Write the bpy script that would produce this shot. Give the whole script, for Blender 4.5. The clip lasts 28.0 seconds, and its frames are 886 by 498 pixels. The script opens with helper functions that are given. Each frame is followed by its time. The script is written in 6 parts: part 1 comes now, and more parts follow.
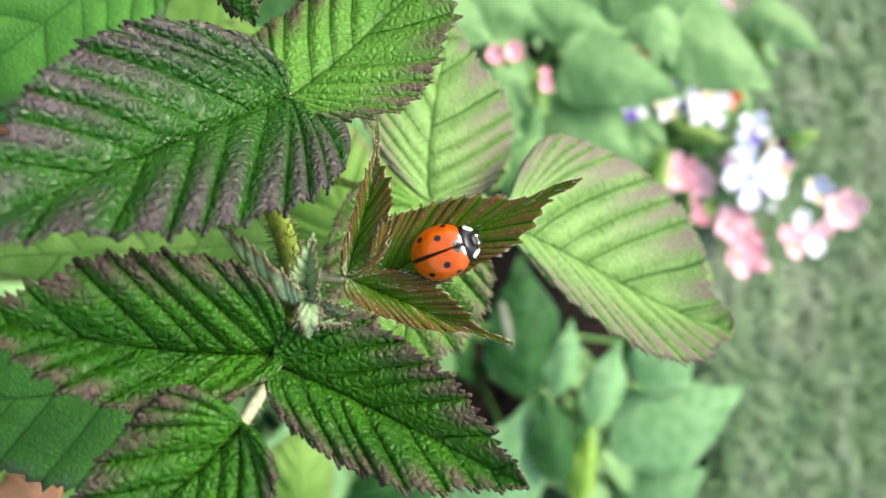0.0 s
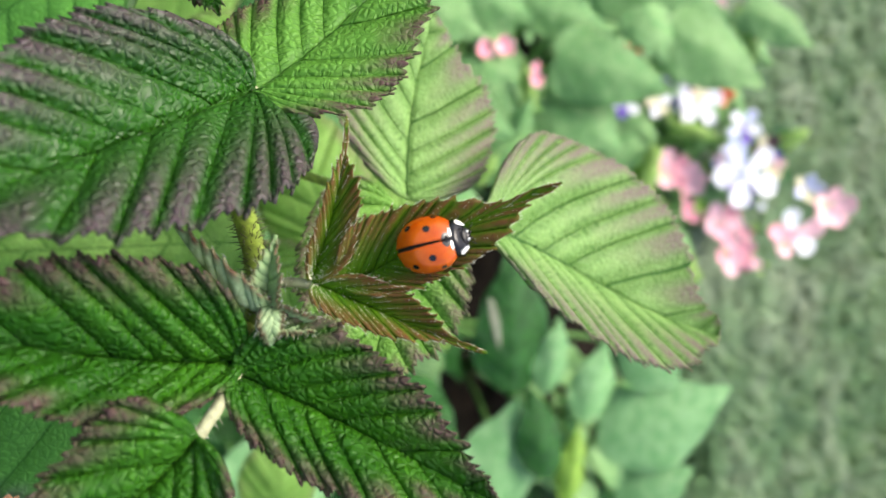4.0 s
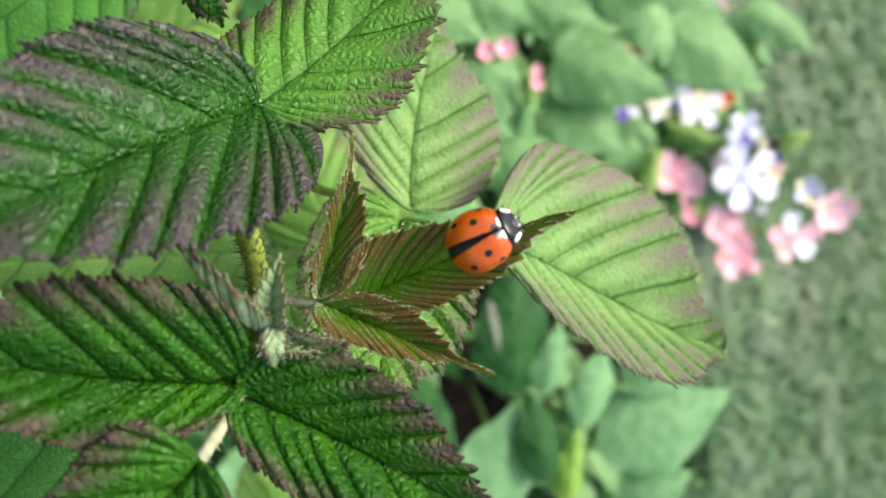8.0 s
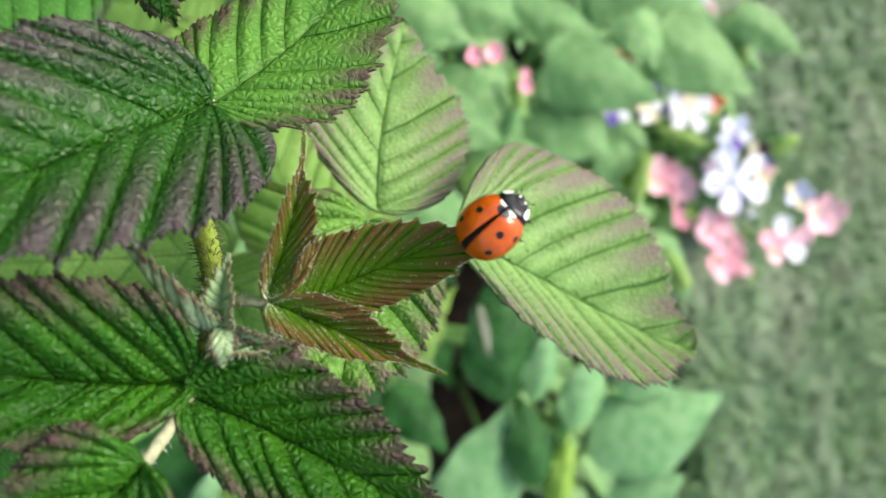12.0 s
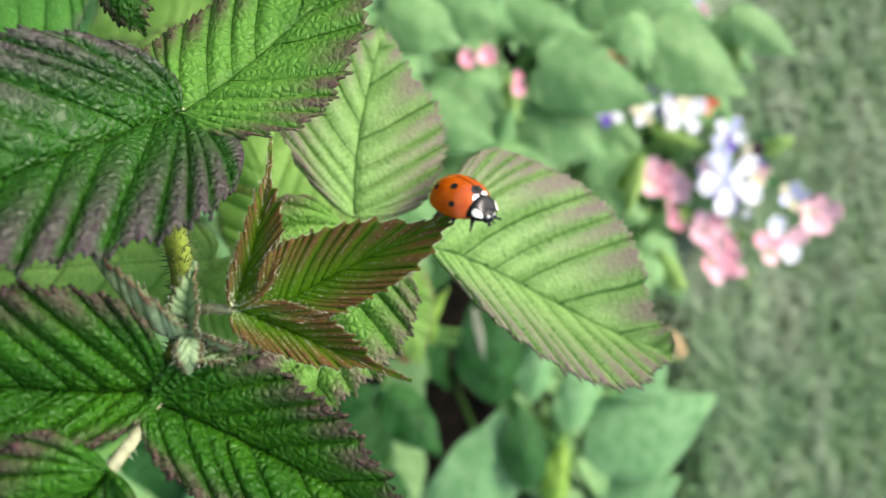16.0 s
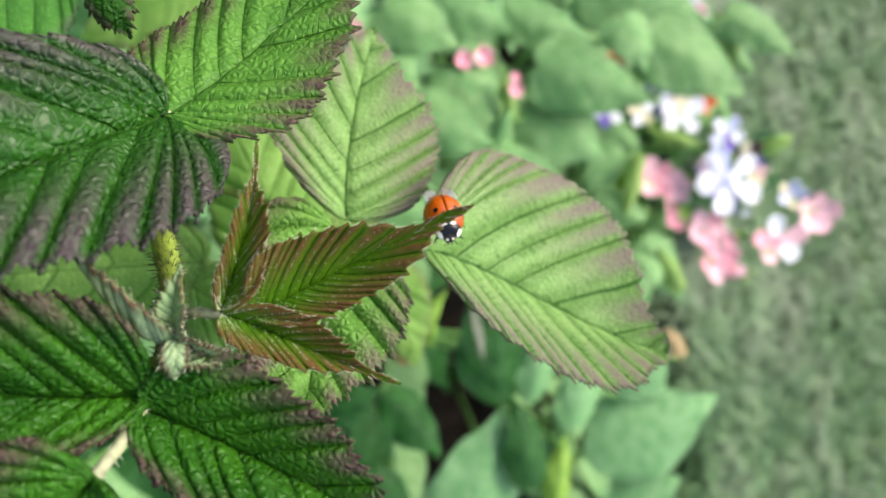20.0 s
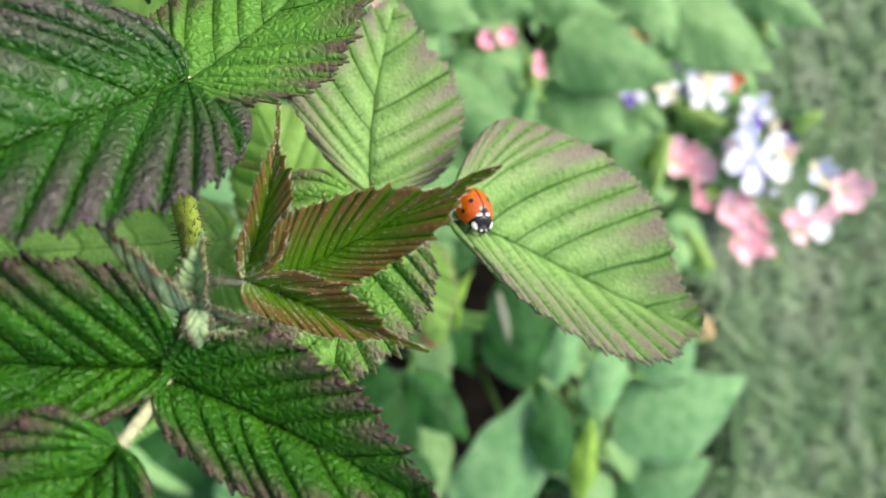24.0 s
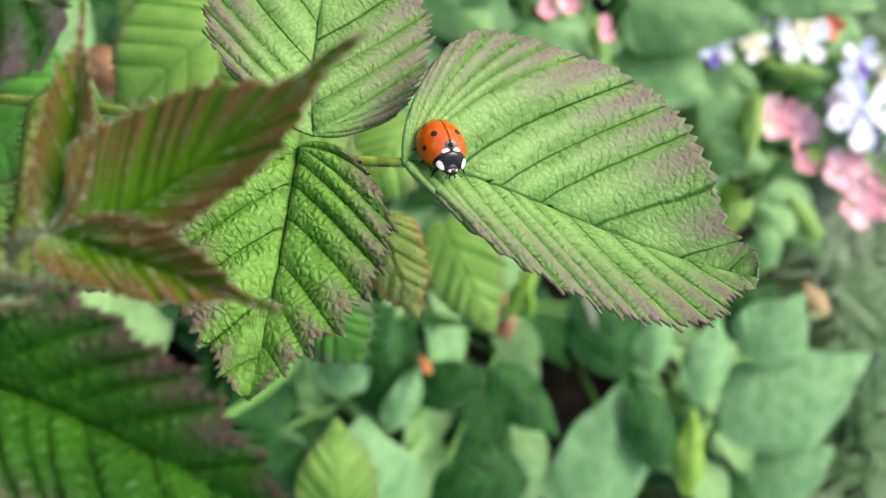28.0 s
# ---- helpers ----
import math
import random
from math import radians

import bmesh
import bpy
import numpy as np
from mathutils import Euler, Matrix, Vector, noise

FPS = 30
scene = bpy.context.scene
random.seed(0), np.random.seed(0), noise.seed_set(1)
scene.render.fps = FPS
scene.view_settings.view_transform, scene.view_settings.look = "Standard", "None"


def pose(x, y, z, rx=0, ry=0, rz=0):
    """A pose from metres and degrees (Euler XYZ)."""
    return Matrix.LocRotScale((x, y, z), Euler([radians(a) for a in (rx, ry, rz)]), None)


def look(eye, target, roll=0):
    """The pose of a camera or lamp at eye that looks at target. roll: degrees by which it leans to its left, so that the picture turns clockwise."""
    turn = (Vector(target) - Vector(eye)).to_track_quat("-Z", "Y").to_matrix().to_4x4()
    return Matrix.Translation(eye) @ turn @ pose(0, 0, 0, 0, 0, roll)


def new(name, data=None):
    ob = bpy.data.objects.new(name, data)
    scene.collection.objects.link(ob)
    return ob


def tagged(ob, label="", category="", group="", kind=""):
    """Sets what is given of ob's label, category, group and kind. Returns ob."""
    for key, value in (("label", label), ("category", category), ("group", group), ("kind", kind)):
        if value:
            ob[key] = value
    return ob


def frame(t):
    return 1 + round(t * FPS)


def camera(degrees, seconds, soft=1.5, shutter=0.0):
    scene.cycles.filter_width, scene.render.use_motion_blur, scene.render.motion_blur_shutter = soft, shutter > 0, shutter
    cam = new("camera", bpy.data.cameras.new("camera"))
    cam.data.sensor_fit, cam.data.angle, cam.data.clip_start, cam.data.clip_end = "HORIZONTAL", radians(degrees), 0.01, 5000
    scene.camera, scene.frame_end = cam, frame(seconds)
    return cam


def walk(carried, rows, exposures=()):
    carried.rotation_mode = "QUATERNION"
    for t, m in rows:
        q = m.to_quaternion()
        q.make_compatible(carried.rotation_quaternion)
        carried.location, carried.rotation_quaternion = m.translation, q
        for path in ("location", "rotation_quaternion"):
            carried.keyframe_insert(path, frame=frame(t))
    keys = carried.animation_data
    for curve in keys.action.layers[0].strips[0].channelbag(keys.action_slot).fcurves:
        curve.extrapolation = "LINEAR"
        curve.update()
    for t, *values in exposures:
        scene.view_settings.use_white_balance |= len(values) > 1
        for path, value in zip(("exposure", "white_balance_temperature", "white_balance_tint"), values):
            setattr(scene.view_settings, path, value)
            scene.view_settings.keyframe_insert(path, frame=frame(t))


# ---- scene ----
cam = camera(59.9, 28.0)
cam.data.dof.use_dof = True
cam.data.dof.focus_distance = 0.069
cam.data.dof.aperture_fstop = 27.0
MM = 0.001
# seconds, eye in millimetres, turn in degrees
PATH = [
    (0.0, -0.00, 0.00, 420.00, 0.00, -40.00, 90.00),
    (0.5, -0.25, 0.91, 419.84, -0.06, -40.08, 90.08),
    (1.0, -0.27, 2.70, 418.82, -0.62, -40.49, 90.36),
    (1.5, -0.70, 4.07, 419.41, -0.66, -40.45, 90.36),
    (2.0, 0.41, 4.55, 419.81, -0.28, -40.24, 89.94),
    (2.5, -0.93, 3.99, 419.00, -0.53, -40.26, 90.63),
    (3.0, -1.37, 4.38, 418.35, -0.64, -40.16, 90.40),
    (3.5, -0.80, 3.12, 418.67, -0.77, -40.38, 90.54),
    (5.5, -1.03, 4.61, 417.87, -0.98, -40.96, 90.85),
    (6.0, -2.12, 3.68, 417.75, -0.95, -40.81, 90.98),
    (6.5, -2.97, 5.22, 416.27, -1.09, -40.73, 90.94),
    (7.0, -2.92, 6.47, 416.51, -1.04, -40.69, 90.79),
    (7.5, -1.91, 5.40, 416.82, -1.17, -40.61, 90.82),
    (8.0, -2.31, 3.58, 417.19, -1.11, -40.75, 90.97),
    (8.5, -2.87, 3.39, 417.48, -1.15, -40.73, 91.10),
    (9.0, -2.33, 4.52, 418.12, -0.84, -40.81, 90.74),
    (9.5, -1.98, 4.62, 418.47, -0.90, -40.66, 90.90),
    (10.0, -1.88, 4.60, 417.94, -1.00, -41.19, 90.96),
    (10.5, -3.50, 4.00, 417.16, -0.86, -41.15, 91.04),
    (11.0, -2.83, 5.56, 417.84, -0.78, -41.10, 90.85),
    (11.5, -2.58, 6.40, 418.47, -0.61, -40.95, 90.65),
    (12.0, -1.84, 6.53, 419.19, -0.49, -40.97, 90.66),
    (12.5, -2.43, 6.00, 419.11, -0.54, -41.07, 90.72),
    (14.5, -3.13, 9.42, 418.79, -0.88, -40.69, 90.99),
    (15.0, -3.67, 9.79, 418.84, -0.76, -41.13, 90.92),
    (15.5, -3.05, 9.38, 420.15, -0.60, -41.08, 90.75),
    (16.0, -2.25, 8.25, 421.26, -0.12, -41.02, 90.30),
    (16.5, -1.97, 7.31, 421.54, -0.06, -41.25, 90.23),
    (17.0, -2.47, 6.12, 421.09, 0.04, -41.31, 90.10),
    (17.5, -2.32, 6.84, 421.23, 0.17, -41.25, 90.04),
    (18.0, -1.80, 8.27, 421.07, 0.41, -41.13, 89.66),
    (18.5, -2.67, 7.80, 420.38, -0.20, -41.16, 90.34),
    (19.0, -4.46, 9.10, 420.15, -0.33, -41.25, 90.53),
    (19.5, -2.66, 10.09, 422.09, 0.23, -41.06, 89.94),
    (20.0, -2.27, 9.33, 421.47, 0.38, -40.98, 89.71),
    (20.5, -0.43, 11.15, 420.12, 0.22, -40.09, 88.92),
    (21.0, -0.30, 12.57, 419.93, 0.02, -39.81, 89.02),
    (21.5, 0.95, 14.48, 419.91, -0.37, -39.47, 88.70),
    (22.0, 1.18, 13.84, 420.44, -0.25, -39.14, 88.66),
    (22.5, 0.11, 11.00, 419.77, -0.26, -39.43, 89.00),
    (24.5, -0.57, 9.74, 419.91, -0.06, -39.16, 88.85),
    (25.0, -0.18, 8.51, 420.43, -0.07, -39.20, 89.08),
    (25.5, -0.49, 7.79, 421.30, 0.30, -39.14, 88.92),
    (26.0, -0.23, 6.47, 422.30, 0.44, -39.31, 88.93),
    (26.5, 1.30, 4.53, 423.92, 0.81, -39.55, 88.95),
    (27.0, 2.81, 5.67, 422.11, 1.29, -38.46, 87.95),
    (27.5, 3.26, 17.16, 416.10, 1.63, -35.27, 86.21),
    (28.0, 4.91, 31.64, 413.02, 2.59, -31.49, 84.12),
]
walk(cam, [(t, pose(x * MM, y * MM, z * MM, rx, ry, rz)) for t, x, y, z, rx, ry, rz in PATH], [(0.0, 1.32), (3.0, 1.2), (8.0, 1.1), (17.0, 1.06), (22.0, 1.04), (25.0, 1.1), (26.5, 1.12), (28.0, 1.0)])

from mathutils import Quaternion

# ---- light ----
world = bpy.data.worlds.new("overcast_sky")
scene.world = world
world.use_nodes = True
sky = world.node_tree.nodes.new("ShaderNodeTexSky")
sky.sky_type, sky.sun_disc = "NISHITA", False
sky.sun_elevation, sky.sun_rotation = radians(62), radians(-48)
sky.air_density, sky.dust_density, sky.ozone_density = 1.6, 6.0, 1.0
world.node_tree.nodes["Background"].inputs["Strength"].default_value = 0.135
world.node_tree.links.new(sky.outputs[0], world.node_tree.nodes["Background"].inputs["Color"])
sun = new("sun", bpy.data.lights.new("sun", "SUN"))
sun.data.energy, sun.data.angle, sun.data.color = 1.45, radians(28), (1.0, 0.97, 0.92)
sun.matrix_world = look((-0.62, 0.55, 1.6), (0, 0, 0))


# ---- materials ----
class Nodes:
    """A material and short ways to add nodes to it."""

    def __init__(self, name):
        self.material = bpy.data.materials.new(name)
        self.material.use_nodes = True
        self.tree = self.material.node_tree
        self.shader = self.tree.nodes["Principled BSDF"]
        self.out = self.tree.nodes["Material Output"]

    def add(self, kind, out=0, inputs=()):
        node = self.tree.nodes.new(kind)
        if kind == "ShaderNodeMix":
            node.data_type = "RGBA"
        if kind == "ShaderNodeMapRange":
            node.interpolation_type = "SMOOTHSTEP"
        if kind == "ShaderNodeVectorMath" and (1 in dict(inputs)) and isinstance(dict(inputs)[1], tuple):
            node.operation = "MULTIPLY"
        if kind == "ShaderNodeTexVoronoi":
            node.feature = "DISTANCE_TO_EDGE"
        for key, value in dict(inputs).items():
            self.put(node.inputs[key], value)
        return node.outputs[out]

    def put(self, socket, value):
        if isinstance(value, bpy.types.NodeSocket):
            self.tree.links.new(value, socket)
        else:
            socket.default_value = value

    def math(self, how, a, b=0.0, c=0.0, clamp=False):
        node = self.tree.nodes.new("ShaderNodeMath")
        node.operation, node.use_clamp = how, clamp
        for key, value in ((0, a), (1, b), (2, c)):
            self.put(node.inputs[key], value)
        return node.outputs[0]

    def mix(self, f, a, b):
        return self.add("ShaderNodeMix", 2, {0: f, 6: a, 7: b})

    def ramp(self, x, lo, hi, a=0.0, b=1.0):
        return self.add("ShaderNodeMapRange", 0, {0: x, 1: lo, 2: hi, 3: a, 4: b})

    def noise(self, scale, detail=3.0, where=None, rough=0.55):
        ins = {"Scale": scale, "Detail": detail, "Roughness": rough}
        if where is not None:
            ins["Vector"] = where
        return self.add("ShaderNodeTexNoise", 0, ins)

    def bump(self, height, distance, strength=1.0, normal=None):
        ins = {"Height": height, "Distance": distance, "Strength": strength}
        if normal is not None:
            ins["Normal"] = normal
        return self.add("ShaderNodeBump", 0, ins)

    def set(self, **values):
        for key, value in values.items():
            self.put(self.shader.inputs[key.replace("_", " ").title().replace("Ior", "IOR")], value)
        return self


def rgb(r, g, b):
    return (r, g, b, 1.0)


def plain(name, colour, rough=0.5, vary=0.25, scale=900.0, coat=0.0, bump=0.00004, spec=0.5):
    """A plain surface with fine mottling and relief."""
    m = Nodes(name)
    where = m.add("ShaderNodeTexCoord", 3)
    n = m.noise(scale, 4.0, where)
    dark = rgb(*[c * (1 - vary) for c in colour])
    light = rgb(*[min(1, c * (1 + vary)) for c in colour])
    m.set(base_color=m.mix(m.ramp(n, 0.3, 0.7), dark, light), roughness=m.ramp(n, 0.2, 0.8, rough * 0.85, min(1, rough * 1.15)))
    m.put(m.shader.inputs["Coat Weight"], coat)
    m.put(m.shader.inputs["Specular IOR Level"], spec)
    m.put(m.shader.inputs["Normal"], m.bump(n, bump))
    return m.material


def leaf_surface(name, green, pale, purple, margin=0.6, ridge=0.5, rough=0.4, glow=0.25, cells=1.0, vein=0.75, gloom=0.5, thin=0.07, rungs=10.0, cross=0.0, vein_colour=None, spec=0.5, vary=0.0, crest=0.0, rim=0.85):
    """Leaf blade: lateral veins at whole numbers of u, the midrib at v = 0, the margin at |v| = 1.
    margin, ridge: how much purple lies at the margin and on the folds between veins; glow: light let through;
    rungs, cross: how many small veins branch off each lateral vein and how plainly they show; crest: paler folds."""
    m = Nodes(name)
    uv = m.add("ShaderNodeUVMap", 0)
    split = m.tree.nodes.new("ShaderNodeSeparateXYZ")
    m.tree.links.new(uv, split.inputs[0])
    u, v = split.outputs[0], m.math("ABSOLUTE", split.outputs[1])
    where = m.add("ShaderNodeTexCoord", 3)
    broad = m.noise(130.0, 3.0, where)
    fine = m.noise(1500.0, 3.0, where)
    bend = m.math("SUBTRACT", m.noise(420.0, 2.0, where), 0.5)
    off = m.math("ABSOLUTE", m.math("SUBTRACT", m.math("FRACT", m.math("ADD", u, m.math("MULTIPLY", bend, 0.10))), 0.5))
    away = m.math("SUBTRACT", 0.5, off)
    near = m.ramp(off, 0.5 - thin, 0.5 - thin * 0.15)
    rib = m.ramp(v, 0.028, 0.006)
    line = m.math("MAXIMUM", near, rib)
    # small veins cross from one lateral vein to the next like rungs
    step = m.math("MULTIPLY", m.math("FLOOR", u), 0.371)
    slant = m.math("ADD", m.math("MULTIPLY", m.math("FRACT", u), 2.6), m.math("MULTIPLY", away, -0.9))
    phase = m.math("ADD", m.math("ADD", m.math("MULTIPLY", v, rungs), slant), m.math("ADD", step, m.math("MULTIPLY", bend, 3.6)))
    rung = m.ramp(m.math("ABSOLUTE", m.math("SUBTRACT", m.math("FRACT", phase), 0.5)), 0.17, 0.03)
    rung = m.math("MULTIPLY", rung, m.ramp(away, 0.5, 0.12, 0.3, 1.0))
    rung = m.math("MULTIPLY", rung, m.ramp(m.noise(650.0, 2.0, where), 0.38, 0.6))
    # quilting: cushions between the small veins
    shift = m.add("ShaderNodeVectorMath", 0, {0: where, 1: m.add("ShaderNodeVectorMath", 0, {0: m.add("ShaderNodeTexNoise", 1, {"Scale": 500.0, "Vector": where}), 1: (0.0006, 0.0006, 0.0006)})})
    cell = m.add("ShaderNodeTexVoronoi", 0, {"Scale": 1300.0, "Randomness": 0.9, "Vector": shift})
    puff = m.ramp(cell, 0.0, 0.40)
    netting = m.ramp(cell, 0.09, 0.0)
    base = m.mix(m.ramp(broad, 0.3, 0.7), rgb(*green), rgb(*pale))
    base = m.mix(m.math("MULTIPLY", m.ramp(off, 0.32, 0.05), crest), base, rgb(*[min(1.0, c * 1.35 + 0.02) for c in pale]))
    base = m.mix(m.math("MULTIPLY", m.ramp(fine, 0.35, 0.7), 0.2), base, rgb(*[c * 0.6 for c in green]))
    # default vein tint, darkened further to paint in the shade of the furrows
    dark = vein_colour or (green[0] * 0.42, green[1] * 0.55, green[2] * 0.4)
    base = m.mix(m.math("MULTIPLY", rung, cross), base, rgb(*[0.3 * g + 0.7 * d for g, d in zip(green, dark)]))
    base = m.mix(m.math("MULTIPLY", netting, 0.35 * (1.0 - gloom) * 2.0), base, rgb(*[c * gloom for c in green]))
    base = m.mix(m.math("MULTIPLY", m.add("ShaderNodeObjectInfo", "Random"), vary), base, rgb(green[0] * 0.45, green[1] * 0.55, green[2] * 0.5))
    bulge = m.ramp(off, 0.40, 0.10)
    edge = m.ramp(m.math("ADD", v, m.math("MULTIPLY", m.math("SUBTRACT", broad, 0.5), 0.7)), 1.0 - margin, 1.05)
    stain = m.math("MULTIPLY", edge, m.math("ADD", m.math("MULTIPLY", bulge, ridge), 1.0 - ridge), clamp=True)
    stain = m.math("MAXIMUM", stain, m.math("MULTIPLY", m.ramp(v, 0.93, 1.0), rim))
    stain = m.math("MULTIPLY", stain, m.ramp(fine, 0.15, 0.5, 0.65, 1.0))
    stain = m.math("MULTIPLY", stain, m.ramp(netting, 0.0, 1.0, 1.0, 0.6))
    colour = m.mix(stain, base, rgb(*purple))
    colour = m.mix(m.math("MULTIPLY", line, vein), colour, rgb(*dark))
    m.set(base_color=colour, roughness=m.ramp(fine, 0.25, 0.75, rough - 0.06, rough + 0.1))
    m.put(m.shader.inputs["Specular IOR Level"], spec)
    high = m.math("SUBTRACT", m.math("SUBTRACT", puff, m.math("MULTIPLY", line, 0.9)), m.math("MULTIPLY", rung, cross * 0.9))
    n = m.bump(high, 0.00016 * cells)
    n = m.bump(fine, 0.00002, 1.0, n)
    m.put(m.shader.inputs["Normal"], n)
    through_light = m.add("ShaderNodeBsdfTranslucent", 0, {"Color": m.add("ShaderNodeVectorMath", 0, {0: colour, 1: (1.75, 1.65, 1.15)}), "Normal": n})
    both = m.add("ShaderNodeMixShader", 0, {0: glow, 1: m.shader.outputs[0], 2: through_light})
    m.tree.links.new(both, m.out.inputs[0])
    return m.material


PURPLE = (0.088, 0.045, 0.046)
RUST = (0.115, 0.050, 0.022)
LEAF_DARK = leaf_surface("raspberry_leaf_mature", (0.0145, 0.082, 0.003), (0.040, 0.158, 0.006), PURPLE, 0.46, 0.94, 0.45, 0.12, cells=1.1, rungs=19.0, cross=0.6, thin=0.075, spec=0.22)
LEAF_SHINE = leaf_surface("raspberry_leaf_glossy", (0.010, 0.062, 0.003), (0.024, 0.110, 0.007), (0.066, 0.044, 0.052), 0.88, 0.97, 0.37, 0.12, cells=1.1, rungs=22.0, cross=0.5, thin=0.045, spec=0.30, vein_colour=(0.045, 0.17, 0.008))
LEAF_MID = leaf_surface("raspberry_leaf_green", (0.062, 0.20, 0.018), (0.125, 0.30, 0.04), PURPLE, 0.46, 0.92, 0.44, 0.24, cells=0.7, rungs=18.0, cross=0.7, thin=0.05, spec=0.22, crest=0.3)
LEAF_NET = leaf_surface("raspberry_leaf_netted", (0.10, 0.265, 0.030), (0.18, 0.37, 0.065), (0.15, 0.09, 0.09), 0.52, 0.92, 0.44, 0.28, cells=0.9, vein=0.9, rungs=15.0, cross=0.9, thin=0.05, vein_colour=(0.030, 0.12, 0.008), spec=0.22, crest=0.3)
LEAF_LIGHT = leaf_surface("raspberry_leaf_pale", (0.130, 0.275, 0.055), (0.228, 0.388, 0.115), (0.19, 0.142, 0.128), 0.80, 0.95, 0.45, 0.28, cells=0.42, vein=1.0, thin=0.06, rungs=17.0, cross=0.85, vein_colour=(0.024, 0.105, 0.006), spec=0.22, crest=0.5)
LEAF_RED = leaf_surface("raspberry_leaf_young", (0.042, 0.125, 0.002), (0.080, 0.175, 0.005), (0.122, 0.053, 0.021), 0.92, 0.82, 0.5, 0.08, cells=0.25, rungs=9.0, thin=0.15, vein=0.7, spec=0.14)
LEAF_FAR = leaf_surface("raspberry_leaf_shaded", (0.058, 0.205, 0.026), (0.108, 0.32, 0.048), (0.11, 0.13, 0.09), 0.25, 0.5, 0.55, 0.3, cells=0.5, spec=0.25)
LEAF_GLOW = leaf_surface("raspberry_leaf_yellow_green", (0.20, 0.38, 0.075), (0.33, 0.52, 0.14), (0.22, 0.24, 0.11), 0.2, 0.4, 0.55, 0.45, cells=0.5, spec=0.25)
LEAF_OLD = leaf_surface("raspberry_leaf_ageing", (0.26, 0.38, 0.08), (0.42, 0.50, 0.14), (0.40, 0.24, 0.09), 0.2, 0.3, 0.5, 0.38)
LEAF_BUD = leaf_surface("raspberry_leaf_unfolding", (0.24, 0.38, 0.15), (0.46, 0.57, 0.34), RUST, 0.22, 0.5, 0.6, 0.3, cells=0.3, thin=0.30, vein=0.7, vein_colour=(0.10, 0.20, 0.06))
BEAN = leaf_surface("broad_leaf_matte", (0.165, 0.37, 0.115), (0.29, 0.51, 0.20), (0.10, 0.22, 0.08), 0.1, 0.2, 0.55, 0.25, cells=0.8, vein=0.6, gloom=0.7, thin=0.05, cross=0.3, vary=0.22)
BEAN_YELLOW = leaf_surface("broad_leaf_yellow_green", (0.24, 0.42, 0.08), (0.38, 0.55, 0.15), (0.16, 0.32, 0.14), 0.1, 0.2, 0.5, 0.3, cells=0.8, vein=0.5, gloom=0.7, thin=0.05, cross=0.3, vary=0.4)
BEAN_PALE = leaf_surface("broad_leaf_pale", (0.19, 0.395, 0.125), (0.315, 0.53, 0.21), (0.16, 0.32, 0.14), 0.1, 0.2, 0.5, 0.25, cells=0.8, vein=0.5, gloom=0.7, thin=0.05, cross=0.3, vary=0.22)
WAXY = leaf_surface("waxy_leaf_pale", (0.155, 0.37, 0.13), (0.29, 0.53, 0.235), (0.22, 0.42, 0.2), 0.1, 0.2, 0.42, 0.2, cells=1.0, vein=0.5, gloom=0.85, thin=0.06, vein_colour=(0.30, 0.48, 0.25), vary=0.35, spec=0.35)
# dark green leaves; the tone also carries the shade of the bed's gaps
WAXY_DARK = leaf_surface("waxy_leaf_dark_shaded", (0.009, 0.060, 0.008), (0.026, 0.122, 0.018), (0.05, 0.15, 0.06), 0.1, 0.2, 0.34, 0.12, cells=1.0, vein=0.5, gloom=0.85, thin=0.06, vein_colour=(0.08, 0.22, 0.08), spec=0.2, vary=0.4)
WAXY_YELLOW = leaf_surface("waxy_leaf_yellow_green", (0.20, 0.38, 0.04), (0.32, 0.52, 0.08), (0.28, 0.45, 0.08), 0.1, 0.2, 0.45, 0.3, cells=0.8, vein=0.4, gloom=0.85)
STEM = plain("green_stem", (0.19, 0.26, 0.035), 0.5, 0.4)
PRICKLE = plain("olive_prickle", (0.09, 0.10, 0.03), 0.5, 0.3)
STEM_PALE = plain("pale_hairy_stalk", (0.30, 0.31, 0.18), 0.7, 0.3)
STEM_RED = plain("reddish_stalk", (0.30, 0.13, 0.06), 0.55, 0.3)
STEM_GREEN = plain("fresh_flower_stem", (0.12, 0.27, 0.06), 0.5, 0.25)
HAIR = plain("pale_plant_hair", (0.62, 0.60, 0.48), 0.6, 0.1)
BROWN = plain("dry_brown_leaf", (0.22, 0.11, 0.05), 0.8, 0.4, 120.0)
TAN_PALE = plain("pale_leaf_streak", (0.17, 0.19, 0.13), 0.7, 0.25, 160.0)
TAN = plain("dry_tan_leaf", (0.36, 0.26, 0.12), 0.8, 0.35, 120.0)
PINK = plain("pink_petal", (0.82, 0.36, 0.43), 0.55, 0.18, 150.0)
ROSE = plain("pale_pink_petal", (0.85, 0.50, 0.55), 0.55, 0.15, 150.0)
WHITE = plain("white_petal", (0.82, 0.82, 0.86), 0.55, 0.05, 150.0)
LILAC = plain("pale_blue_petal", (0.62, 0.64, 0.86), 0.55, 0.12, 150.0)
VIOLET = plain("violet_petal", (0.14, 0.08, 0.42), 0.5, 0.3, 150.0)
SCARLET = plain("orange_red_petal", (0.75, 0.10, 0.04), 0.5, 0.25, 150.0)
ORANGE = plain("orange_fallen_petal", (0.62, 0.20, 0.06), 0.6, 0.25, 150.0)
CREAM = plain("cream_petal", (0.80, 0.74, 0.50), 0.55, 0.1, 150.0)
MAROON = plain("dark_withered_petal", (0.12, 0.05, 0.07), 0.7, 0.4, 150.0)


# ---- meshes ----
HOME = {}


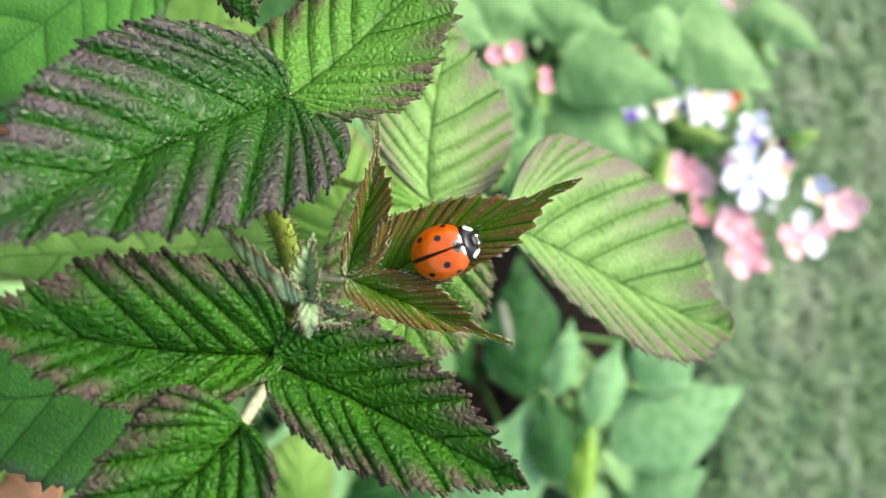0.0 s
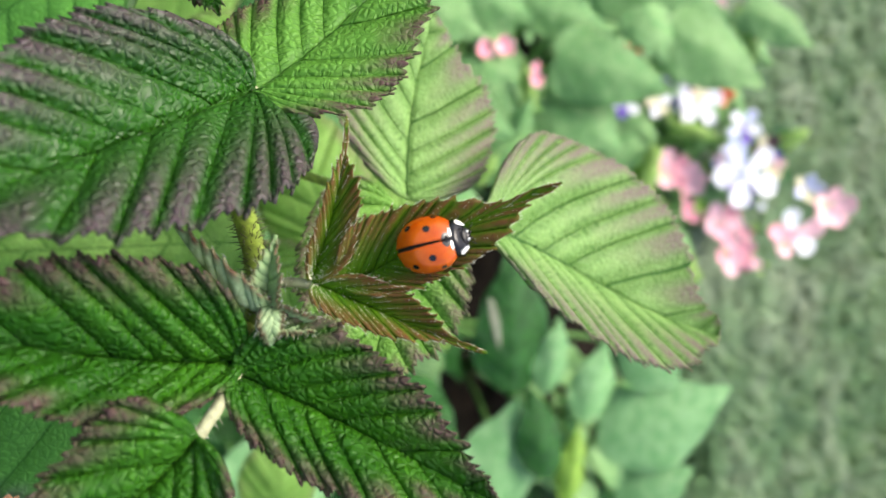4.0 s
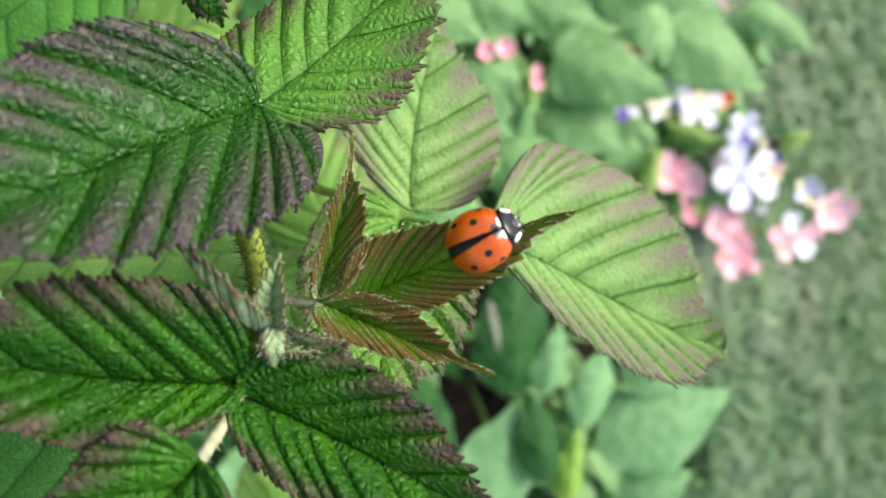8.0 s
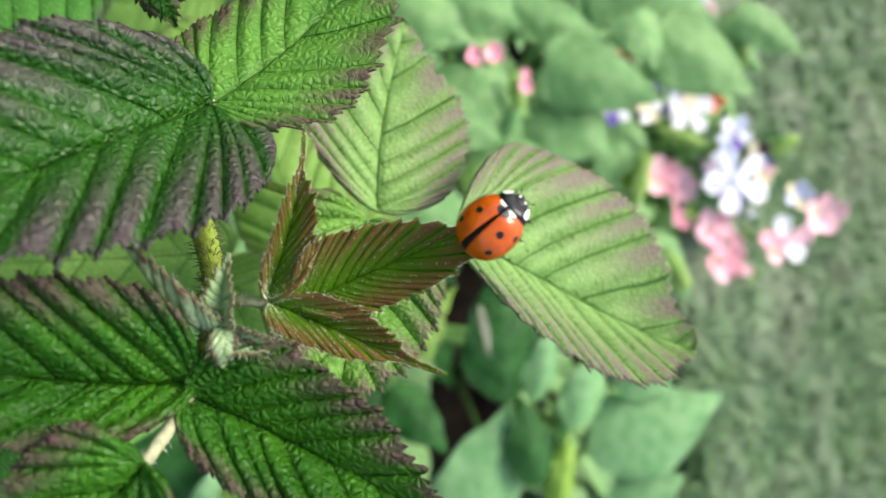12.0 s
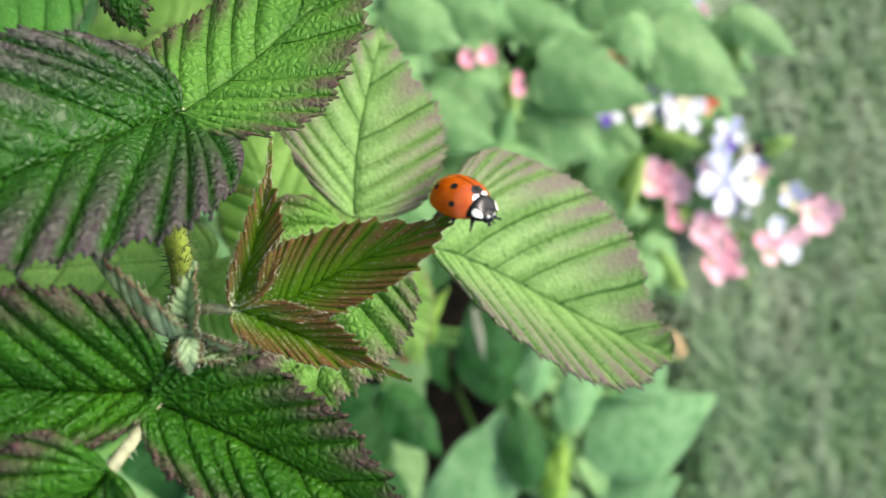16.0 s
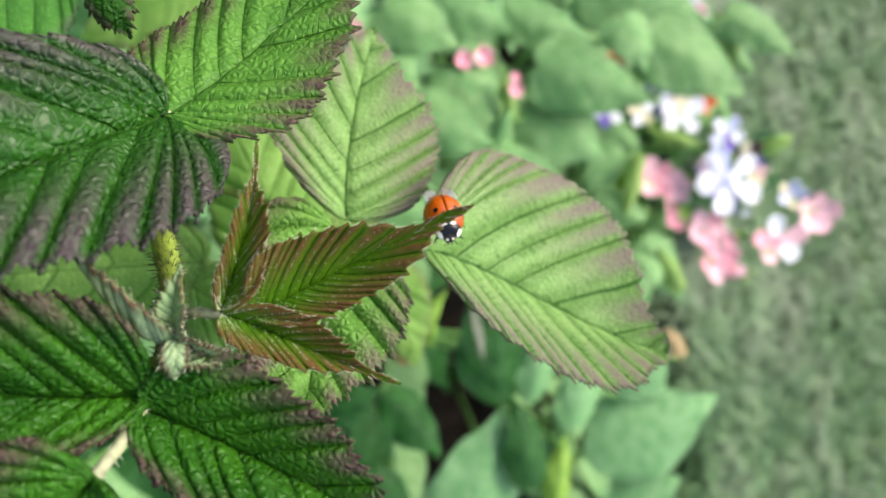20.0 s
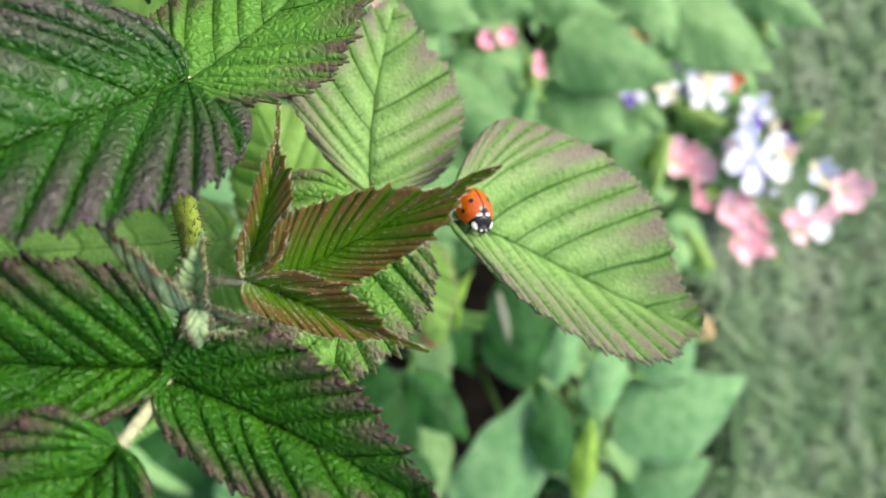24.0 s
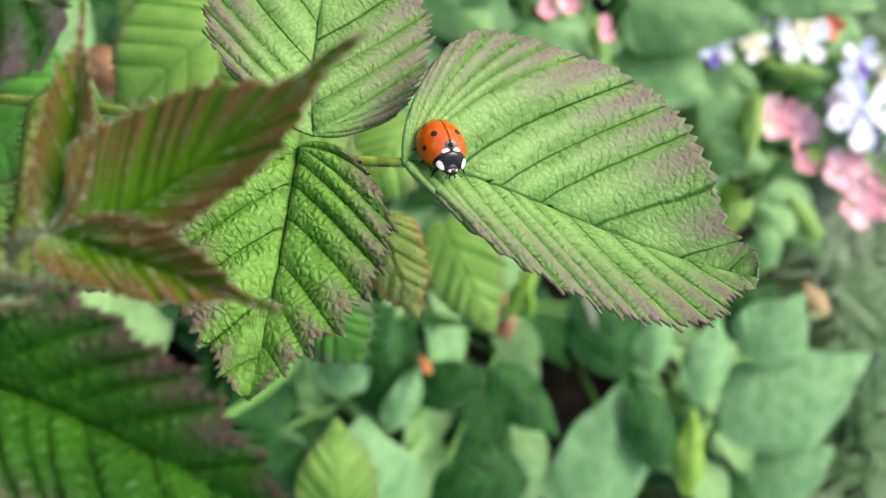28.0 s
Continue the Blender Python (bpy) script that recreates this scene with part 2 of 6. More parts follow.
def home(ob):
    return HOME.get(ob, Vector((0, 0, 0)))


def thing(name, at, label, category, group="", kind=""):
    """An Empty at the base of a thing that parents its parts."""
    ob = new(name)
    ob.location = at
    ob.empty_display_size = 0.01
    HOME[ob] = Vector(at)
    return tagged(ob, label, category, group, kind)


def build(name, verts, faces, material, uvs=None, smooth=True):
    me = bpy.data.meshes.new(name)
    me.from_pydata([tuple(v) for v in verts], [], [tuple(f) for f in faces])
    if uvs is not None:
        layer = me.uv_layers.new(name="UVMap")
        loops = np.empty(len(me.loops), dtype=np.int32)
        me.loops.foreach_get("vertex_index", loops)
        layer.data.foreach_set("uv", np.asarray(uvs, dtype=np.float32)[loops].ravel())
    me.materials.append(material)
    if smooth:
        me.polygons.foreach_set("use_smooth", np.ones(len(me.polygons), dtype=bool))
    me.update()
    return me


def part(name, shape, material, parent, label="", at=None, thick=0.0, smooth=True, kind=""):
    """One mesh under a thing or a part. shape: vertices in world metres, faces, and perhaps texture places."""
    at = home(parent) if at is None else Vector(at)
    verts = np.asarray(shape[0], dtype=float) - np.array(at)
    ob = new(name, build(name, verts, shape[1], material, shape[2] if len(shape) > 2 else None, smooth))
    ob.parent = parent
    ob.location = at - home(parent)
    HOME[ob] = at
    if thick:
        sheet = ob.modifiers.new("thickness", "SOLIDIFY")
        sheet.thickness, sheet.offset = thick, -1.0
    return tagged(ob, label, kind=kind)


def grid_faces(rows, cols, wrap=False):
    last = cols if wrap else cols - 1
    return [(i * cols + j, i * cols + (j + 1) % cols, (i + 1) * cols + (j + 1) % cols, (i + 1) * cols + j) for i in range(rows - 1) for j in range(last)]


def curve(points, n):
    """A smooth line through points: n places along it."""
    p = np.asarray(points, dtype=float)
    q = np.concatenate([[2 * p[0] - p[1]], p, [2 * p[-1] - p[-2]]])
    out = []
    for x in np.linspace(0, len(p) - 1 - 1e-6, n):
        i, t = int(x), x % 1.0
        a, b, c, d = q[i:i + 4]
        out.append(0.5 * (2 * b + (c - a) * t + (2 * a - 5 * b + 4 * c - d) * t * t + (3 * b - a - 3 * c + d) * t ** 3))
    return np.array(out)


def tube(points, radii, n=14, sides=8, rough=0.0, seed=0):
    """A round stalk along points in millimetres."""
    path = curve(points, n)
    r = np.interp(np.linspace(0, 1, n), np.linspace(0, 1, len(radii)), radii)
    rng = np.random.RandomState(seed)
    along = np.gradient(path, axis=0)
    along /= np.linalg.norm(along, axis=1)[:, None]
    side = np.cross(along, (0.31, 0.52, -0.79))
    side /= np.linalg.norm(side, axis=1)[:, None]
    other = np.cross(along, side)
    a = np.linspace(0, 2 * np.pi, sides, endpoint=False)
    ring = np.cos(a)[None, :, None] * side[:, None] + np.sin(a)[None, :, None] * other[:, None]
    wobble = 1 + rough * rng.uniform(-1, 1, (n, sides, 1))
    verts = (path[:, None] + ring * r[:, None, None] * wobble).reshape(-1, 3)
    faces = grid_faces(n, sides, True) + [tuple(range(sides))[::-1], tuple(range((n - 1) * sides, n * sides))]
    return verts * MM, faces


def hairs(places, ways, length, radius, seed=0):
    """Fine spikes that stand on places, in millimetres."""
    rng = np.random.RandomState(seed)
    verts, faces = [], []
    for p, w in zip(places, ways):
        w = np.asarray(w) + rng.normal(0, 0.25, 3)
        w /= np.linalg.norm(w)
        s = np.cross(w, (0.3, 0.5, 0.8))
        s /= np.linalg.norm(s)
        o = np.cross(w, s)
        k = len(verts)
        size = length * rng.uniform(0.6, 1.3)
        verts += [p + s * radius, p - s * radius * 0.5 + o * radius * 0.87, p - s * radius * 0.5 - o * radius * 0.87, p + w * size]
        faces += [(k, k + 1, k + 3), (k + 1, k + 2, k + 3), (k + 2, k, k + 3)]
    return np.array(verts) * MM, faces


def bristles(points, radii, count, length, radius, seed=0, lean=0.0):
    """Prickles all round a stalk."""
    rng = np.random.RandomState(seed)
    path = curve(points, 200)
    along = np.gradient(path, axis=0)
    along /= np.linalg.norm(along, axis=1)[:, None]
    spots, ways = [], []
    for _ in range(count):
        i = rng.randint(0, 200)
        w = np.cross(along[i], rng.normal(0, 1, 3))
        w /= np.linalg.norm(w)
        spots.append(path[i] + w * np.interp(i / 199, np.linspace(0, 1, len(radii)), radii) * 0.95)
        ways.append(w + along[i] * lean)
    return hairs(spots, ways, length, radius, seed)


def bezier(c, x):
    x = np.asarray(x)[..., None]
    inside = np.clip(x, 0, 1)
    p = (1 - inside) ** 3 * c[0] + 3 * inside * (1 - inside) ** 2 * c[1] + 3 * inside ** 2 * (1 - inside) * c[2] + inside ** 3 * c[3]
    return p + (x < 0) * x * 3 * (c[1] - c[0]) + (x > 1) * (x - 1) * 3 * (c[3] - c[2])


def blade(mid, left, lobe, right, lobe2, veins=11, relief=0.5, tooth=0.5, cup=0.0, ladder=0.12, across=26, per=12, seed=0, wave=0.25, fine=10, sweep=0.95, point=0.3, saws=3, even=0.0):
    """A leaf blade in millimetres. mid: the midrib as a Bezier curve; left, right: the ways in which its halves spread;
    lobe: the margin's inner Bezier points (along the midrib, out from it). The lateral veins lie in furrows and the
    blade bulges between them; tooth: the size of the teeth of the margin. Gives vertices, faces, texture places."""
    c = np.asarray(mid, dtype=float)
    n = veins * per + 1
    tangent = c[3] - c[0]
    tangent = tangent / np.linalg.norm(tangent)
    normal = np.cross(np.subtract(left, right), tangent)
    normal /= np.linalg.norm(normal)
    size = np.linalg.norm(c[3] - c[0])
    # the veins stand at even steps along the margin
    r = np.linspace(0, 1, 600)
    far = sum(np.r_[0, np.cumsum(np.hypot(np.diff(3 * r * (1 - r) ** 2 * box[0] + 3 * r * r * (1 - r) * box[2] + r ** 3) * size, np.diff(3 * r * (1 - r) ** 2 * box[1] + 3 * r * r * (1 - r) * box[3])))] for box in (lobe, lobe2))
    s = np.interp(np.linspace(0, 1, n), even * far / far[-1] + (1 - even) * r, r)
    rng = np.random.RandomState(seed)
    phase = rng.uniform(0, 6.28, 6)
    v = np.linspace(0, 1, across + 1) ** 0.85
    rows = np.linspace(0, veins, n)
    halves = []
    for side, (way, box) in enumerate(((left, lobe), (right, lobe2))):
        way = np.asarray(way, dtype=float)
        # the veins stand unevenly, and some panels between them bulge more than others
        q = rows + 0.20 * np.sin(1.7 * rows + phase[side]) + 0.12 * np.sin(0.8 * rows + phase[side + 2])
        f = q % 1.0
        puffs = rng.uniform(0.7, 1.2, veins + 4)
        bulge = np.sin(np.pi * f) ** 0.55 * puffs[np.clip(np.floor(q).astype(int) + 1, 0, veins + 3)]
        saw = (q * saws + 0.15 * np.sin(s * 40 + phase[0])) % 1.0
        saw = np.where(saw < 0.8, saw / 0.8, (1 - saw) / 0.2)
        teeth = 0.75 * saw ** 1.25 + 0.55 * np.exp(-((f + 0.62) % 1.0 - 0.5) ** 2 / 0.02)
        teeth *= np.clip(s * 8, 0, 1) * np.clip((1 - s) * 9, 0, 1) * rng.uniform(0.75, 1.2, 3 * veins + 9)[np.clip(np.floor(q * 3).astype(int) + 3, 0, 3 * veins + 8)]
        ex = 3 * s * (1 - s) ** 2 * box[0] + 3 * s * s * (1 - s) * box[2] + s ** 3
        ey = 3 * s * (1 - s) ** 2 * box[1] + 3 * s * s * (1 - s) * box[3]
        wide = ey.max()
        start = np.maximum.accumulate(np.clip(ex - sweep * ey / size * np.clip((1 - s) * 6, 0, 1), 0, 1))
        ey = ey * (1 + 0.05 * np.sin(s * 9 + phase[side])) * (1 - point * np.exp(-((s - 0.88) / 0.09) ** 2))
        x = start[:, None] + (ex - start)[:, None] * v - 0.03 * np.sin(np.pi * v)[None] * (1 - s)[:, None] * np.clip(s * 6, 0, 1)[:, None]
        y = ey[:, None] * v
        out = tooth * teeth[:, None] * v ** 11
        x = x + out * 0.7 / size
        y = y + out * np.clip(ey / wide * 3, 0.15, 1)[:, None]
        p = bezier(c, x) + y[..., None] * way
        full = np.clip(ey / wide * 1.6, 0, 1)[:, None]
        h = relief * bulge[:, None] * v ** 0.55 * (1 - 0.35 * v ** 4) * full
        rung = np.abs(np.sin(np.pi * (v[None] * fine + 1.1 * (0.5 - np.abs(f - 0.5))[:, None] + 0.35 * np.sin(q * 5)[:, None])))
        h = h + ladder * (rung ** 0.7 - 0.5) * bulge[:, None] * np.clip(v * 5, 0, 1) * full
        h = h - relief * 0.32 * np.exp(-(v / 0.05) ** 2)
        h = h + cup * (y / wide) ** 2 + wave * v ** 3 * np.sin(s * 17 + phase[4 + side])[:, None]
        p = p + h[..., None] * normal
        uv = np.stack([np.broadcast_to(q[:, None], x.shape), np.broadcast_to(v if side == 0 else -v, x.shape)], -1)
        halves.append((p, uv))
    p = np.concatenate([halves[0][0][:, :0:-1], halves[1][0]], 1)
    uv = np.concatenate([halves[0][1][:, :0:-1], halves[1][1]], 1)
    cols = p.shape[1]
    return p.reshape(-1, 3) * MM, grid_faces(n, cols), uv.reshape(-1, 2)


def margin_hairs(shape, count, length, radius, seed=0, across=26):
    """Pale hairs along the margin of a blade and on it."""
    cols = 2 * across + 1
    p = np.asarray(shape[0]).reshape(-1, cols, 3) / MM
    rng = np.random.RandomState(seed)
    spots, ways = [], []
    for _ in range(count):
        i, e = rng.randint(2, len(p) - 2), rng.randint(0, 2)
        a, b = (p[i, 0], p[i, 2]) if e == 0 else (p[i, -1], p[i, -3])
        w = a - b
        w = w / (np.linalg.norm(w) + 1e-9) + 0.6 * (p[-1, across] - p[0, across]) / np.linalg.norm(p[-1, across] - p[0, across])
        spots.append(a)
        ways.append(w)
    return hairs(spots, ways, length, radius, seed)


def ridge_dots(shape, count, across=26, seed=0):
    """Short pale hairs in rows along the ridges between the veins of a blade."""
    cols = 2 * across + 1
    p = np.asarray(shape[0]).reshape(-1, cols, 3) / MM
    crest = np.asarray(shape[2]).reshape(-1, cols, 2)[:, :, 0] % 1.0
    rng = np.random.RandomState(seed)
    spots, ways = [], []
    while len(spots) < count:
        i, k = rng.randint(2, len(p) - 2), rng.randint(1, cols - 1)
        if abs(crest[i, k] - 0.5) > 0.04:
            continue
        w = np.cross(p[i, k + 1] - p[i, k - 1], p[i + 1, k] - p[i - 1, k])
        w = w / (np.linalg.norm(w) + 1e-9)
        w = w if w[2] > 0 else -w
        spots.append(p[i, k] + w * 0.11)
        ways.append(w)
    return hairs(spots, ways, 0.11, 0.036, seed)


# ---- ground and lawn ----
def ground_surface():
    m = Nodes("soil_and_turf")
    where = m.add("ShaderNodeTexCoord", 3)
    split = m.tree.nodes.new("ShaderNodeSeparateXYZ")
    m.tree.links.new(where, split.inputs[0])
    clods, fine, patch = m.noise(60.0, 6.0, where), m.noise(400.0, 4.0, where), m.noise(7.0, 4.0, where)
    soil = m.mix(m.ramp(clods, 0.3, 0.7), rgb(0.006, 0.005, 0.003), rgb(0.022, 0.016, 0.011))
    turf = m.mix(m.ramp(patch, 0.35, 0.65), rgb(0.045, 0.095, 0.033), rgb(0.11, 0.155, 0.075))
    turf = m.mix(m.math("MULTIPLY", m.ramp(fine, 0.4, 0.7), 0.5), turf, rgb(0.04, 0.08, 0.02))
    edge = m.ramp(m.math("ADD", split.outputs[1], m.math("MULTIPLY", patch, 0.16)), 0.66, 0.74)
    edge = m.math("MAXIMUM", edge, m.ramp(m.math("ADD", split.outputs[1], m.math("MULTIPLY", patch, 0.16)), -0.35, -0.43))
    edge = m.math("MAXIMUM", edge, m.ramp(m.math("ADD", m.math("ABSOLUTE", split.outputs[0]), m.math("MULTIPLY", patch, 0.2)), 1.3, 1.38))
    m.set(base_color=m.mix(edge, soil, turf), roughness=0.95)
    m.put(m.shader.inputs["Specular IOR Level"], 0.1)
    m.put(m.shader.inputs["Normal"], m.bump(m.math("ADD", clods, m.math("MULTIPLY", fine, 0.4)), m.ramp(edge, 0.0, 1.0, 0.012, 0.002)))
    return m.material


def make_ground():
    steps = np.concatenate([-np.geomspace(1500, 1.6, 22), np.linspace(-1.5, 1.5, 151), np.geomspace(1.6, 1500, 22)])
    rows, cols = len(steps), len(steps)
    verts = []
    for y in steps:
        for x in steps:
            near = max(0.0, 1.0 - math.hypot(x, y - 0.3) / 1.6)
            bed = 1.0 if y < 0.72 else 0.35
            verts.append((x, y + 0.3, near * bed * 0.014 * noise.noise((x * 14, y * 14, 0.0)) + near * bed * 0.006 * noise.noise((x * 45, y * 45, 3.0))))
    ob = new("ground", build("ground", verts, grid_faces(rows, cols), ground_surface()))
    tagged(ob, "dark garden soil that runs into a worn green lawn", "ground", kind="structure")


def grass_surface():
    m = Nodes("grass_blade")
    pick = m.add("ShaderNodeNewGeometry", "Random Per Island")
    where = m.add("ShaderNodeTexCoord", 3)
    patch = m.noise(9.0, 4.0, where)
    worn = m.noise(3.2, 3.0, where)
    c = m.mix(pick, rgb(0.042, 0.112, 0.030), rgb(0.094, 0.182, 0.064))
    c = m.mix(m.math("MULTIPLY", m.ramp(patch, 0.45, 0.64), 0.75), c, rgb(0.19, 0.24, 0.15))
    c = m.mix(m.math("MULTIPLY", m.ramp(worn, 0.5, 0.66), 0.6), c, rgb(0.18, 0.205, 0.135))
    c = m.mix(m.math("MULTIPLY", m.ramp(patch, 0.46, 0.32), 0.6), c, rgb(0.03, 0.09, 0.026))
    m.set(base_color=c, roughness=0.55)
    return m.material


def make_grass():
    rng = np.random.RandomState(7)
    count = 80000
    y = 0.64 + 3.6 * rng.uniform(0, 1, count) ** 1.7
    x = rng.uniform(-1, 1, count) * (0.8 + 0.62 * y)
    y = y + 0.05 * np.sin(x * 9)
    tall = rng.uniform(0.012, 0.042, count) * (1 + 0.4 * (y < 0.8))
    turn = rng.uniform(0, 6.283, count)
    lean = rng.uniform(0.5, 1.9, count)
    wide = rng.uniform(0.0012, 0.0030, count)
    bow = np.stack([np.cos(turn), np.sin(turn)], 1)
    flat = np.stack([-bow[:, 1], bow[:, 0]], 1)
    verts = np.empty((count, 7, 3))
    for k, (up, out, w) in enumerate(((0, 0, 1), (0, 0, -1), (0.5, 0.2, 0.9), (0.5, 0.2, -0.9), (0.82, 0.55, 0.6), (0.82, 0.55, -0.6), (1.0, 1.0, 0))):
        verts[:, k, 0] = x + bow[:, 0] * tall * lean * out + flat[:, 0] * wide * w
        verts[:, k, 1] = y + bow[:, 1] * tall * lean * out + flat[:, 1] * wide * w
        verts[:, k, 2] = tall * up * (1 - 0.4 * lean * out) - 0.003
    base = np.arange(count)[:, None] * 7
    faces = np.concatenate([base + np.array(q) for q in ([0, 1, 3, 2], [2, 3, 5, 4])])
    tips = base + np.array([4, 5, 6])
    me = build("lawn_grass", verts.reshape(-1, 3), faces.tolist() + tips.tolist(), grass_surface())
    tagged(new("lawn_grass", me), "short uneven green lawn grass with paler patches", "grass", kind="stuff")


# ---- raspberry ----
BENT = []
SINK, SINK_AXIS = 3.2, Vector((-0.204, 0.651, -0.732))
def leaflet(parent, shape, material, label, veins=11, relief=0.5, tooth=0.6, thick=0.22, name="leaflet", **more):
    sheet = blade(*shape, veins=veins, relief=relief, tooth=tooth, **more)
    at = Vector(shape[0][0]) * MM
    return part(name, sheet, material, parent, label, at=at, thick=thick * MM), sheet


def make_raspberry():
    cane_path = [(12, 56, -4), (8, 58, 150), (-4, 53, 270), (-12, 43.5, 322), (-9.5, 38.5, 340), (-4.6, 36.6, 349.5), (0.7, 35.3, 355.6), (4.5, 33.8, 359), (8.1, 31.7, 361.1)]
    plant = thing("raspberry_plant", (0.010, 0.055, 0.0), "young raspberry cane with purple-edged serrated green leaves in soil", "raspberry plant")
    part("cane", tube(cane_path, [2.6, 2.3, 2.0, 1.7, 1.35, 1.15, 1.0, 0.9, 0.75], 110, 14, 0.06), STEM, plant, "yellow-green prickly cane")
    part("fuzz", bristles(cane_path[-5:], [1.35, 1.15, 1.0, 0.9, 0.75], 650, 0.8, 0.07, 3), PRICKLE, plant, "short olive bristles on the cane", kind="stuff")

    def stalk(points, radii, material, label, prickles=0, name="leaf_stalk"):
        ob = part(name, tube(points, radii, 16, 8, 0.05), material, plant, label, at=Vector(points[0]) * MM)
        if prickles:
            part("hairs", bristles(points, radii, prickles, 0.6, 0.03, prickles), HAIR, ob, "short pale hairs", kind="stuff")
        return ob

    top_pair = stalk([(-19.9, 34.9, 351.4), (-16.7, 34.4, 353.6), (-13.9, 34.5, 356.6)], [0.6, 0.55], STEM_PALE, "short pale stalk", 40)
    leaflet(top_pair, ([(-13.9, 34.4, 356.7), (-8.1, 22, 360.8), (-6.2, 18.9, 359.7), (-0, 5.9, 362.3)], (-0.872, -0.461, -0.162), (-0.12, 13.55, 0.72, 10.84), (0.575, 0.379, 0.725), (-0.25, 14.98, 0.72, 11.98)), LEAF_SHINE, "mature green leaflet with purple margin and shine", veins=13, relief=1.75, tooth=0.86, ladder=0.0, cup=-1.0, sweep=1.3, saws=4, even=0.85, seed=1, across=44, per=26)
    leaflet(top_pair, ([(-13.9, 34.5, 356.6), (-18.1, 40, 357.6), (-21.3, 43.4, 357), (-33.6, 54.4, 361.2)], (0.518, 0.377, 0.768), (-0.12, 12, 0.72, 9.6), (-0.589, -0.431, -0.683), (-0.12, 11.77, 0.72, 9.42)), LEAF_MID, "fresh green leaflet with purple margin", veins=11, relief=1.1, tooth=0.79, ladder=0.0, cup=-0.6, sweep=1.3, saws=4, even=0.85, seed=2, across=44, per=26)
    leaflet(top_pair, ([(-26.2, 30.1, 352.6), (-24.4, 29.3, 355.3), (-22.6, 30, 356), (-20.7, 32.3, 354.4)], (0.631, -0.16, -0.759), (-0.12, 3.25, 0.7, 2.44), (-0.101, 0.994, 0.039), (-0.12, 3.25, 0.7, 2.44)), LEAF_DARK, "small purplish leaflet", veins=8, relief=0.4, tooth=0.4, seed=3)
    low_pair = stalk([(8.4, 31.6, 361), (10.6, 29.9, 362.2), (13.5, 26.2, 364.7)], [0.65, 0.55, 0.5], STEM_PALE, "pale hairy leaf stalk", 70)
    leaflet(low_pair, ([(8.7, 30.9, 362), (8.9, 24.1, 358.2), (7.2, 17.1, 358), (4.8, 8.8, 356.3)], (-0.896, 0.122, 0.427), (0.12, 11.85, 0.7, 10.07), (0.819, -0.259, 0.511), (0.14, 7.04, 0.7, 5.98)), LEAF_DARK, "mature green leaflet with purple margin", veins=12, relief=1.88, tooth=0.86, ladder=0.0, cup=-0.4, sweep=1.3, saws=4, even=0.85, seed=4, across=44, per=26)
    leaflet(low_pair, ([(9.8, 30.5, 361.8), (11.7, 35, 364), (16.1, 41.1, 368.7), (19.3, 45.2, 377)], (0.661, -0.687, 0.302), (0.12, 7.54, 0.7, 6.41), (-0.878, 0.172, 0.447), (-0.08, 10.38, 0.68, 7.79)), LEAF_DARK, "mature green leaflet with purple margin", veins=12, relief=1.75, tooth=0.79, ladder=0.0, cup=-0.4, sweep=1.3, saws=4, even=0.85, seed=5, across=44, per=26)
    leaflet(low_pair, ([(13.5, 26.1, 364.8), (16.9, 24.3, 363.3), (20.4, 19, 361.4), (24.2, 14.8, 360.6)], (-0.755, -0.625, -0.201), (-0.12, 8.73, 0.72, 6.98), (0.627, 0.451, 0.635), (-0.12, 8.41, 0.72, 6.73)), LEAF_DARK, "mature green leaflet with purple margin", veins=10, relief=1.62, tooth=0.79, ladder=0.0, cup=-0.6, sweep=1.3, saws=4, even=0.85, seed=6, across=44, per=26)
    young_stalk = stalk([(3.2, 33.7, 359.5), (2.5, 34.3, 362.6), (2.6, 35.6, 364.6)], [0.5, 0.4], STEM_PALE, "pale young stalk", 40)
    young, sheet = leaflet(young_stalk, ([(2.8, 37.6, 366.3), (0.7, 41.4, 367.9), (-0.6, 43.4, 367.9), (-5.8, 49.2, 379.1)], (0.832, 0.012, 0.554), (0.34, 4.3, 0.82, 4.1), (-0.776, -0.63, 0.034), (0.08, 6.0, 0.68, 4.9)), LEAF_RED, "young folded leaflet flushed rusty red", veins=22, sweep=2.0, relief=.75, tooth=.45, saws=1, cup=.3, ladder=.0, per=10, point=0.74, thick=0.12, seed=7, wave=0.1)
    part("margin_hairs", margin_hairs(sheet, 360, 0.34, 0.018, 7), HAIR, young, "silvery hairs along the leaf margin", kind="stuff")
    part("down", ridge_dots(sheet, 560, 26, 7), HAIR, young, "pale down along the ridges", kind="stuff")
    BENT.append((young, young.location.copy()))
    young, sheet = leaflet(young_stalk, ([(2.2, 35.6, 364.7), (-2.2, 37.6, 364.3), (-5.4, 37.5, 366.2), (-11.1, 38.4, 365.4)], (0.186, 0.344, 0.92), (0.05, 4.15, 0.5, 2.9), (-0.165, -0.942, 0.292), (0.05, 2.34, 0.5, 1.64)), LEAF_RED, "young folded leaflet flushed rusty red", veins=22, sweep=2.0, relief=.75, tooth=.45, saws=1, cup=.3, ladder=.0, per=10, point=0.74, thick=0.12, seed=8, wave=0.1)
    part("margin_hairs", margin_hairs(sheet, 360, 0.34, 0.018, 8), HAIR, young, "silvery hairs along the leaf margin", kind="stuff")
    part("down", ridge_dots(sheet, 560, 26, 8), HAIR, young, "pale down along the ridges", kind="stuff")
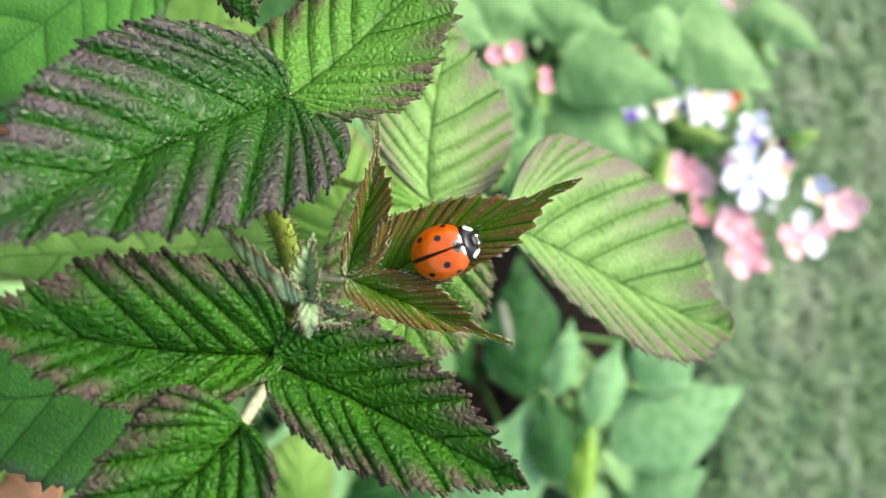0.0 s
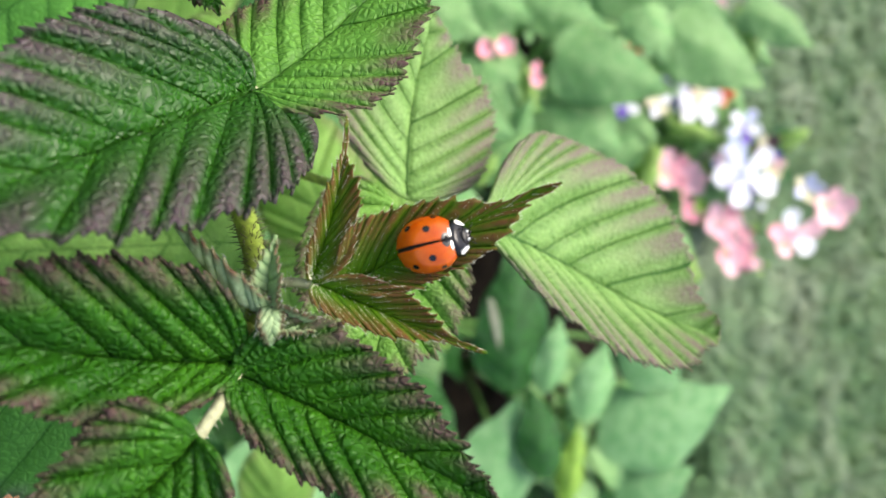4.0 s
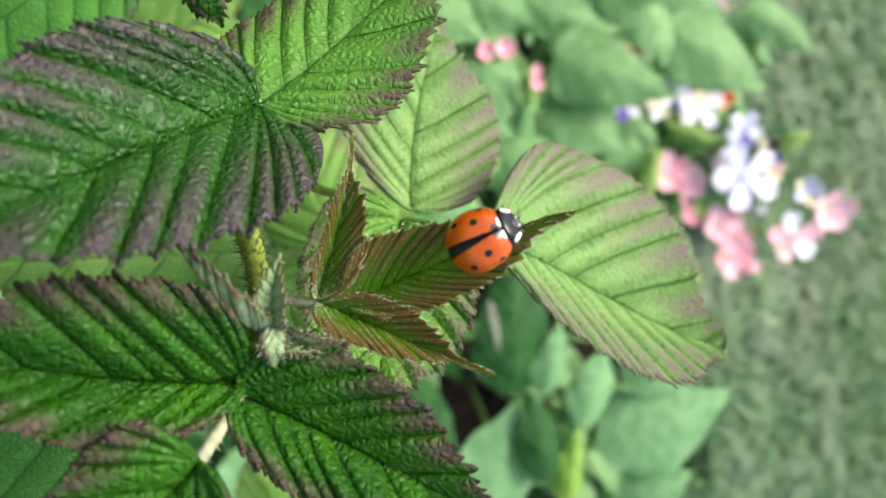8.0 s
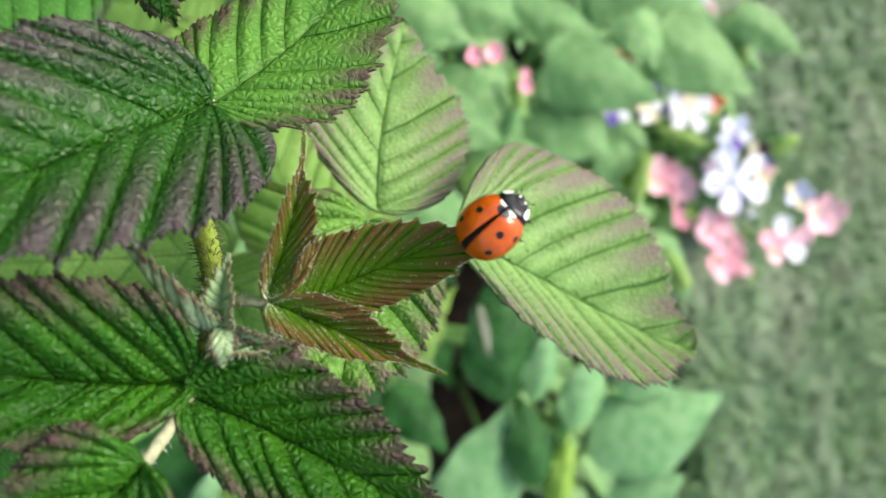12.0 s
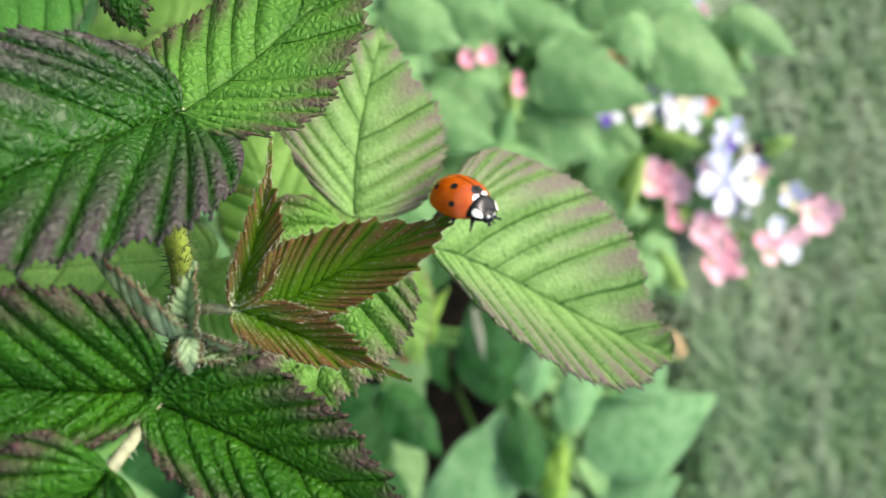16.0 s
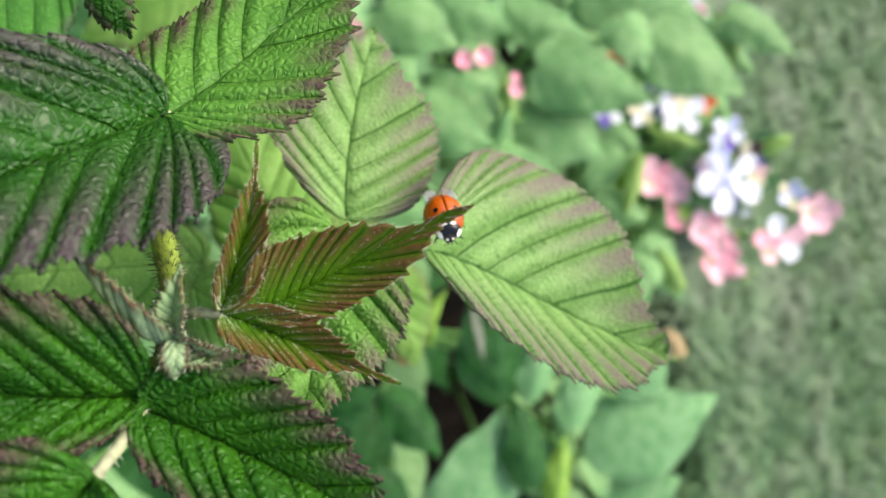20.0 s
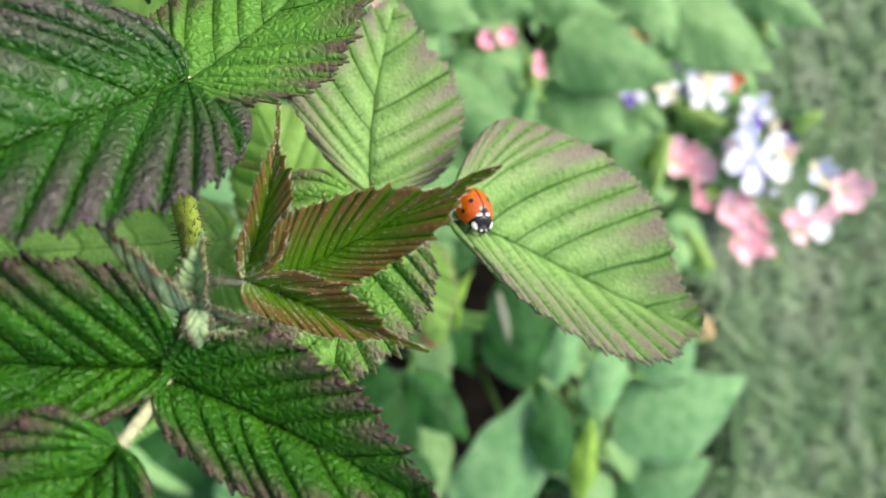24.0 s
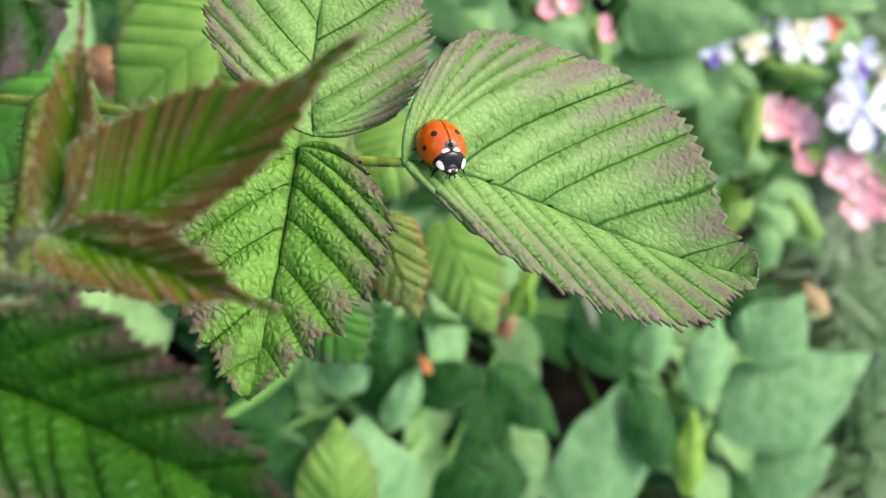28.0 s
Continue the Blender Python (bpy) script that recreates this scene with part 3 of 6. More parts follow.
    young, sheet = leaflet(young_stalk, ([(2.6, 35.7, 365.1), (3.9, 39.4, 366.3), (6.3, 42.5, 368.4), (7.8, 45.3, 375.1)], (0.631, -0.698, 0.338), (0.03, 3.69, 0.5, 2.58), (-0.852, -0.053, 0.52), (0.26, 3.32, 0.6, 2.98)), LEAF_RED, "young folded leaflet flushed rusty red", veins=22, sweep=2.0, relief=.75, tooth=.45, saws=1, cup=.3, ladder=.0, per=10, point=0.74, thick=0.12, seed=9, wave=0.1)
    part("margin_hairs", margin_hairs(sheet, 360, 0.34, 0.018, 9), HAIR, young, "silvery hairs along the leaf margin", kind="stuff")
    part("down", ridge_dots(sheet, 560, 26, 9), HAIR, young, "pale down along the ridges", kind="stuff")
    bud = stalk([(5.9, 33, 360.3), (4.6, 33, 361.5), (3.3, 32.8, 362.7)], [0.7, 0.5], STEM, "green shoot tip", 60, "shoot_tip")
    _, sheet = leaflet(bud, ([(3.9, 32.6, 363.1), (5.9, 30.9, 364.1), (2.3, 28.1, 363), (-2, 26.1, 360.6)], (-0.575, 0.336, 0.746), (0.15, 4.05, 0.7, 3.24), (-0.512, 0.78, -0.36), (0.15, 4.38, 0.7, 3.51)), LEAF_BUD, "unfolding silvery green leaflet", veins=13, relief=.6, tooth=.45, cup=.4, ladder=.03, seed=11, wave=0.1, across=16, saws=1)
    part("margin_hairs", margin_hairs(sheet, 160, 0.35, 0.022, 11, 16), HAIR, bud, "silvery hairs along the leaf margin", kind="stuff")
    _, sheet = leaflet(bud, ([(5.7, 33, 363), (2.8, 31.9, 364.1), (1.5, 32.1, 364.7), (-1.3, 32.4, 364.7)], (0.246, 0.262, 0.933), (0.2, 2.41, 0.6, 1.69), (-0.028, -0.887, -0.462), (0.2, 1.59, 0.6, 1.11)), LEAF_BUD, "unfolding silvery green leaflet", veins=13, relief=.6, tooth=.45, cup=.4, ladder=.03, seed=12, wave=0.1, across=16, saws=1)
    part("margin_hairs", margin_hairs(sheet, 160, 0.35, 0.022, 12, 16), HAIR, bud, "silvery hairs along the leaf margin", kind="stuff")
    _, sheet = leaflet(bud, ([(5.1, 32.9, 363.4), (5.1, 33.3, 364.7), (5.7, 34.3, 366.6), (5.7, 35.7, 367)], (0.892, -0.435, 0.121), (0.05, 1.38, 0.6, 1.1), (-0.865, -0.301, 0.402), (0.05, 1.78, 0.6, 1.43)), LEAF_BUD, "unfolding silvery green leaflet", veins=13, relief=.6, tooth=.45, cup=.4, ladder=.03, seed=13, wave=0.1, across=16)
    part("margin_hairs", margin_hairs(sheet, 160, 0.35, 0.022, 13, 16), HAIR, bud, "silvery hairs along the leaf margin", kind="stuff")
    _, sheet = leaflet(bud, ([(3.9, 32.6, 363.8), (5, 31.4, 366), (5.6, 31.6, 365.8), (7.3, 32.1, 364.7)], (0.449, -0.53, -0.719), (0, 1.76, 0.6, 1.49), (0.112, 0.964, -0.24), (0.1, 1.29, 0.6, 1.03)), LEAF_BUD, "unfolding silvery green leaflet", veins=13, relief=.6, tooth=.45, cup=.4, ladder=.03, seed=14, wave=0.1, across=16)
    part("margin_hairs", margin_hairs(sheet, 160, 0.35, 0.022, 14, 16), HAIR, bud, "silvery hairs along the leaf margin", kind="stuff")
    rear_stalk = stalk([(-20.6, 33, 291.1), (-13.7, 46.5, 318), (-7.6, 55.5, 338.6), (-4.7, 58.3, 345.6), (-3, 62.1, 351), (-2.3, 64.8, 354.5)], [0.7, 0.6, 0.5, 0.45], STEM, "long green leaf stalk", 90)
    leaflet(rear_stalk, ([(-2.4, 64.4, 354.6), (-2, 75.5, 352.4), (8, 88.8, 355.9), (10.8, 93.2, 367.6)], (0.575, -0.552, 0.604), (0.36, 15.96, 0.88, 15.16), (-0.904, 0.427, -0.023), (-0.2, 22.71, 0.92, 21.57)), LEAF_LIGHT, "broad pale green leaflet with purple margin", veins=15, relief=1.05, tooth=0.86, ladder=0.0, cup=-0.8, sweep=0.92, saws=4, even=0.6, point=0.55, seed=15, across=44, per=26)
    leaflet(rear_stalk, ([(-6.2, 59.7, 346.1), (-13.5, 60.4, 344.9), (-19.2, 62.9, 342.7), (-30.5, 66.4, 342.6)], (0.22, 0.877, 0.426), (0.10, 14.8, 0.72, 13.6), (-0.246, -0.958, -0.145), (0.12, 12.6, 0.72, 12.0)), LEAF_LIGHT, "pale green leaflet with purple margin", veins=11, relief=1.0, tooth=1.1, ladder=0.0, cup=-0.6, sweep=1.0, saws=4, even=0.85, seed=16, across=44, per=26)
    leaflet(rear_stalk, ([(-4.7, 57.9, 346.6), (2.7, 54.8, 349.3), (8.3, 53.3, 350.4), (16, 49.5, 352.6)], (-0.221, -0.876, -0.429), (-0.5, 13.73, 0.8, 12.35), (0.063, 0.705, 0.706), (-0.05, 12.28, 0.75, 10.44)), LEAF_NET, "netted green leaflet with purple margin", veins=11, relief=1.75, tooth=1, ladder=0.0, cup=-1.5, sweep=1.0, saws=4, even=0.85, seed=17, across=44, per=26)
    lower_stalk = stalk([(-24.3, 29.3, 235.7), (-24.1, 50.8, 266.8), (-20, 67.6, 267.9), (-9.4, 111.7, 265.7)], [1.0, 0.9, 0.8], STEM_RED, "reddish lower leaf stalk", 60)
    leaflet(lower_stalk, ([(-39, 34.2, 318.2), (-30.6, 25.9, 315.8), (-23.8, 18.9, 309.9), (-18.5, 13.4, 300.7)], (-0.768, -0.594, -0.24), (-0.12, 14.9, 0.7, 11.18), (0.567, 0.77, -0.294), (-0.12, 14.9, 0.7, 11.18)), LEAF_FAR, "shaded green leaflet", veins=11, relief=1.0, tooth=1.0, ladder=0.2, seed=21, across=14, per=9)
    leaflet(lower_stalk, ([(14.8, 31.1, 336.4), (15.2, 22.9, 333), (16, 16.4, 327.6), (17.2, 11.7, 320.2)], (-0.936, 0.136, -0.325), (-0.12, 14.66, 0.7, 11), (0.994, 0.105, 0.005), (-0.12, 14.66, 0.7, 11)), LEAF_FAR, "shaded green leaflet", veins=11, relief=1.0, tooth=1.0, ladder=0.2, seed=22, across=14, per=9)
    leaflet(lower_stalk, ([(-0.9, 54.1, 319.2), (-0, 39.7, 312.4), (0.8, 28, 302.5), (1.6, 18.8, 289.5)], (-0.93, 0.179, -0.322), (-0.12, 11.73, 0.7, 8.8), (0.917, 0.277, -0.286), (-0.12, 11.73, 0.7, 8.8)), LEAF_GLOW, "bright lower leaflet", veins=11, relief=1.0, tooth=1.0, ladder=0.2, seed=23, across=14, per=9)
    leaflet(lower_stalk, ([(-0.1, 75.8, 307.4), (-8.9, 69.7, 309.2), (-17.5, 66.7, 306.7), (-25.9, 66.7, 299.7)], (-0.417, 0.896, 0.154), (-0.12, 15.68, 0.7, 11.76), (0.357, -0.502, -0.788), (-0.12, 15.68, 0.7, 11.76)), LEAF_GLOW, "yellow-green lower leaflet", veins=11, relief=1.0, tooth=1.0, ladder=0.2, seed=24, across=14, per=9)
    leaflet(lower_stalk, ([(-36.1, 73.3, 285.7), (-29.9, 64.8, 285.2), (-25, 58.8, 280.2), (-21.5, 55.6, 270.8)], (-0.822, -0.436, -0.366), (-0.12, 19.6, 0.7, 14.7), (0.717, 0.675, -0.173), (-0.12, 19.6, 0.7, 14.7)), LEAF_GLOW, "yellow-green lower leaflet", veins=11, relief=1.0, tooth=1.0, ladder=0.2, seed=25, across=14, per=9)
    leaflet(lower_stalk, ([(75.7, 106.2, 228.5), (66.3, 104.1, 233.6), (56.8, 104.7, 234.1), (47.3, 108.1, 230)], (0.024, 0.986, 0.167), (-0.12, 16.21, 0.7, 12.16), (-0.129, -0.613, -0.78), (-0.12, 16.21, 0.7, 12.16)), LEAF_GLOW, "pale lower leaflet", veins=11, relief=1.0, tooth=1.0, ladder=0.2, seed=26, across=14, per=9)
    leaflet(lower_stalk, ([(0.8, 79.5, 319.6), (5.3, 78.8, 322.5), (9.9, 79.8, 323.4), (14.6, 82.5, 322.1)], (0.305, -0.401, -0.864), (-0.12, 6.76, 0.7, 5.07), (-0.189, 0.96, 0.209), (-0.12, 6.76, 0.7, 5.07)), LEAF_OLD, "ageing yellow-green leaflet", veins=11, relief=1.0, tooth=1.0, ladder=0.2, seed=27, across=14, per=9)
    leaflet(lower_stalk, ([(0.7, 119.1, 271.9), (8.9, 118.9, 276.9), (17.1, 121.1, 278.8), (25.3, 125.9, 277.6)], (0.356, -0.474, -0.805), (-0.12, 13.27, 0.7, 9.95), (-0.286, 0.909, 0.304), (-0.12, 13.27, 0.7, 9.95)), LEAF_GLOW, "pale jagged leaflet", veins=11, relief=1.0, tooth=1.0, ladder=0.2, seed=28, across=14, per=9)
    leaflet(lower_stalk, ([(-18.6, 105.2, 286.4), (-13.5, 100, 287.2), (-8.6, 97.1, 284.8), (-4, 96.6, 279.1)], (-0.546, -0.439, -0.714), (-0.12, 12.34, 0.7, 9.25), (0.595, 0.797, 0.102), (-0.12, 12.34, 0.7, 9.25)), LEAF_GLOW, "pale lower leaflet", veins=11, relief=1.0, tooth=1.0, ladder=0.2, seed=29, across=14, per=9)
    leaflet(lower_stalk, ([(5.4, 61.8, 308.7), (2.6, 53, 306.5), (0.2, 46.6, 301.1), (-1.9, 42.8, 292.7)], (-0.818, 0.496, -0.292), (-0.12, 9.59, 0.7, 7.19), (0.875, 0.001, -0.483), (-0.12, 9.59, 0.7, 7.19)), LEAF_GLOW, "bright lower leaflet", veins=11, relief=1.0, tooth=1.0, ladder=0.2, seed=30, across=14, per=9)
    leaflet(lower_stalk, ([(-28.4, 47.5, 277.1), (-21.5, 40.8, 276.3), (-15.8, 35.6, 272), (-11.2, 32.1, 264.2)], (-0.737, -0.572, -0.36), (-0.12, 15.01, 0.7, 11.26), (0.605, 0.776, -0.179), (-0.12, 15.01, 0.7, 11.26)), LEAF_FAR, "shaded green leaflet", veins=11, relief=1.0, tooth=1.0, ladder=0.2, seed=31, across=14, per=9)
    leaflet(lower_stalk, ([(-67.2, 85.3, 243.6), (-61.1, 76.7, 241.2), (-56.5, 70, 235.5), (-53.2, 65, 226.5)], (-0.867, -0.449, -0.218), (-0.12, 15.77, 0.7, 11.83), (0.693, 0.668, -0.271), (-0.12, 15.77, 0.7, 11.83)), LEAF_GLOW, "pale lower leaflet", veins=11, relief=1.0, tooth=1.0, ladder=0.2, seed=32, across=14, per=9)
    leaflet(lower_stalk, ([(37.4, 26.8, 246.7), (41.3, 31.1, 254.8), (46.8, 36.7, 259.6), (53.9, 43.7, 260.9)], (0.809, -0.535, -0.243), (-0.12, 12.75, 0.7, 9.56), (-0.498, 0.807, -0.317), (-0.12, 12.75, 0.7, 9.56)), LEAF_GLOW, "pale lower leaflet", veins=11, relief=1.0, tooth=1.0, ladder=0.2, seed=33, across=14, per=9)
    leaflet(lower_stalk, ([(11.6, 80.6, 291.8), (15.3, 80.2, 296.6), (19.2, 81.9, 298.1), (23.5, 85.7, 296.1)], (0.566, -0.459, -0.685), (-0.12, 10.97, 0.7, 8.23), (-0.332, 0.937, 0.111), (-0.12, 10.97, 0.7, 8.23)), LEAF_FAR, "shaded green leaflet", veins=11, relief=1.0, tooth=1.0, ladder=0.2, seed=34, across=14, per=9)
    leaflet(lower_stalk, ([(2.4, 52.8, 318.1), (4.8, 55, 323.4), (7.6, 58.8, 326.6), (10.6, 64.2, 327.6)], (0.874, -0.22, -0.433), (-0.12, 9.37, 0.7, 7.03), (-0.772, 0.635, -0.029), (-0.12, 9.37, 0.7, 7.03)), LEAF_GLOW, "pale lower leaflet", veins=11, relief=1.0, tooth=1.0, ladder=0.2, seed=35, across=14, per=9)
    return plant


# ---- bed plants ----
def grow(plant, material, leaves):
    """Leaves on stalks that rise from the base of a plant."""
    foot = np.array(home(plant)) / MM
    for i, (shape, skin) in enumerate(leaves):
        base = np.array(shape[0][0])
        bow = (foot + base) / 2 + np.array([(i % 3 - 1) * 8.0, 10.0, 18.0])
        stem = part("leaf_stalk", tube([foot, bow, base], [2.0, 1.6, 1.1], 12, 7), material, plant, at=Vector(base) * MM)
        leaflet(stem, shape, skin, "", 7, 0.6, 0.0, 0.4, "leaf", across=14, per=8, ladder=0.0, cup=-2.0, wave=1.4, seed=i)


def low_leaf(rng, base):
    """A leaf of the low growth: its blade, as blade() takes it, from its base in millimetres."""
    turn, rise, size = rng.uniform(0, 6.283), rng.uniform(-0.25, 0.35), rng.uniform(32, 62)
    along = np.array([math.cos(turn), math.sin(turn), rise])
    side = np.array([-math.sin(turn), math.cos(turn), rng.uniform(-0.35, 0.35)])
    side /= np.linalg.norm(side)
    wide = size * rng.uniform(0.36, 0.5)
    mid = [tuple(base), tuple(base + along * size * 0.35 + (0, 0, size * 0.10)), tuple(base + along * size * 0.7 + (0, 0, size * 0.06)), tuple(base + along * size)]
    lobe = (-0.2, wide, 0.55, wide * 0.75)
    return mid, tuple(side), lobe, tuple(-side), lobe


def make_low_growth():
    """Low leafy plants that cover the soil of the bed."""
    rng = np.random.RandomState(11)
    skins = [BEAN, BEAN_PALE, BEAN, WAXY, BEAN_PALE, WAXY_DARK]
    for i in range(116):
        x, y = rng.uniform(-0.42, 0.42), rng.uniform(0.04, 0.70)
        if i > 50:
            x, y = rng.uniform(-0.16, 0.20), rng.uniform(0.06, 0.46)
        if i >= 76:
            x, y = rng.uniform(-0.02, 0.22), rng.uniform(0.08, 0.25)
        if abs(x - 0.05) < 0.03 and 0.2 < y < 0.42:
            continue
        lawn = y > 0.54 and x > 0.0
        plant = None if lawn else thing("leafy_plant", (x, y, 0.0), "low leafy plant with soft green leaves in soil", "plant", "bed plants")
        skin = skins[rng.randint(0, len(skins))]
        # past x = 0 most plants take the dark tone as painted shade
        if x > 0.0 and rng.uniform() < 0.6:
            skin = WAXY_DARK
        for j in range(rng.randint(5, 9)):
            base = np.array([x * 1000 + rng.uniform(-35, 35), y * 1000 + rng.uniform(-35, 35), rng.uniform(35, 95)])
            shape = low_leaf(rng, base)
            if lawn:
                continue
            stem = part("leaf_stalk", tube([(x * 1000, y * 1000, 0), ((x * 1000 + base[0]) / 2, (y * 1000 + base[1]) / 2, base[2] * 0.7), base], [1.6, 1.3, 0.9], 8, 5), STEM_GREEN, plant, at=Vector(base) * MM)
            leaflet(stem, shape, skin, "", 8, 0.8, 0.0, 0.4, "leaf", across=7, per=5, ladder=0.0, cup=-1.5, wave=1.0, seed=i * 10 + j)


def make_bed_plants():
    bean = thing("broad_leaved_plant", (-0.06, 0.33, 0), "broad-leaved plant with matte heart-shaped green leaves", "plant", "bed plants")
    grow(bean, STEM_GREEN, [
        (([(-90.5, 285.4, 173.9), (-84.8, 295.9, 189.6), (-79.3, 309.9, 201.4), (-74.1, 327.3, 209)], (0.927, -0.032, -0.374), (-0.3, 27.2, 0.65, 21.76), (-0.94, 0.338, 0.057), (-0.3, 27.2, 0.65, 21.76)), BEAN),
        (([(-89.1, 250.9, 152.8), (-72.6, 255, 162.9), (-55.5, 261.5, 168.4), (-37.9, 270.5, 169.2)], (0.459, -0.682, -0.569), (-0.3, 25.96, 0.65, 20.77), (-0.387, 0.906, 0.171), (-0.3, 25.96, 0.65, 20.77)), BEAN),
        (([(-73.9, 291.1, 161.6), (-65.3, 297.2, 173.8), (-56.3, 306.6, 181.6), (-47, 319.2, 185.3)], (0.811, -0.375, -0.448), (-0.3, 32.36, 0.65, 25.89), (-0.77, 0.615, 0.17), (-0.3, 32.36, 0.65, 25.89)), BEAN),
        (([(-113.4, 355.2, 189.4), (-103.4, 364.3, 203.9), (-93.5, 376.8, 214.5), (-83.7, 392.8, 220.9)], (0.84, -0.237, -0.488), (-0.3, 29.5, 0.65, 23.6), (-0.834, 0.517, 0.192), (-0.3, 29.5, 0.65, 23.6)), BEAN_PALE),
        (([(-133.1, 409.8, 202.6), (-125.7, 416.9, 213.7), (-118.6, 426.5, 221.8), (-111.6, 438.9, 226.9)], (0.836, -0.157, -0.525), (-0.3, 18.37, 0.65, 14.69), (-0.848, 0.501, 0.176), (-0.3, 18.37, 0.65, 14.69)), BEAN_PALE),
        (([(-122.6, 248, 139.9), (-117.4, 255.6, 151.4), (-112.4, 265.7, 160), (-107.5, 278.5, 165.5)], (0.909, -0.091, -0.407), (-0.3, 21.13, 0.65, 16.91), (-0.917, 0.386, 0.101), (-0.3, 21.13, 0.65, 16.91)), BEAN),
        (([(-146.7, 338.3, 162.1), (-137.8, 352.8, 179.5), (-129.1, 369.9, 193.8), (-120.8, 389.7, 205.2)], (0.913, -0.129, -0.388), (-0.3, 34.66, 0.65, 27.73), (-0.93, 0.308, 0.2), (-0.3, 34.66, 0.65, 27.73)), BEAN),
        (([(-123.7, 289.7, 147.5), (-117.7, 299, 160.4), (-111.9, 310.8, 170.4), (-106.3, 325.3, 177.3)], (0.905, -0.077, -0.418), (-0.3, 20.49, 0.65, 16.39), (-0.919, 0.381, 0.101), (-0.3, 20.49, 0.65, 16.39)), BEAN),
        (([(-95.1, 185.4, 183.9), (-90.3, 190.2, 193.2), (-85.6, 197.5, 199.3), (-80.7, 207.4, 202.4)], (0.885, -0.199, -0.421), (-0.3, 21.13, 0.65, 16.91), (-0.863, 0.492, 0.115), (-0.3, 21.13, 0.65, 16.91)), BEAN_PALE),
        (([(-63.7, 221, 155.1), (-58.7, 228.2, 166.3), (-53.7, 237.9, 174.5), (-48.4, 250.1, 179.5)], (0.921, -0.168, -0.352), (-0.3, 22.28, 0.65, 17.83), (-0.897, 0.44, 0.054), (-0.3, 22.28, 0.65, 17.83)), BEAN),
        (([(-45.3, 250.9, 160.6), (-39.7, 261.5, 174.7), (-33.9, 274.7, 185.8), (-28.1, 290.4, 193.7)], (0.94, -0.131, -0.316), (-0.3, 23.22, 0.65, 18.57), (-0.921, 0.39, 0.028), (-0.3, 23.22, 0.65, 18.57)), BEAN),
        (([(-27.3, 199.5, 150.1), (-19.6, 210.3, 164.3), (-11.4, 223.5, 175.4), (-2.7, 239.1, 183.3)], (0.905, -0.301, -0.3), (-0.3, 27.35, 0.65, 21.88), (-0.861, 0.507, 0.046), (-0.3, 27.35, 0.65, 21.88)), BEAN),
        (([(-53.2, 161.7, 164.1), (-44.9, 168.6, 175), (-36.1, 177.6, 182.5), (-26.7, 188.8, 186.8)], (0.806, -0.453, -0.381), (-0.3, 24.57, 0.65, 19.66), (-0.74, 0.666, 0.09), (-0.3, 24.57, 0.65, 19.66)), BEAN),
        (([(-94.3, 190.6, 162.2), (-85.4, 194.5, 170.6), (-76, 200.5, 175.6), (-66.1, 208.6, 177.3)], (0.651, -0.571, -0.499), (-0.3, 20.74, 0.65, 16.59), (-0.573, 0.807, 0.144), (-0.3, 20.74, 0.65, 16.59)), BEAN),
        (([(-123.8, 339.6, 182.8), (-114.2, 340.5, 188.7), (-104.4, 343.5, 191.2), (-94.4, 348.6, 190.3)], (0.387, -0.665, -0.639), (-0.3, 21.13, 0.65, 16.91), (-0.331, 0.898, 0.29), (-0.3, 21.13, 0.65, 16.91)), BEAN),
    ])
    waxy = thing("waxy_leaved_plant", (0.085, 0.38, 0), "clump of smooth waxy green oval leaves", "plant", "bed plants")
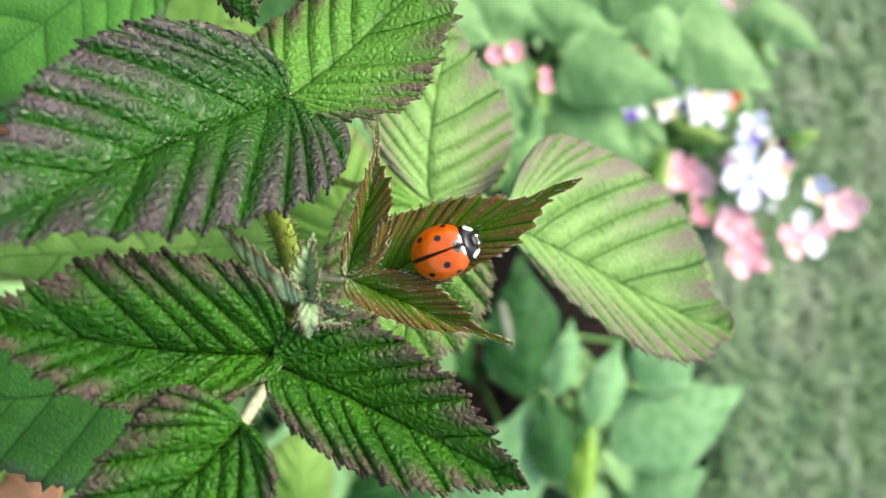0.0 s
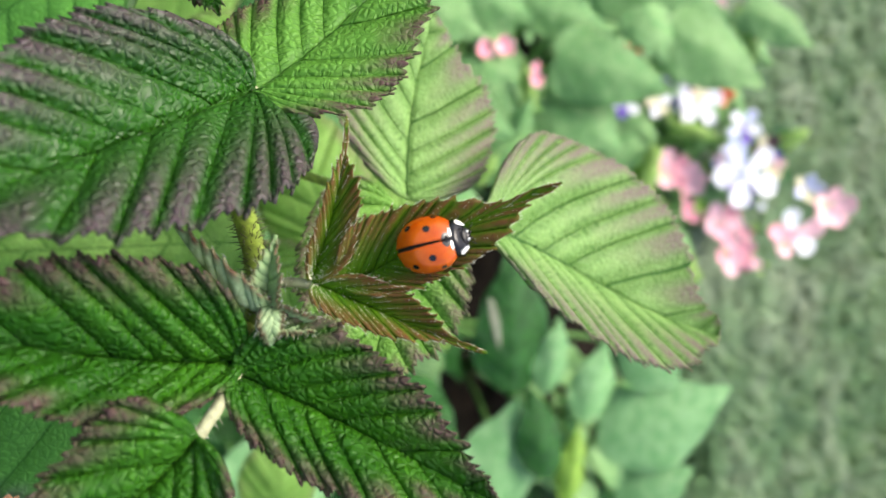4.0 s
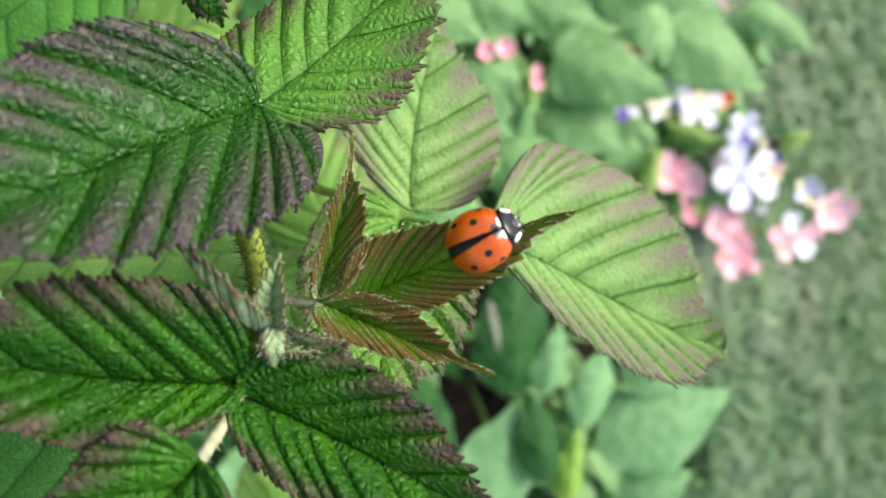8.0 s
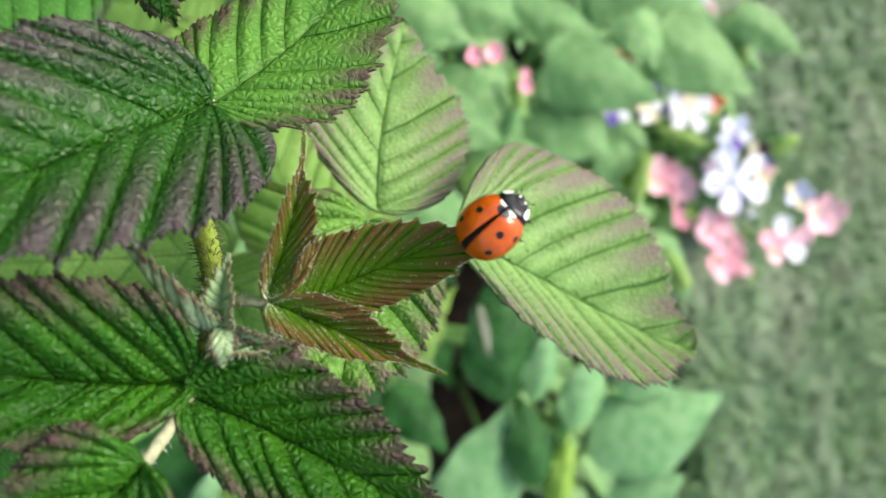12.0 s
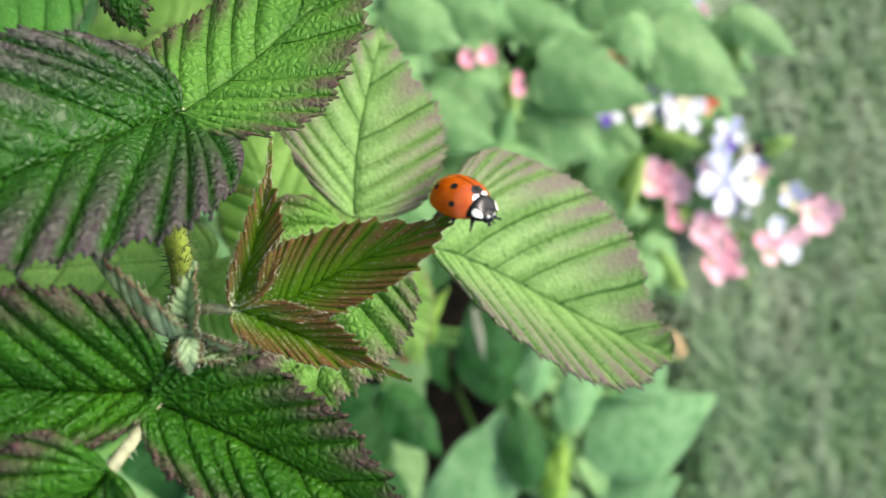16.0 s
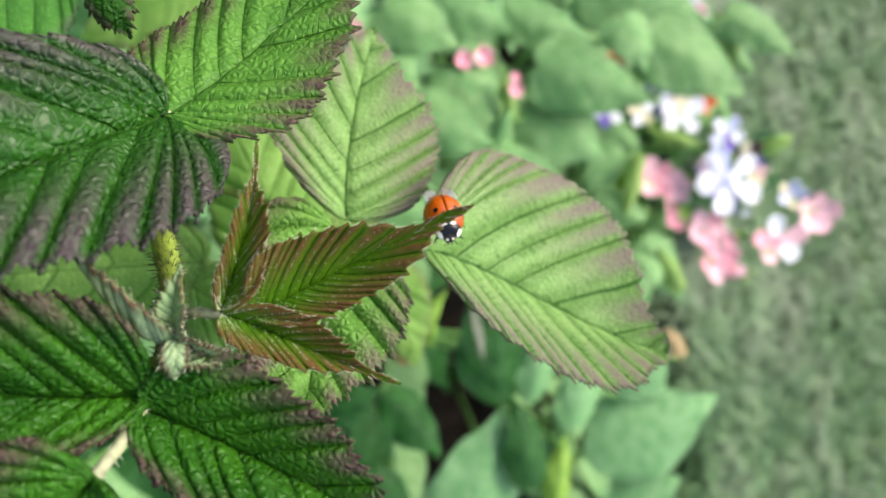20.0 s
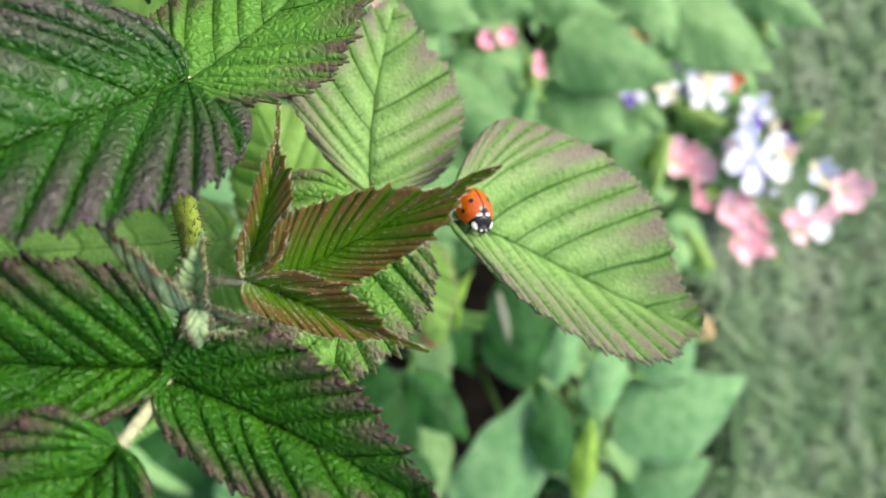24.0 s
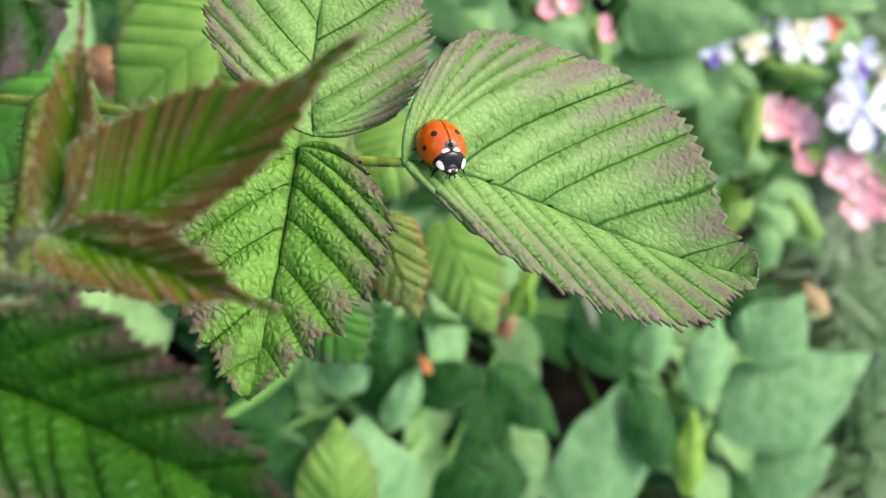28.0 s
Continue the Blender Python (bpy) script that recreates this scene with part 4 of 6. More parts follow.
    grow(waxy, STEM_GREEN, [
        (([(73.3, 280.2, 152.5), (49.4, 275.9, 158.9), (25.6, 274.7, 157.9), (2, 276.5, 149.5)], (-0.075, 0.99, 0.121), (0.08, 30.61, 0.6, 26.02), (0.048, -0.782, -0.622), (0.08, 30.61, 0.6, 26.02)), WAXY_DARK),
        (([(73.9, 293.3, 159.6), (61.3, 293, 166.1), (48.5, 294.9, 167.7), (35.4, 299.2, 164.6)], (0.123, 0.991, 0.043), (0.08, 14.29, 0.6, 12.15), (-0.227, -0.647, -0.728), (0.08, 14.29, 0.6, 12.15)), WAXY),
        (([(94.3, 328.9, 154.3), (79.9, 329.9, 161.9), (65.1, 333.4, 164.8), (50, 339.4, 163.1)], (0.238, 0.958, 0.163), (0.08, 18.49, 0.6, 15.72), (-0.315, -0.663, -0.678), (0.08, 18.49, 0.6, 15.72)), WAXY),
        (([(113.5, 349.3, 151.8), (101.6, 362.6, 173.4), (89.8, 381.1, 188.9), (78.1, 404.7, 198.3)], (0.874, 0.467, 0.132), (0.08, 38.39, 0.6, 32.63), (-0.879, -0.168, -0.446), (0.08, 38.39, 0.6, 32.63)), WAXY),
        (([(114.3, 288.8, 166.3), (99, 284.3, 169.1), (84.1, 281.9, 167.1), (69.6, 281.5, 160.1)], (-0.193, 0.978, 0.077), (0.08, 18.59, 0.6, 15.8), (0.186, -0.755, -0.629), (0.08, 18.59, 0.6, 15.8)), WAXY_DARK),
        (([(146.9, 261.8, 137.1), (123.2, 264.9, 149.8), (98.9, 271.5, 155.4), (73.9, 281.7, 153.8)], (0.282, 0.943, 0.176), (0.08, 34.57, 0.6, 29.38), (-0.35, -0.722, -0.597), (0.08, 34.57, 0.6, 29.38)), WAXY),
        (([(136.7, 315.3, 155.9), (121.9, 314.5, 161.9), (107.1, 316, 163.2), (92, 319.9, 159.7)], (0.067, 0.998, -0.007), (0.08, 12.47, 0.6, 10.6), (-0.163, -0.602, -0.781), (0.08, 12.47, 0.6, 10.6)), WAXY_YELLOW),
        (([(148.5, 366.1, 152.8), (140.7, 373.3, 165.8), (133.2, 384, 174.8), (125.8, 398.3, 179.8)], (0.857, 0.487, 0.166), (0.08, 24.03, 0.6, 20.43), (-0.854, -0.163, -0.494), (0.08, 24.03, 0.6, 20.43)), WAXY),
    ])
    part("dry_streak", blade([(25.9, 266.0, 147.9), (34.1, 266.9, 150.3), (42.3, 267.8, 151.7), (50.7, 269.3, 151.8)], (-0.05, 0.87, 0.49), (0.1, 3.0, 0.7, 2.4), (0.05, -0.87, -0.49), (0.1, 2.4, 0.8, 2.6), veins=4, relief=0.1, tooth=0.4, per=6, across=5, ladder=0.0, wave=0.2, seed=5), TAN_PALE, waxy, "pale streak on the leaf", thick=0.0004)
    waxy_low = thing("waxy_leaved_plant", (0.06, 0.27, 0), "low clump of dark waxy leaves", "plant", "bed plants")
    grow(waxy_low, STEM_GREEN, [
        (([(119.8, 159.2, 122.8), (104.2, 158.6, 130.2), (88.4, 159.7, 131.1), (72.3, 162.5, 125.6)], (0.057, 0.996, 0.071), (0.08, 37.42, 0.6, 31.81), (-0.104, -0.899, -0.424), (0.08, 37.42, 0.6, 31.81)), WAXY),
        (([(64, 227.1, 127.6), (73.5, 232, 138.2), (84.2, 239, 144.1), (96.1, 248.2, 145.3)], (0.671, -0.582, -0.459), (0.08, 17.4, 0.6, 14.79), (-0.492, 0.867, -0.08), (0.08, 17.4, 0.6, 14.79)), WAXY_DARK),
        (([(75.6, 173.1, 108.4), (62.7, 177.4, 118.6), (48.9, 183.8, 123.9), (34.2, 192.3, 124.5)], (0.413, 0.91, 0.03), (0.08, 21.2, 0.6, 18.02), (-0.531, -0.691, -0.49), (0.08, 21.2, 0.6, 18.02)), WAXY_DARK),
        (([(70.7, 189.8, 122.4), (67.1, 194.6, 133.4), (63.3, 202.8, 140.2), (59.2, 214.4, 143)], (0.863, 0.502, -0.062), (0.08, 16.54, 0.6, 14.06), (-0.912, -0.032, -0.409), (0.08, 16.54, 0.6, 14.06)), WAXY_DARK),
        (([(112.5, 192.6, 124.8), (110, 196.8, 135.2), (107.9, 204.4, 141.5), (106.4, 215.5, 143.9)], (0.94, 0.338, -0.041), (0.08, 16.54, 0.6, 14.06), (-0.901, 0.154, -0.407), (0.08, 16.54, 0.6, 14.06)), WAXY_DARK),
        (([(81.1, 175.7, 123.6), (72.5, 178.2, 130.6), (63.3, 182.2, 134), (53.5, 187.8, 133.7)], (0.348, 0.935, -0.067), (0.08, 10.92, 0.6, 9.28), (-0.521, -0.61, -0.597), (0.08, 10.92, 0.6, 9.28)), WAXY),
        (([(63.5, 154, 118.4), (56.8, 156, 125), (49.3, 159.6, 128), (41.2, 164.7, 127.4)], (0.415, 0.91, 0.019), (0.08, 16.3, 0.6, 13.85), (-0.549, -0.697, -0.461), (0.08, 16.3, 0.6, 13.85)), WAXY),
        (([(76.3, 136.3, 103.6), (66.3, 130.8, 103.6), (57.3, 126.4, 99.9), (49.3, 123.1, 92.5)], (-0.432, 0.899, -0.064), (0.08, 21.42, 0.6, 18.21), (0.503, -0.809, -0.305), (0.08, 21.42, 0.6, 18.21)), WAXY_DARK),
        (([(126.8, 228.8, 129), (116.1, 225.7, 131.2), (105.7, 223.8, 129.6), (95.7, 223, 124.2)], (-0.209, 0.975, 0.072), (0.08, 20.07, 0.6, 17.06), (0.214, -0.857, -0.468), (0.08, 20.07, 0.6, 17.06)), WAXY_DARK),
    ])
    # the dark leaf colour stands in for shade low in the clump
    dark = thing("waxy_leaved_plant", (0.03, 0.19, 0), "low clump of dark glossy leaves, shade partly in their colour", "plant", "bed plants")
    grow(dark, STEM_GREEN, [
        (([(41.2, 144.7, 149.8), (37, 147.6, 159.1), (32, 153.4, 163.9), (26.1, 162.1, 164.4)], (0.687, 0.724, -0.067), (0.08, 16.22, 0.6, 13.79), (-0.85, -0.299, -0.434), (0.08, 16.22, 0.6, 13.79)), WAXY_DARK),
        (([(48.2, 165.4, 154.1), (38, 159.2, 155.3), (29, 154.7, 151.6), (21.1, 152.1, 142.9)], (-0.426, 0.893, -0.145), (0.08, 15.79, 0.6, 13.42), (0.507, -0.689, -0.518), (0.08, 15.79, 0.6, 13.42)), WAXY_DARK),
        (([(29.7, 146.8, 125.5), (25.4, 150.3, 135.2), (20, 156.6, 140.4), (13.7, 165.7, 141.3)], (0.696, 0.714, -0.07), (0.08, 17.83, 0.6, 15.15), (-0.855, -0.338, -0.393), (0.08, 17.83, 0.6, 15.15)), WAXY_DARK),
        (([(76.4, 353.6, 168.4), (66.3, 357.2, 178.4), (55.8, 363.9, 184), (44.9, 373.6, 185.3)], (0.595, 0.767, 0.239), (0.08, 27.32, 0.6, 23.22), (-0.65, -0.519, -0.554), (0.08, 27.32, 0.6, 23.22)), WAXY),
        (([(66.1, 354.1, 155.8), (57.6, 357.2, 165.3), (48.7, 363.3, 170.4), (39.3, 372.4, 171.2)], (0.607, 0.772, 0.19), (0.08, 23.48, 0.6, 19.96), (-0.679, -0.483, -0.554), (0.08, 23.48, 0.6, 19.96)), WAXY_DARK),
        (([(33.2, 193.3, 190.6), (26.7, 195, 197.1), (19.7, 198.6, 200), (12.1, 203.9, 199.5)], (0.231, 0.913, -0.335), (0.08, 6.08, 0.6, 5.17), (-0.546, -0.238, -0.803), (0.08, 6.08, 0.6, 5.17)), WAXY_YELLOW),
        (([(33.8, 199.4, 195.7), (27.3, 197.7, 199.2), (20.8, 197.3, 198.9), (14.5, 198.4, 194.9)], (-0.141, 0.841, -0.523), (0.08, 5.2, 0.6, 4.42), (-0.061, -0.302, -0.951), (0.08, 5.2, 0.6, 4.42)), WAXY_YELLOW),
        (([(43.9, 204.5, 173.9), (36.4, 202.5, 177.1), (29.1, 201.9, 176.6), (22, 202.6, 172.3)], (-0.134, 0.969, -0.208), (0.08, 7.94, 0.6, 6.75), (0.042, -0.635, -0.772), (0.08, 7.94, 0.6, 6.75)), BROWN),
        (([(56.7, 185.2, 144.6), (54.1, 184, 145.2), (51.8, 183.2, 144.5), (49.6, 182.8, 142.6)], (-0.307, 0.928, -0.21), (0.08, 3.12, 0.6, 2.65), (0.351, -0.686, -0.637), (0.08, 3.12, 0.6, 2.65)), ORANGE),
        (([(-53, 83.4, 150.6), (-59.6, 74.9, 151.8), (-64.8, 69.6, 147.4), (-68.5, 67.7, 137.4)], (-0.61, 0.711, -0.349), (0.08, 12.93, 0.6, 10.99), (0.7, -0.338, -0.629), (0.08, 12.93, 0.6, 10.99)), BROWN),
        (([(58, 389.7, 185.7), (51.7, 385.4, 187.2), (45.9, 383, 185.2), (40.3, 382.7, 179.8)], (-0.432, 0.902, 0.003), (0.08, 9.99, 0.6, 8.49), (0.399, -0.54, -0.741), (0.08, 9.99, 0.6, 8.49)), TAN),
        (([(40.5, 30.9, 289.3), (36.4, 27.5, 292.4), (34.4, 25.7, 290.9), (34.3, 25.5, 284.8)], (-0.682, 0.443, -0.582), (0.08, 8.87, 0.6, 7.54), (0.348, -0.748, -0.564), (0.08, 8.87, 0.6, 7.54)), BROWN),
    ])
    pale = thing("broad_leaved_plant", (0.06, 0.52, 0), "pale low plant with soft rounded leaves", "plant", "bed plants")
    grow(pale, STEM_GREEN, [
        (([(17.5, 386.5, 169.9), (10.8, 380.6, 171.8), (4.6, 377.4, 169.2), (-1.1, 377, 162)], (-0.534, 0.842, 0.076), (-0.3, 17.91, 0.65, 14.33), (0.496, -0.561, -0.663), (-0.3, 17.91, 0.65, 14.33)), BEAN_PALE),
        (([(29.8, 362.6, 169.5), (24, 362.3, 176.1), (17.7, 364.8, 178.1), (11, 369.9, 175.6)], (0.315, 0.943, 0.108), (-0.3, 15.5, 0.65, 12.4), (-0.509, -0.515, -0.69), (-0.3, 15.5, 0.65, 12.4)), BEAN),
    ])
    between = thing("broad_leaved_plant", (-0.04, 0.42, 0), "soft green leaves among the flowers", "plant", "bed plants")
    grow(between, STEM_GREEN, [
        (([(-87.3, 368.3, 135.1), (-78.7, 373.6, 146.5), (-69.8, 382.2, 153.7), (-60.5, 393.9, 156.6)], (0.781, -0.348, -0.518), (-0.3, 24.24, 0.65, 19.39), (-0.728, 0.669, 0.148), (-0.3, 24.24, 0.65, 19.39)), BEAN_PALE),
        (([(-70.6, 386.3, 150.1), (-58.7, 377.7, 149.7), (-47.6, 371.7, 144.7), (-37.1, 368.3, 135.1)], (-0.555, -0.612, -0.564), (-0.3, 22.73, 0.65, 18.18), (0.524, 0.847, 0.094), (-0.3, 22.73, 0.65, 18.18)), BEAN),
        (([(-130.2, 431.4, 175), (-123.3, 435.8, 185.6), (-116.5, 443.6, 192.2), (-109.7, 455, 194.8)], (0.8, -0.167, -0.576), (-0.3, 19.1, 0.65, 15.28), (-0.78, 0.611, 0.136), (-0.3, 19.1, 0.65, 15.28)), BEAN),
        (([(-7, 393.9, 156.6), (3.6, 397.1, 166.1), (14.8, 403.1, 171.1), (26.4, 411.9, 171.6)], (0.589, -0.565, -0.579), (-0.3, 24.24, 0.65, 19.39), (-0.507, 0.843, 0.18), (-0.3, 24.24, 0.65, 19.39)), BEAN),
        (([(-30.1, 369.3, 142.5), (-27, 373.6, 153), (-23.7, 381.2, 159.4), (-20.2, 392.1, 161.6)], (0.922, -0.025, -0.387), (-0.3, 18.45, 0.65, 14.76), (-0.873, 0.483, -0.062), (-0.3, 18.45, 0.65, 14.76)), BEAN_PALE),
    ])
    sprig = thing("broad_leaved_plant", (-0.08, 0.44, 0), "yellow-green sprigs between the broad leaves", "plant", "bed plants")
    grow(sprig, STEM_GREEN, [
        (([(-120.4, 333.5, 138.6), (-112.3, 334, 144.1), (-103.9, 336.4, 146.1), (-95.2, 340.8, 144.7)], (0.378, -0.472, -0.796), (-0.3, 9.07, 0.65, 7.26), (-0.22, 0.975, -0.038), (-0.3, 9.07, 0.65, 7.26)), BEAN_YELLOW),
        (([(-100.6, 351.2, 140.3), (-98.3, 354.4, 148.2), (-96.1, 360.2, 153.1), (-94.1, 368.6, 154.9)], (0.855, 0.164, -0.493), (-0.3, 10.08, 0.65, 8.06), (-0.869, 0.483, -0.108), (-0.3, 10.08, 0.65, 8.06)), BEAN_YELLOW),
        (([(-136.2, 418.1, 196.5), (-125.5, 417.6, 201.2), (-114.7, 419.3, 202.6), (-103.8, 423.1, 200.6)], (0.22, -0.502, -0.836), (-0.3, 10.13, 0.65, 8.11), (-0.129, 0.986, 0.102), (-0.3, 10.13, 0.65, 8.11)), BEAN_YELLOW),
        (([(-63.8, 267.1, 174.2), (-71.9, 264.6, 175.4), (-79.8, 263.2, 174.3), (-87.6, 263, 170.8)], (-0.188, 0.978, -0.087), (-0.3, 6.16, 0.65, 4.93), (0.178, -0.575, -0.798), (-0.3, 6.16, 0.65, 4.93)), BEAN_YELLOW),
        (([(-51.7, 253.8, 176), (-56.3, 254.1, 181.3), (-61.5, 256.1, 183), (-67.2, 259.7, 181)], (0.187, 0.959, -0.213), (-0.3, 7.72, 0.65, 6.18), (-0.515, -0.433, -0.74), (-0.3, 7.72, 0.65, 6.18)), BEAN),
        (([(-55.9, 385.3, 162.4), (-43.7, 380.9, 163.8), (-31.7, 378.4, 161.7), (-20, 377.8, 156.1)], (-0.222, -0.536, -0.814), (-0.3, 9.34, 0.65, 7.47), (0.229, 0.973, -0.043), (-0.3, 9.34, 0.65, 7.47)), BEAN_YELLOW),
        (([(-70.1, 399, 164.7), (-67.8, 403.2, 173.5), (-65.6, 410, 179.2), (-63.5, 419.3, 181.8)], (0.821, 0.236, -0.52), (-0.3, 8.53, 0.65, 6.82), (-0.83, 0.516, -0.212), (-0.3, 8.53, 0.65, 6.82)), BEAN_YELLOW),
        (([(-61.5, 457.2, 200.6), (-64.4, 459.2, 207.4), (-67.8, 463.6, 211.1), (-71.7, 470.2, 211.5)], (0.664, 0.736, -0.132), (-0.3, 9.49, 0.65, 7.59), (-0.84, -0.108, -0.531), (-0.3, 9.49, 0.65, 7.59)), BEAN_YELLOW),
        (([(-28.2, 236.5, 168.1), (-31.7, 237.3, 173.8), (-35.9, 239.9, 176), (-40.8, 244.3, 174.6)], (0.34, 0.922, -0.184), (-0.3, 8.28, 0.65, 6.62), (-0.679, -0.357, -0.641), (-0.3, 8.28, 0.65, 6.62)), BEAN_YELLOW),
        (([(12.6, 361.1, 148.6), (7.7, 363.8, 156.1), (2.3, 368.8, 160.2), (-3.6, 376, 161.1)], (0.64, 0.768, -0.005), (-0.3, 11.92, 0.65, 9.53), (-0.771, -0.3, -0.562), (-0.3, 11.92, 0.65, 9.53)), BEAN_YELLOW),
        (([(19.5, 407.4, 174.4), (11.5, 401.9, 174.9), (3.7, 398.5, 172.1), (-3.6, 397.2, 165.9)], (-0.441, 0.898, -0.002), (-0.3, 10.32, 0.65, 8.25), (0.44, -0.48, -0.759), (-0.3, 10.32, 0.65, 8.25)), BEAN_YELLOW),
    ])


# ---- flowers ----
def petal(length, width, curl, seed):
    """A petal that grows along x from the origin, in millimetres."""
    rng = np.random.RandomState(seed)
    n, k = 9, 7
    verts = []
    a = rng.uniform(0, 6.28)
    for i in range(n):
        t = i / (n - 1)
        w = width * (0.16 + 0.84 * math.sin(math.pi * min(1, t * 0.62 + 0.04)) ** 1.2) * (1 if t < 0.8 else math.sqrt(max(0.0, 1 - ((t - 0.8) / 0.21) ** 2)) * 0.85 + 0.15)
        for j in range(k):
            v = j / (k - 1) * 2 - 1
            verts.append((length * (t - 0.06 * v * v * t), w * v / 2, curl * length * t * t + 0.10 * width * v * v + 0.05 * width * t * math.sin(5 * v + a)))
    return np.array(verts), grid_faces(n, k)


def flower(parent, at, face, radius, petals, throat, seed=0, count=5, label="", curl=0.1, width=0.85):
    """A flower at a place in millimetres that faces a way: a throat with petals round it."""
    turn = Vector(face).to_track_quat("Z", "Y").to_matrix().to_4x4()
    rng = np.random.RandomState(seed)
    back = np.array(Vector(face).normalized())
    at = np.asarray(at, dtype=float)
    cup = tube([at - back * radius * 0.9, at - back * radius * 0.3, at + back * radius * 0.06], [radius * 0.07, radius * 0.1, radius * 0.22], 8, 10)
    ob = part("flower", cup, throat, parent, label, at=Vector(at) * MM)
    for i in range(count):
        sheet = petal(radius * rng.uniform(0.9, 1.08), radius * width * rng.uniform(0.9, 1.1), curl + rng.uniform(-0.08, 0.08), seed * 10 + i)
        spin = turn @ Matrix.Rotation(2 * math.pi * i / count + rng.uniform(-0.12, 0.12) + seed, 4, "Z") @ Matrix.Translation((radius * 0.08, 0, 0))
        verts = np.array([spin @ Vector(v) for v in sheet[0]]) + at
        part("petal", (verts * MM, sheet[1]), petals[i % len(petals)], ob, "", at=Vector(at) * MM, thick=0.0004)
    return ob


def make_flowers():
    phlox = thing("flowering_plant", (-0.02, 0.46, 0.0), "bedding plant with mixed pink white and violet flowers", "flower", "bed plants")
    flower(phlox, (-43.5, 430.8, 191.4), (0.06, -0.6, 0.8), 20.6, [WHITE, WHITE, LILAC, WHITE, WHITE], LILAC, 1, 5, "white star flower", 0.1, 0.6)
    flower(phlox, (-46.2, 404.7, 156.5), (0.06, -0.55, 0.83), 12.2, [PINK, ROSE], ROSE, 2, 5, "pink flower", 0.3, 0.86)
    flower(phlox, (-40.8, 419.2, 163.4), (0.06, -0.57, 0.82), 9.6, [ROSE], ROSE, 3, 5, "pale pink flower", 0.3, 0.86)
    flower(phlox, (-21.6, 419.2, 163.4), (0.03, -0.57, 0.82), 7.5, [PINK], PINK, 4, 5, "small pink flower", 0.5, 0.86)
    flower(phlox, (-15.8, 435.5, 174.5), (0.02, -0.59, 0.81), 12.6, [ROSE, PINK], ROSE, 5, 5, "pink flower", 0.25, 0.86)
    flower(phlox, (4.8, 443.5, 178.6), (-0.01, -0.59, 0.81), 12.4, [ROSE, PINK, PINK], PINK, 6, 5, "pink flower", 0.25, 0.86)
    flower(phlox, (-7.9, 470.5, 201.2), (0.01, -0.62, 0.78), 16.0, [WHITE, ROSE, WHITE, PINK, ROSE], PINK, 7, 5, "white and pink flower", 0.2, 0.72)
    flower(phlox, (-24.8, 494.7, 213.7), (0.03, -0.64, 0.77), 12.6, [ROSE], ROSE, 8, 5, "pale pink flower", 0.3, 0.86)
    flower(phlox, (-36.9, 479.8, 203.8), (0.05, -0.63, 0.78), 9.1, [LILAC, CREAM], CREAM, 9, 5, "pale flower bud", 0.6, 0.72)
    flower(phlox, (-71.7, 439.5, 185.7), (0.1, -0.59, 0.8), 10.9, [WHITE, LILAC, VIOLET], VIOLET, 10, 5, "white and violet flower", 0.1, 0.72)
    flower(phlox, (-59.3, 452.8, 191.6), (0.08, -0.6, 0.79), 8.9, [MAROON, CREAM, VIOLET], MAROON, 11, 5, "withering dark flower", 0.5, 0.72)
    flower(phlox, (-98, 416.1, 171.3), (0.13, -0.56, 0.82), 13.5, [SCARLET, WHITE, SCARLET, CREAM, WHITE], SCARLET, 12, 5, "orange-red and white flower", 0.1, 0.72)
    flower(phlox, (-84, 411.9, 171.6), (0.11, -0.56, 0.82), 13.4, [WHITE, WHITE, CREAM], CREAM, 13, 5, "white flower", 0.1, 0.72)
    flower(phlox, (-82.3, 406.5, 164.5), (0.11, -0.56, 0.82), 7.4, [VIOLET, WHITE], VIOLET, 14, 5, "violet and white flower", 0.1, 0.72)
    flower(phlox, (-92.7, 428.6, 176.6), (0.12, -0.58, 0.81), 8.2, [SCARLET], SCARLET, 15, 5, "small orange-red flower", 0.5, 0.72)
    flower(phlox, (-83, 374.4, 146.7), (0.12, -0.52, 0.85), 9.3, [WHITE, LILAC, VIOLET], VIOLET, 16, 5, "white and violet flower", 0.1, 0.72)
    flower(phlox, (-83.4, 391.3, 158.3), (0.12, -0.54, 0.83), 8.0, [CREAM, WHITE], CREAM, 17, 5, "cream flower", 0.1, 0.72)
    flower(phlox, (-114.7, 382.4, 146.9), (0.16, -0.52, 0.84), 6.7, [SCARLET, MAROON], SCARLET, 18, 5, "small orange-red flower", 0.5, 0.72)
    flower(phlox, (-115.7, 399.1, 160.9), (0.16, -0.54, 0.83), 9.4, [WHITE, LILAC], CREAM, 19, 5, "white flower", 0.1, 0.72)
    flower(phlox, (-145.1, 418.5, 170.7), (0.19, -0.55, 0.81), 12.2, [ROSE, WHITE, WHITE], PINK, 20, 5, "pinkish white flower", 0.1, 0.86)
    flower(phlox, (-52.5, 427.5, 180.8), (0.07, -0.58, 0.81), 8.1, [LILAC, WHITE], CREAM, 21, 5, "pale flower", 0.4, 0.72)
    flower(phlox, (-48.2, 455, 194.8), (0.06, -0.61, 0.79), 6.8, [CREAM], CREAM, 22, 5, "cream bud", 0.7, 0.72)
    flower(phlox, (-33.0, 437.0, 185.5), (0.05, -0.6, 0.8), 9.5, [VIOLET], VIOLET, 23, 5, "violet flower behind the white one", 0.2, 0.8)
    part("stem", tube([(-50, 435, 2), (-58.8, 442.9, 111.7), (-43.5, 430.8, 191.4)], [1.6, 1.3, 0.9], 14, 6), STEM_GREEN, phlox, "thin green stem")
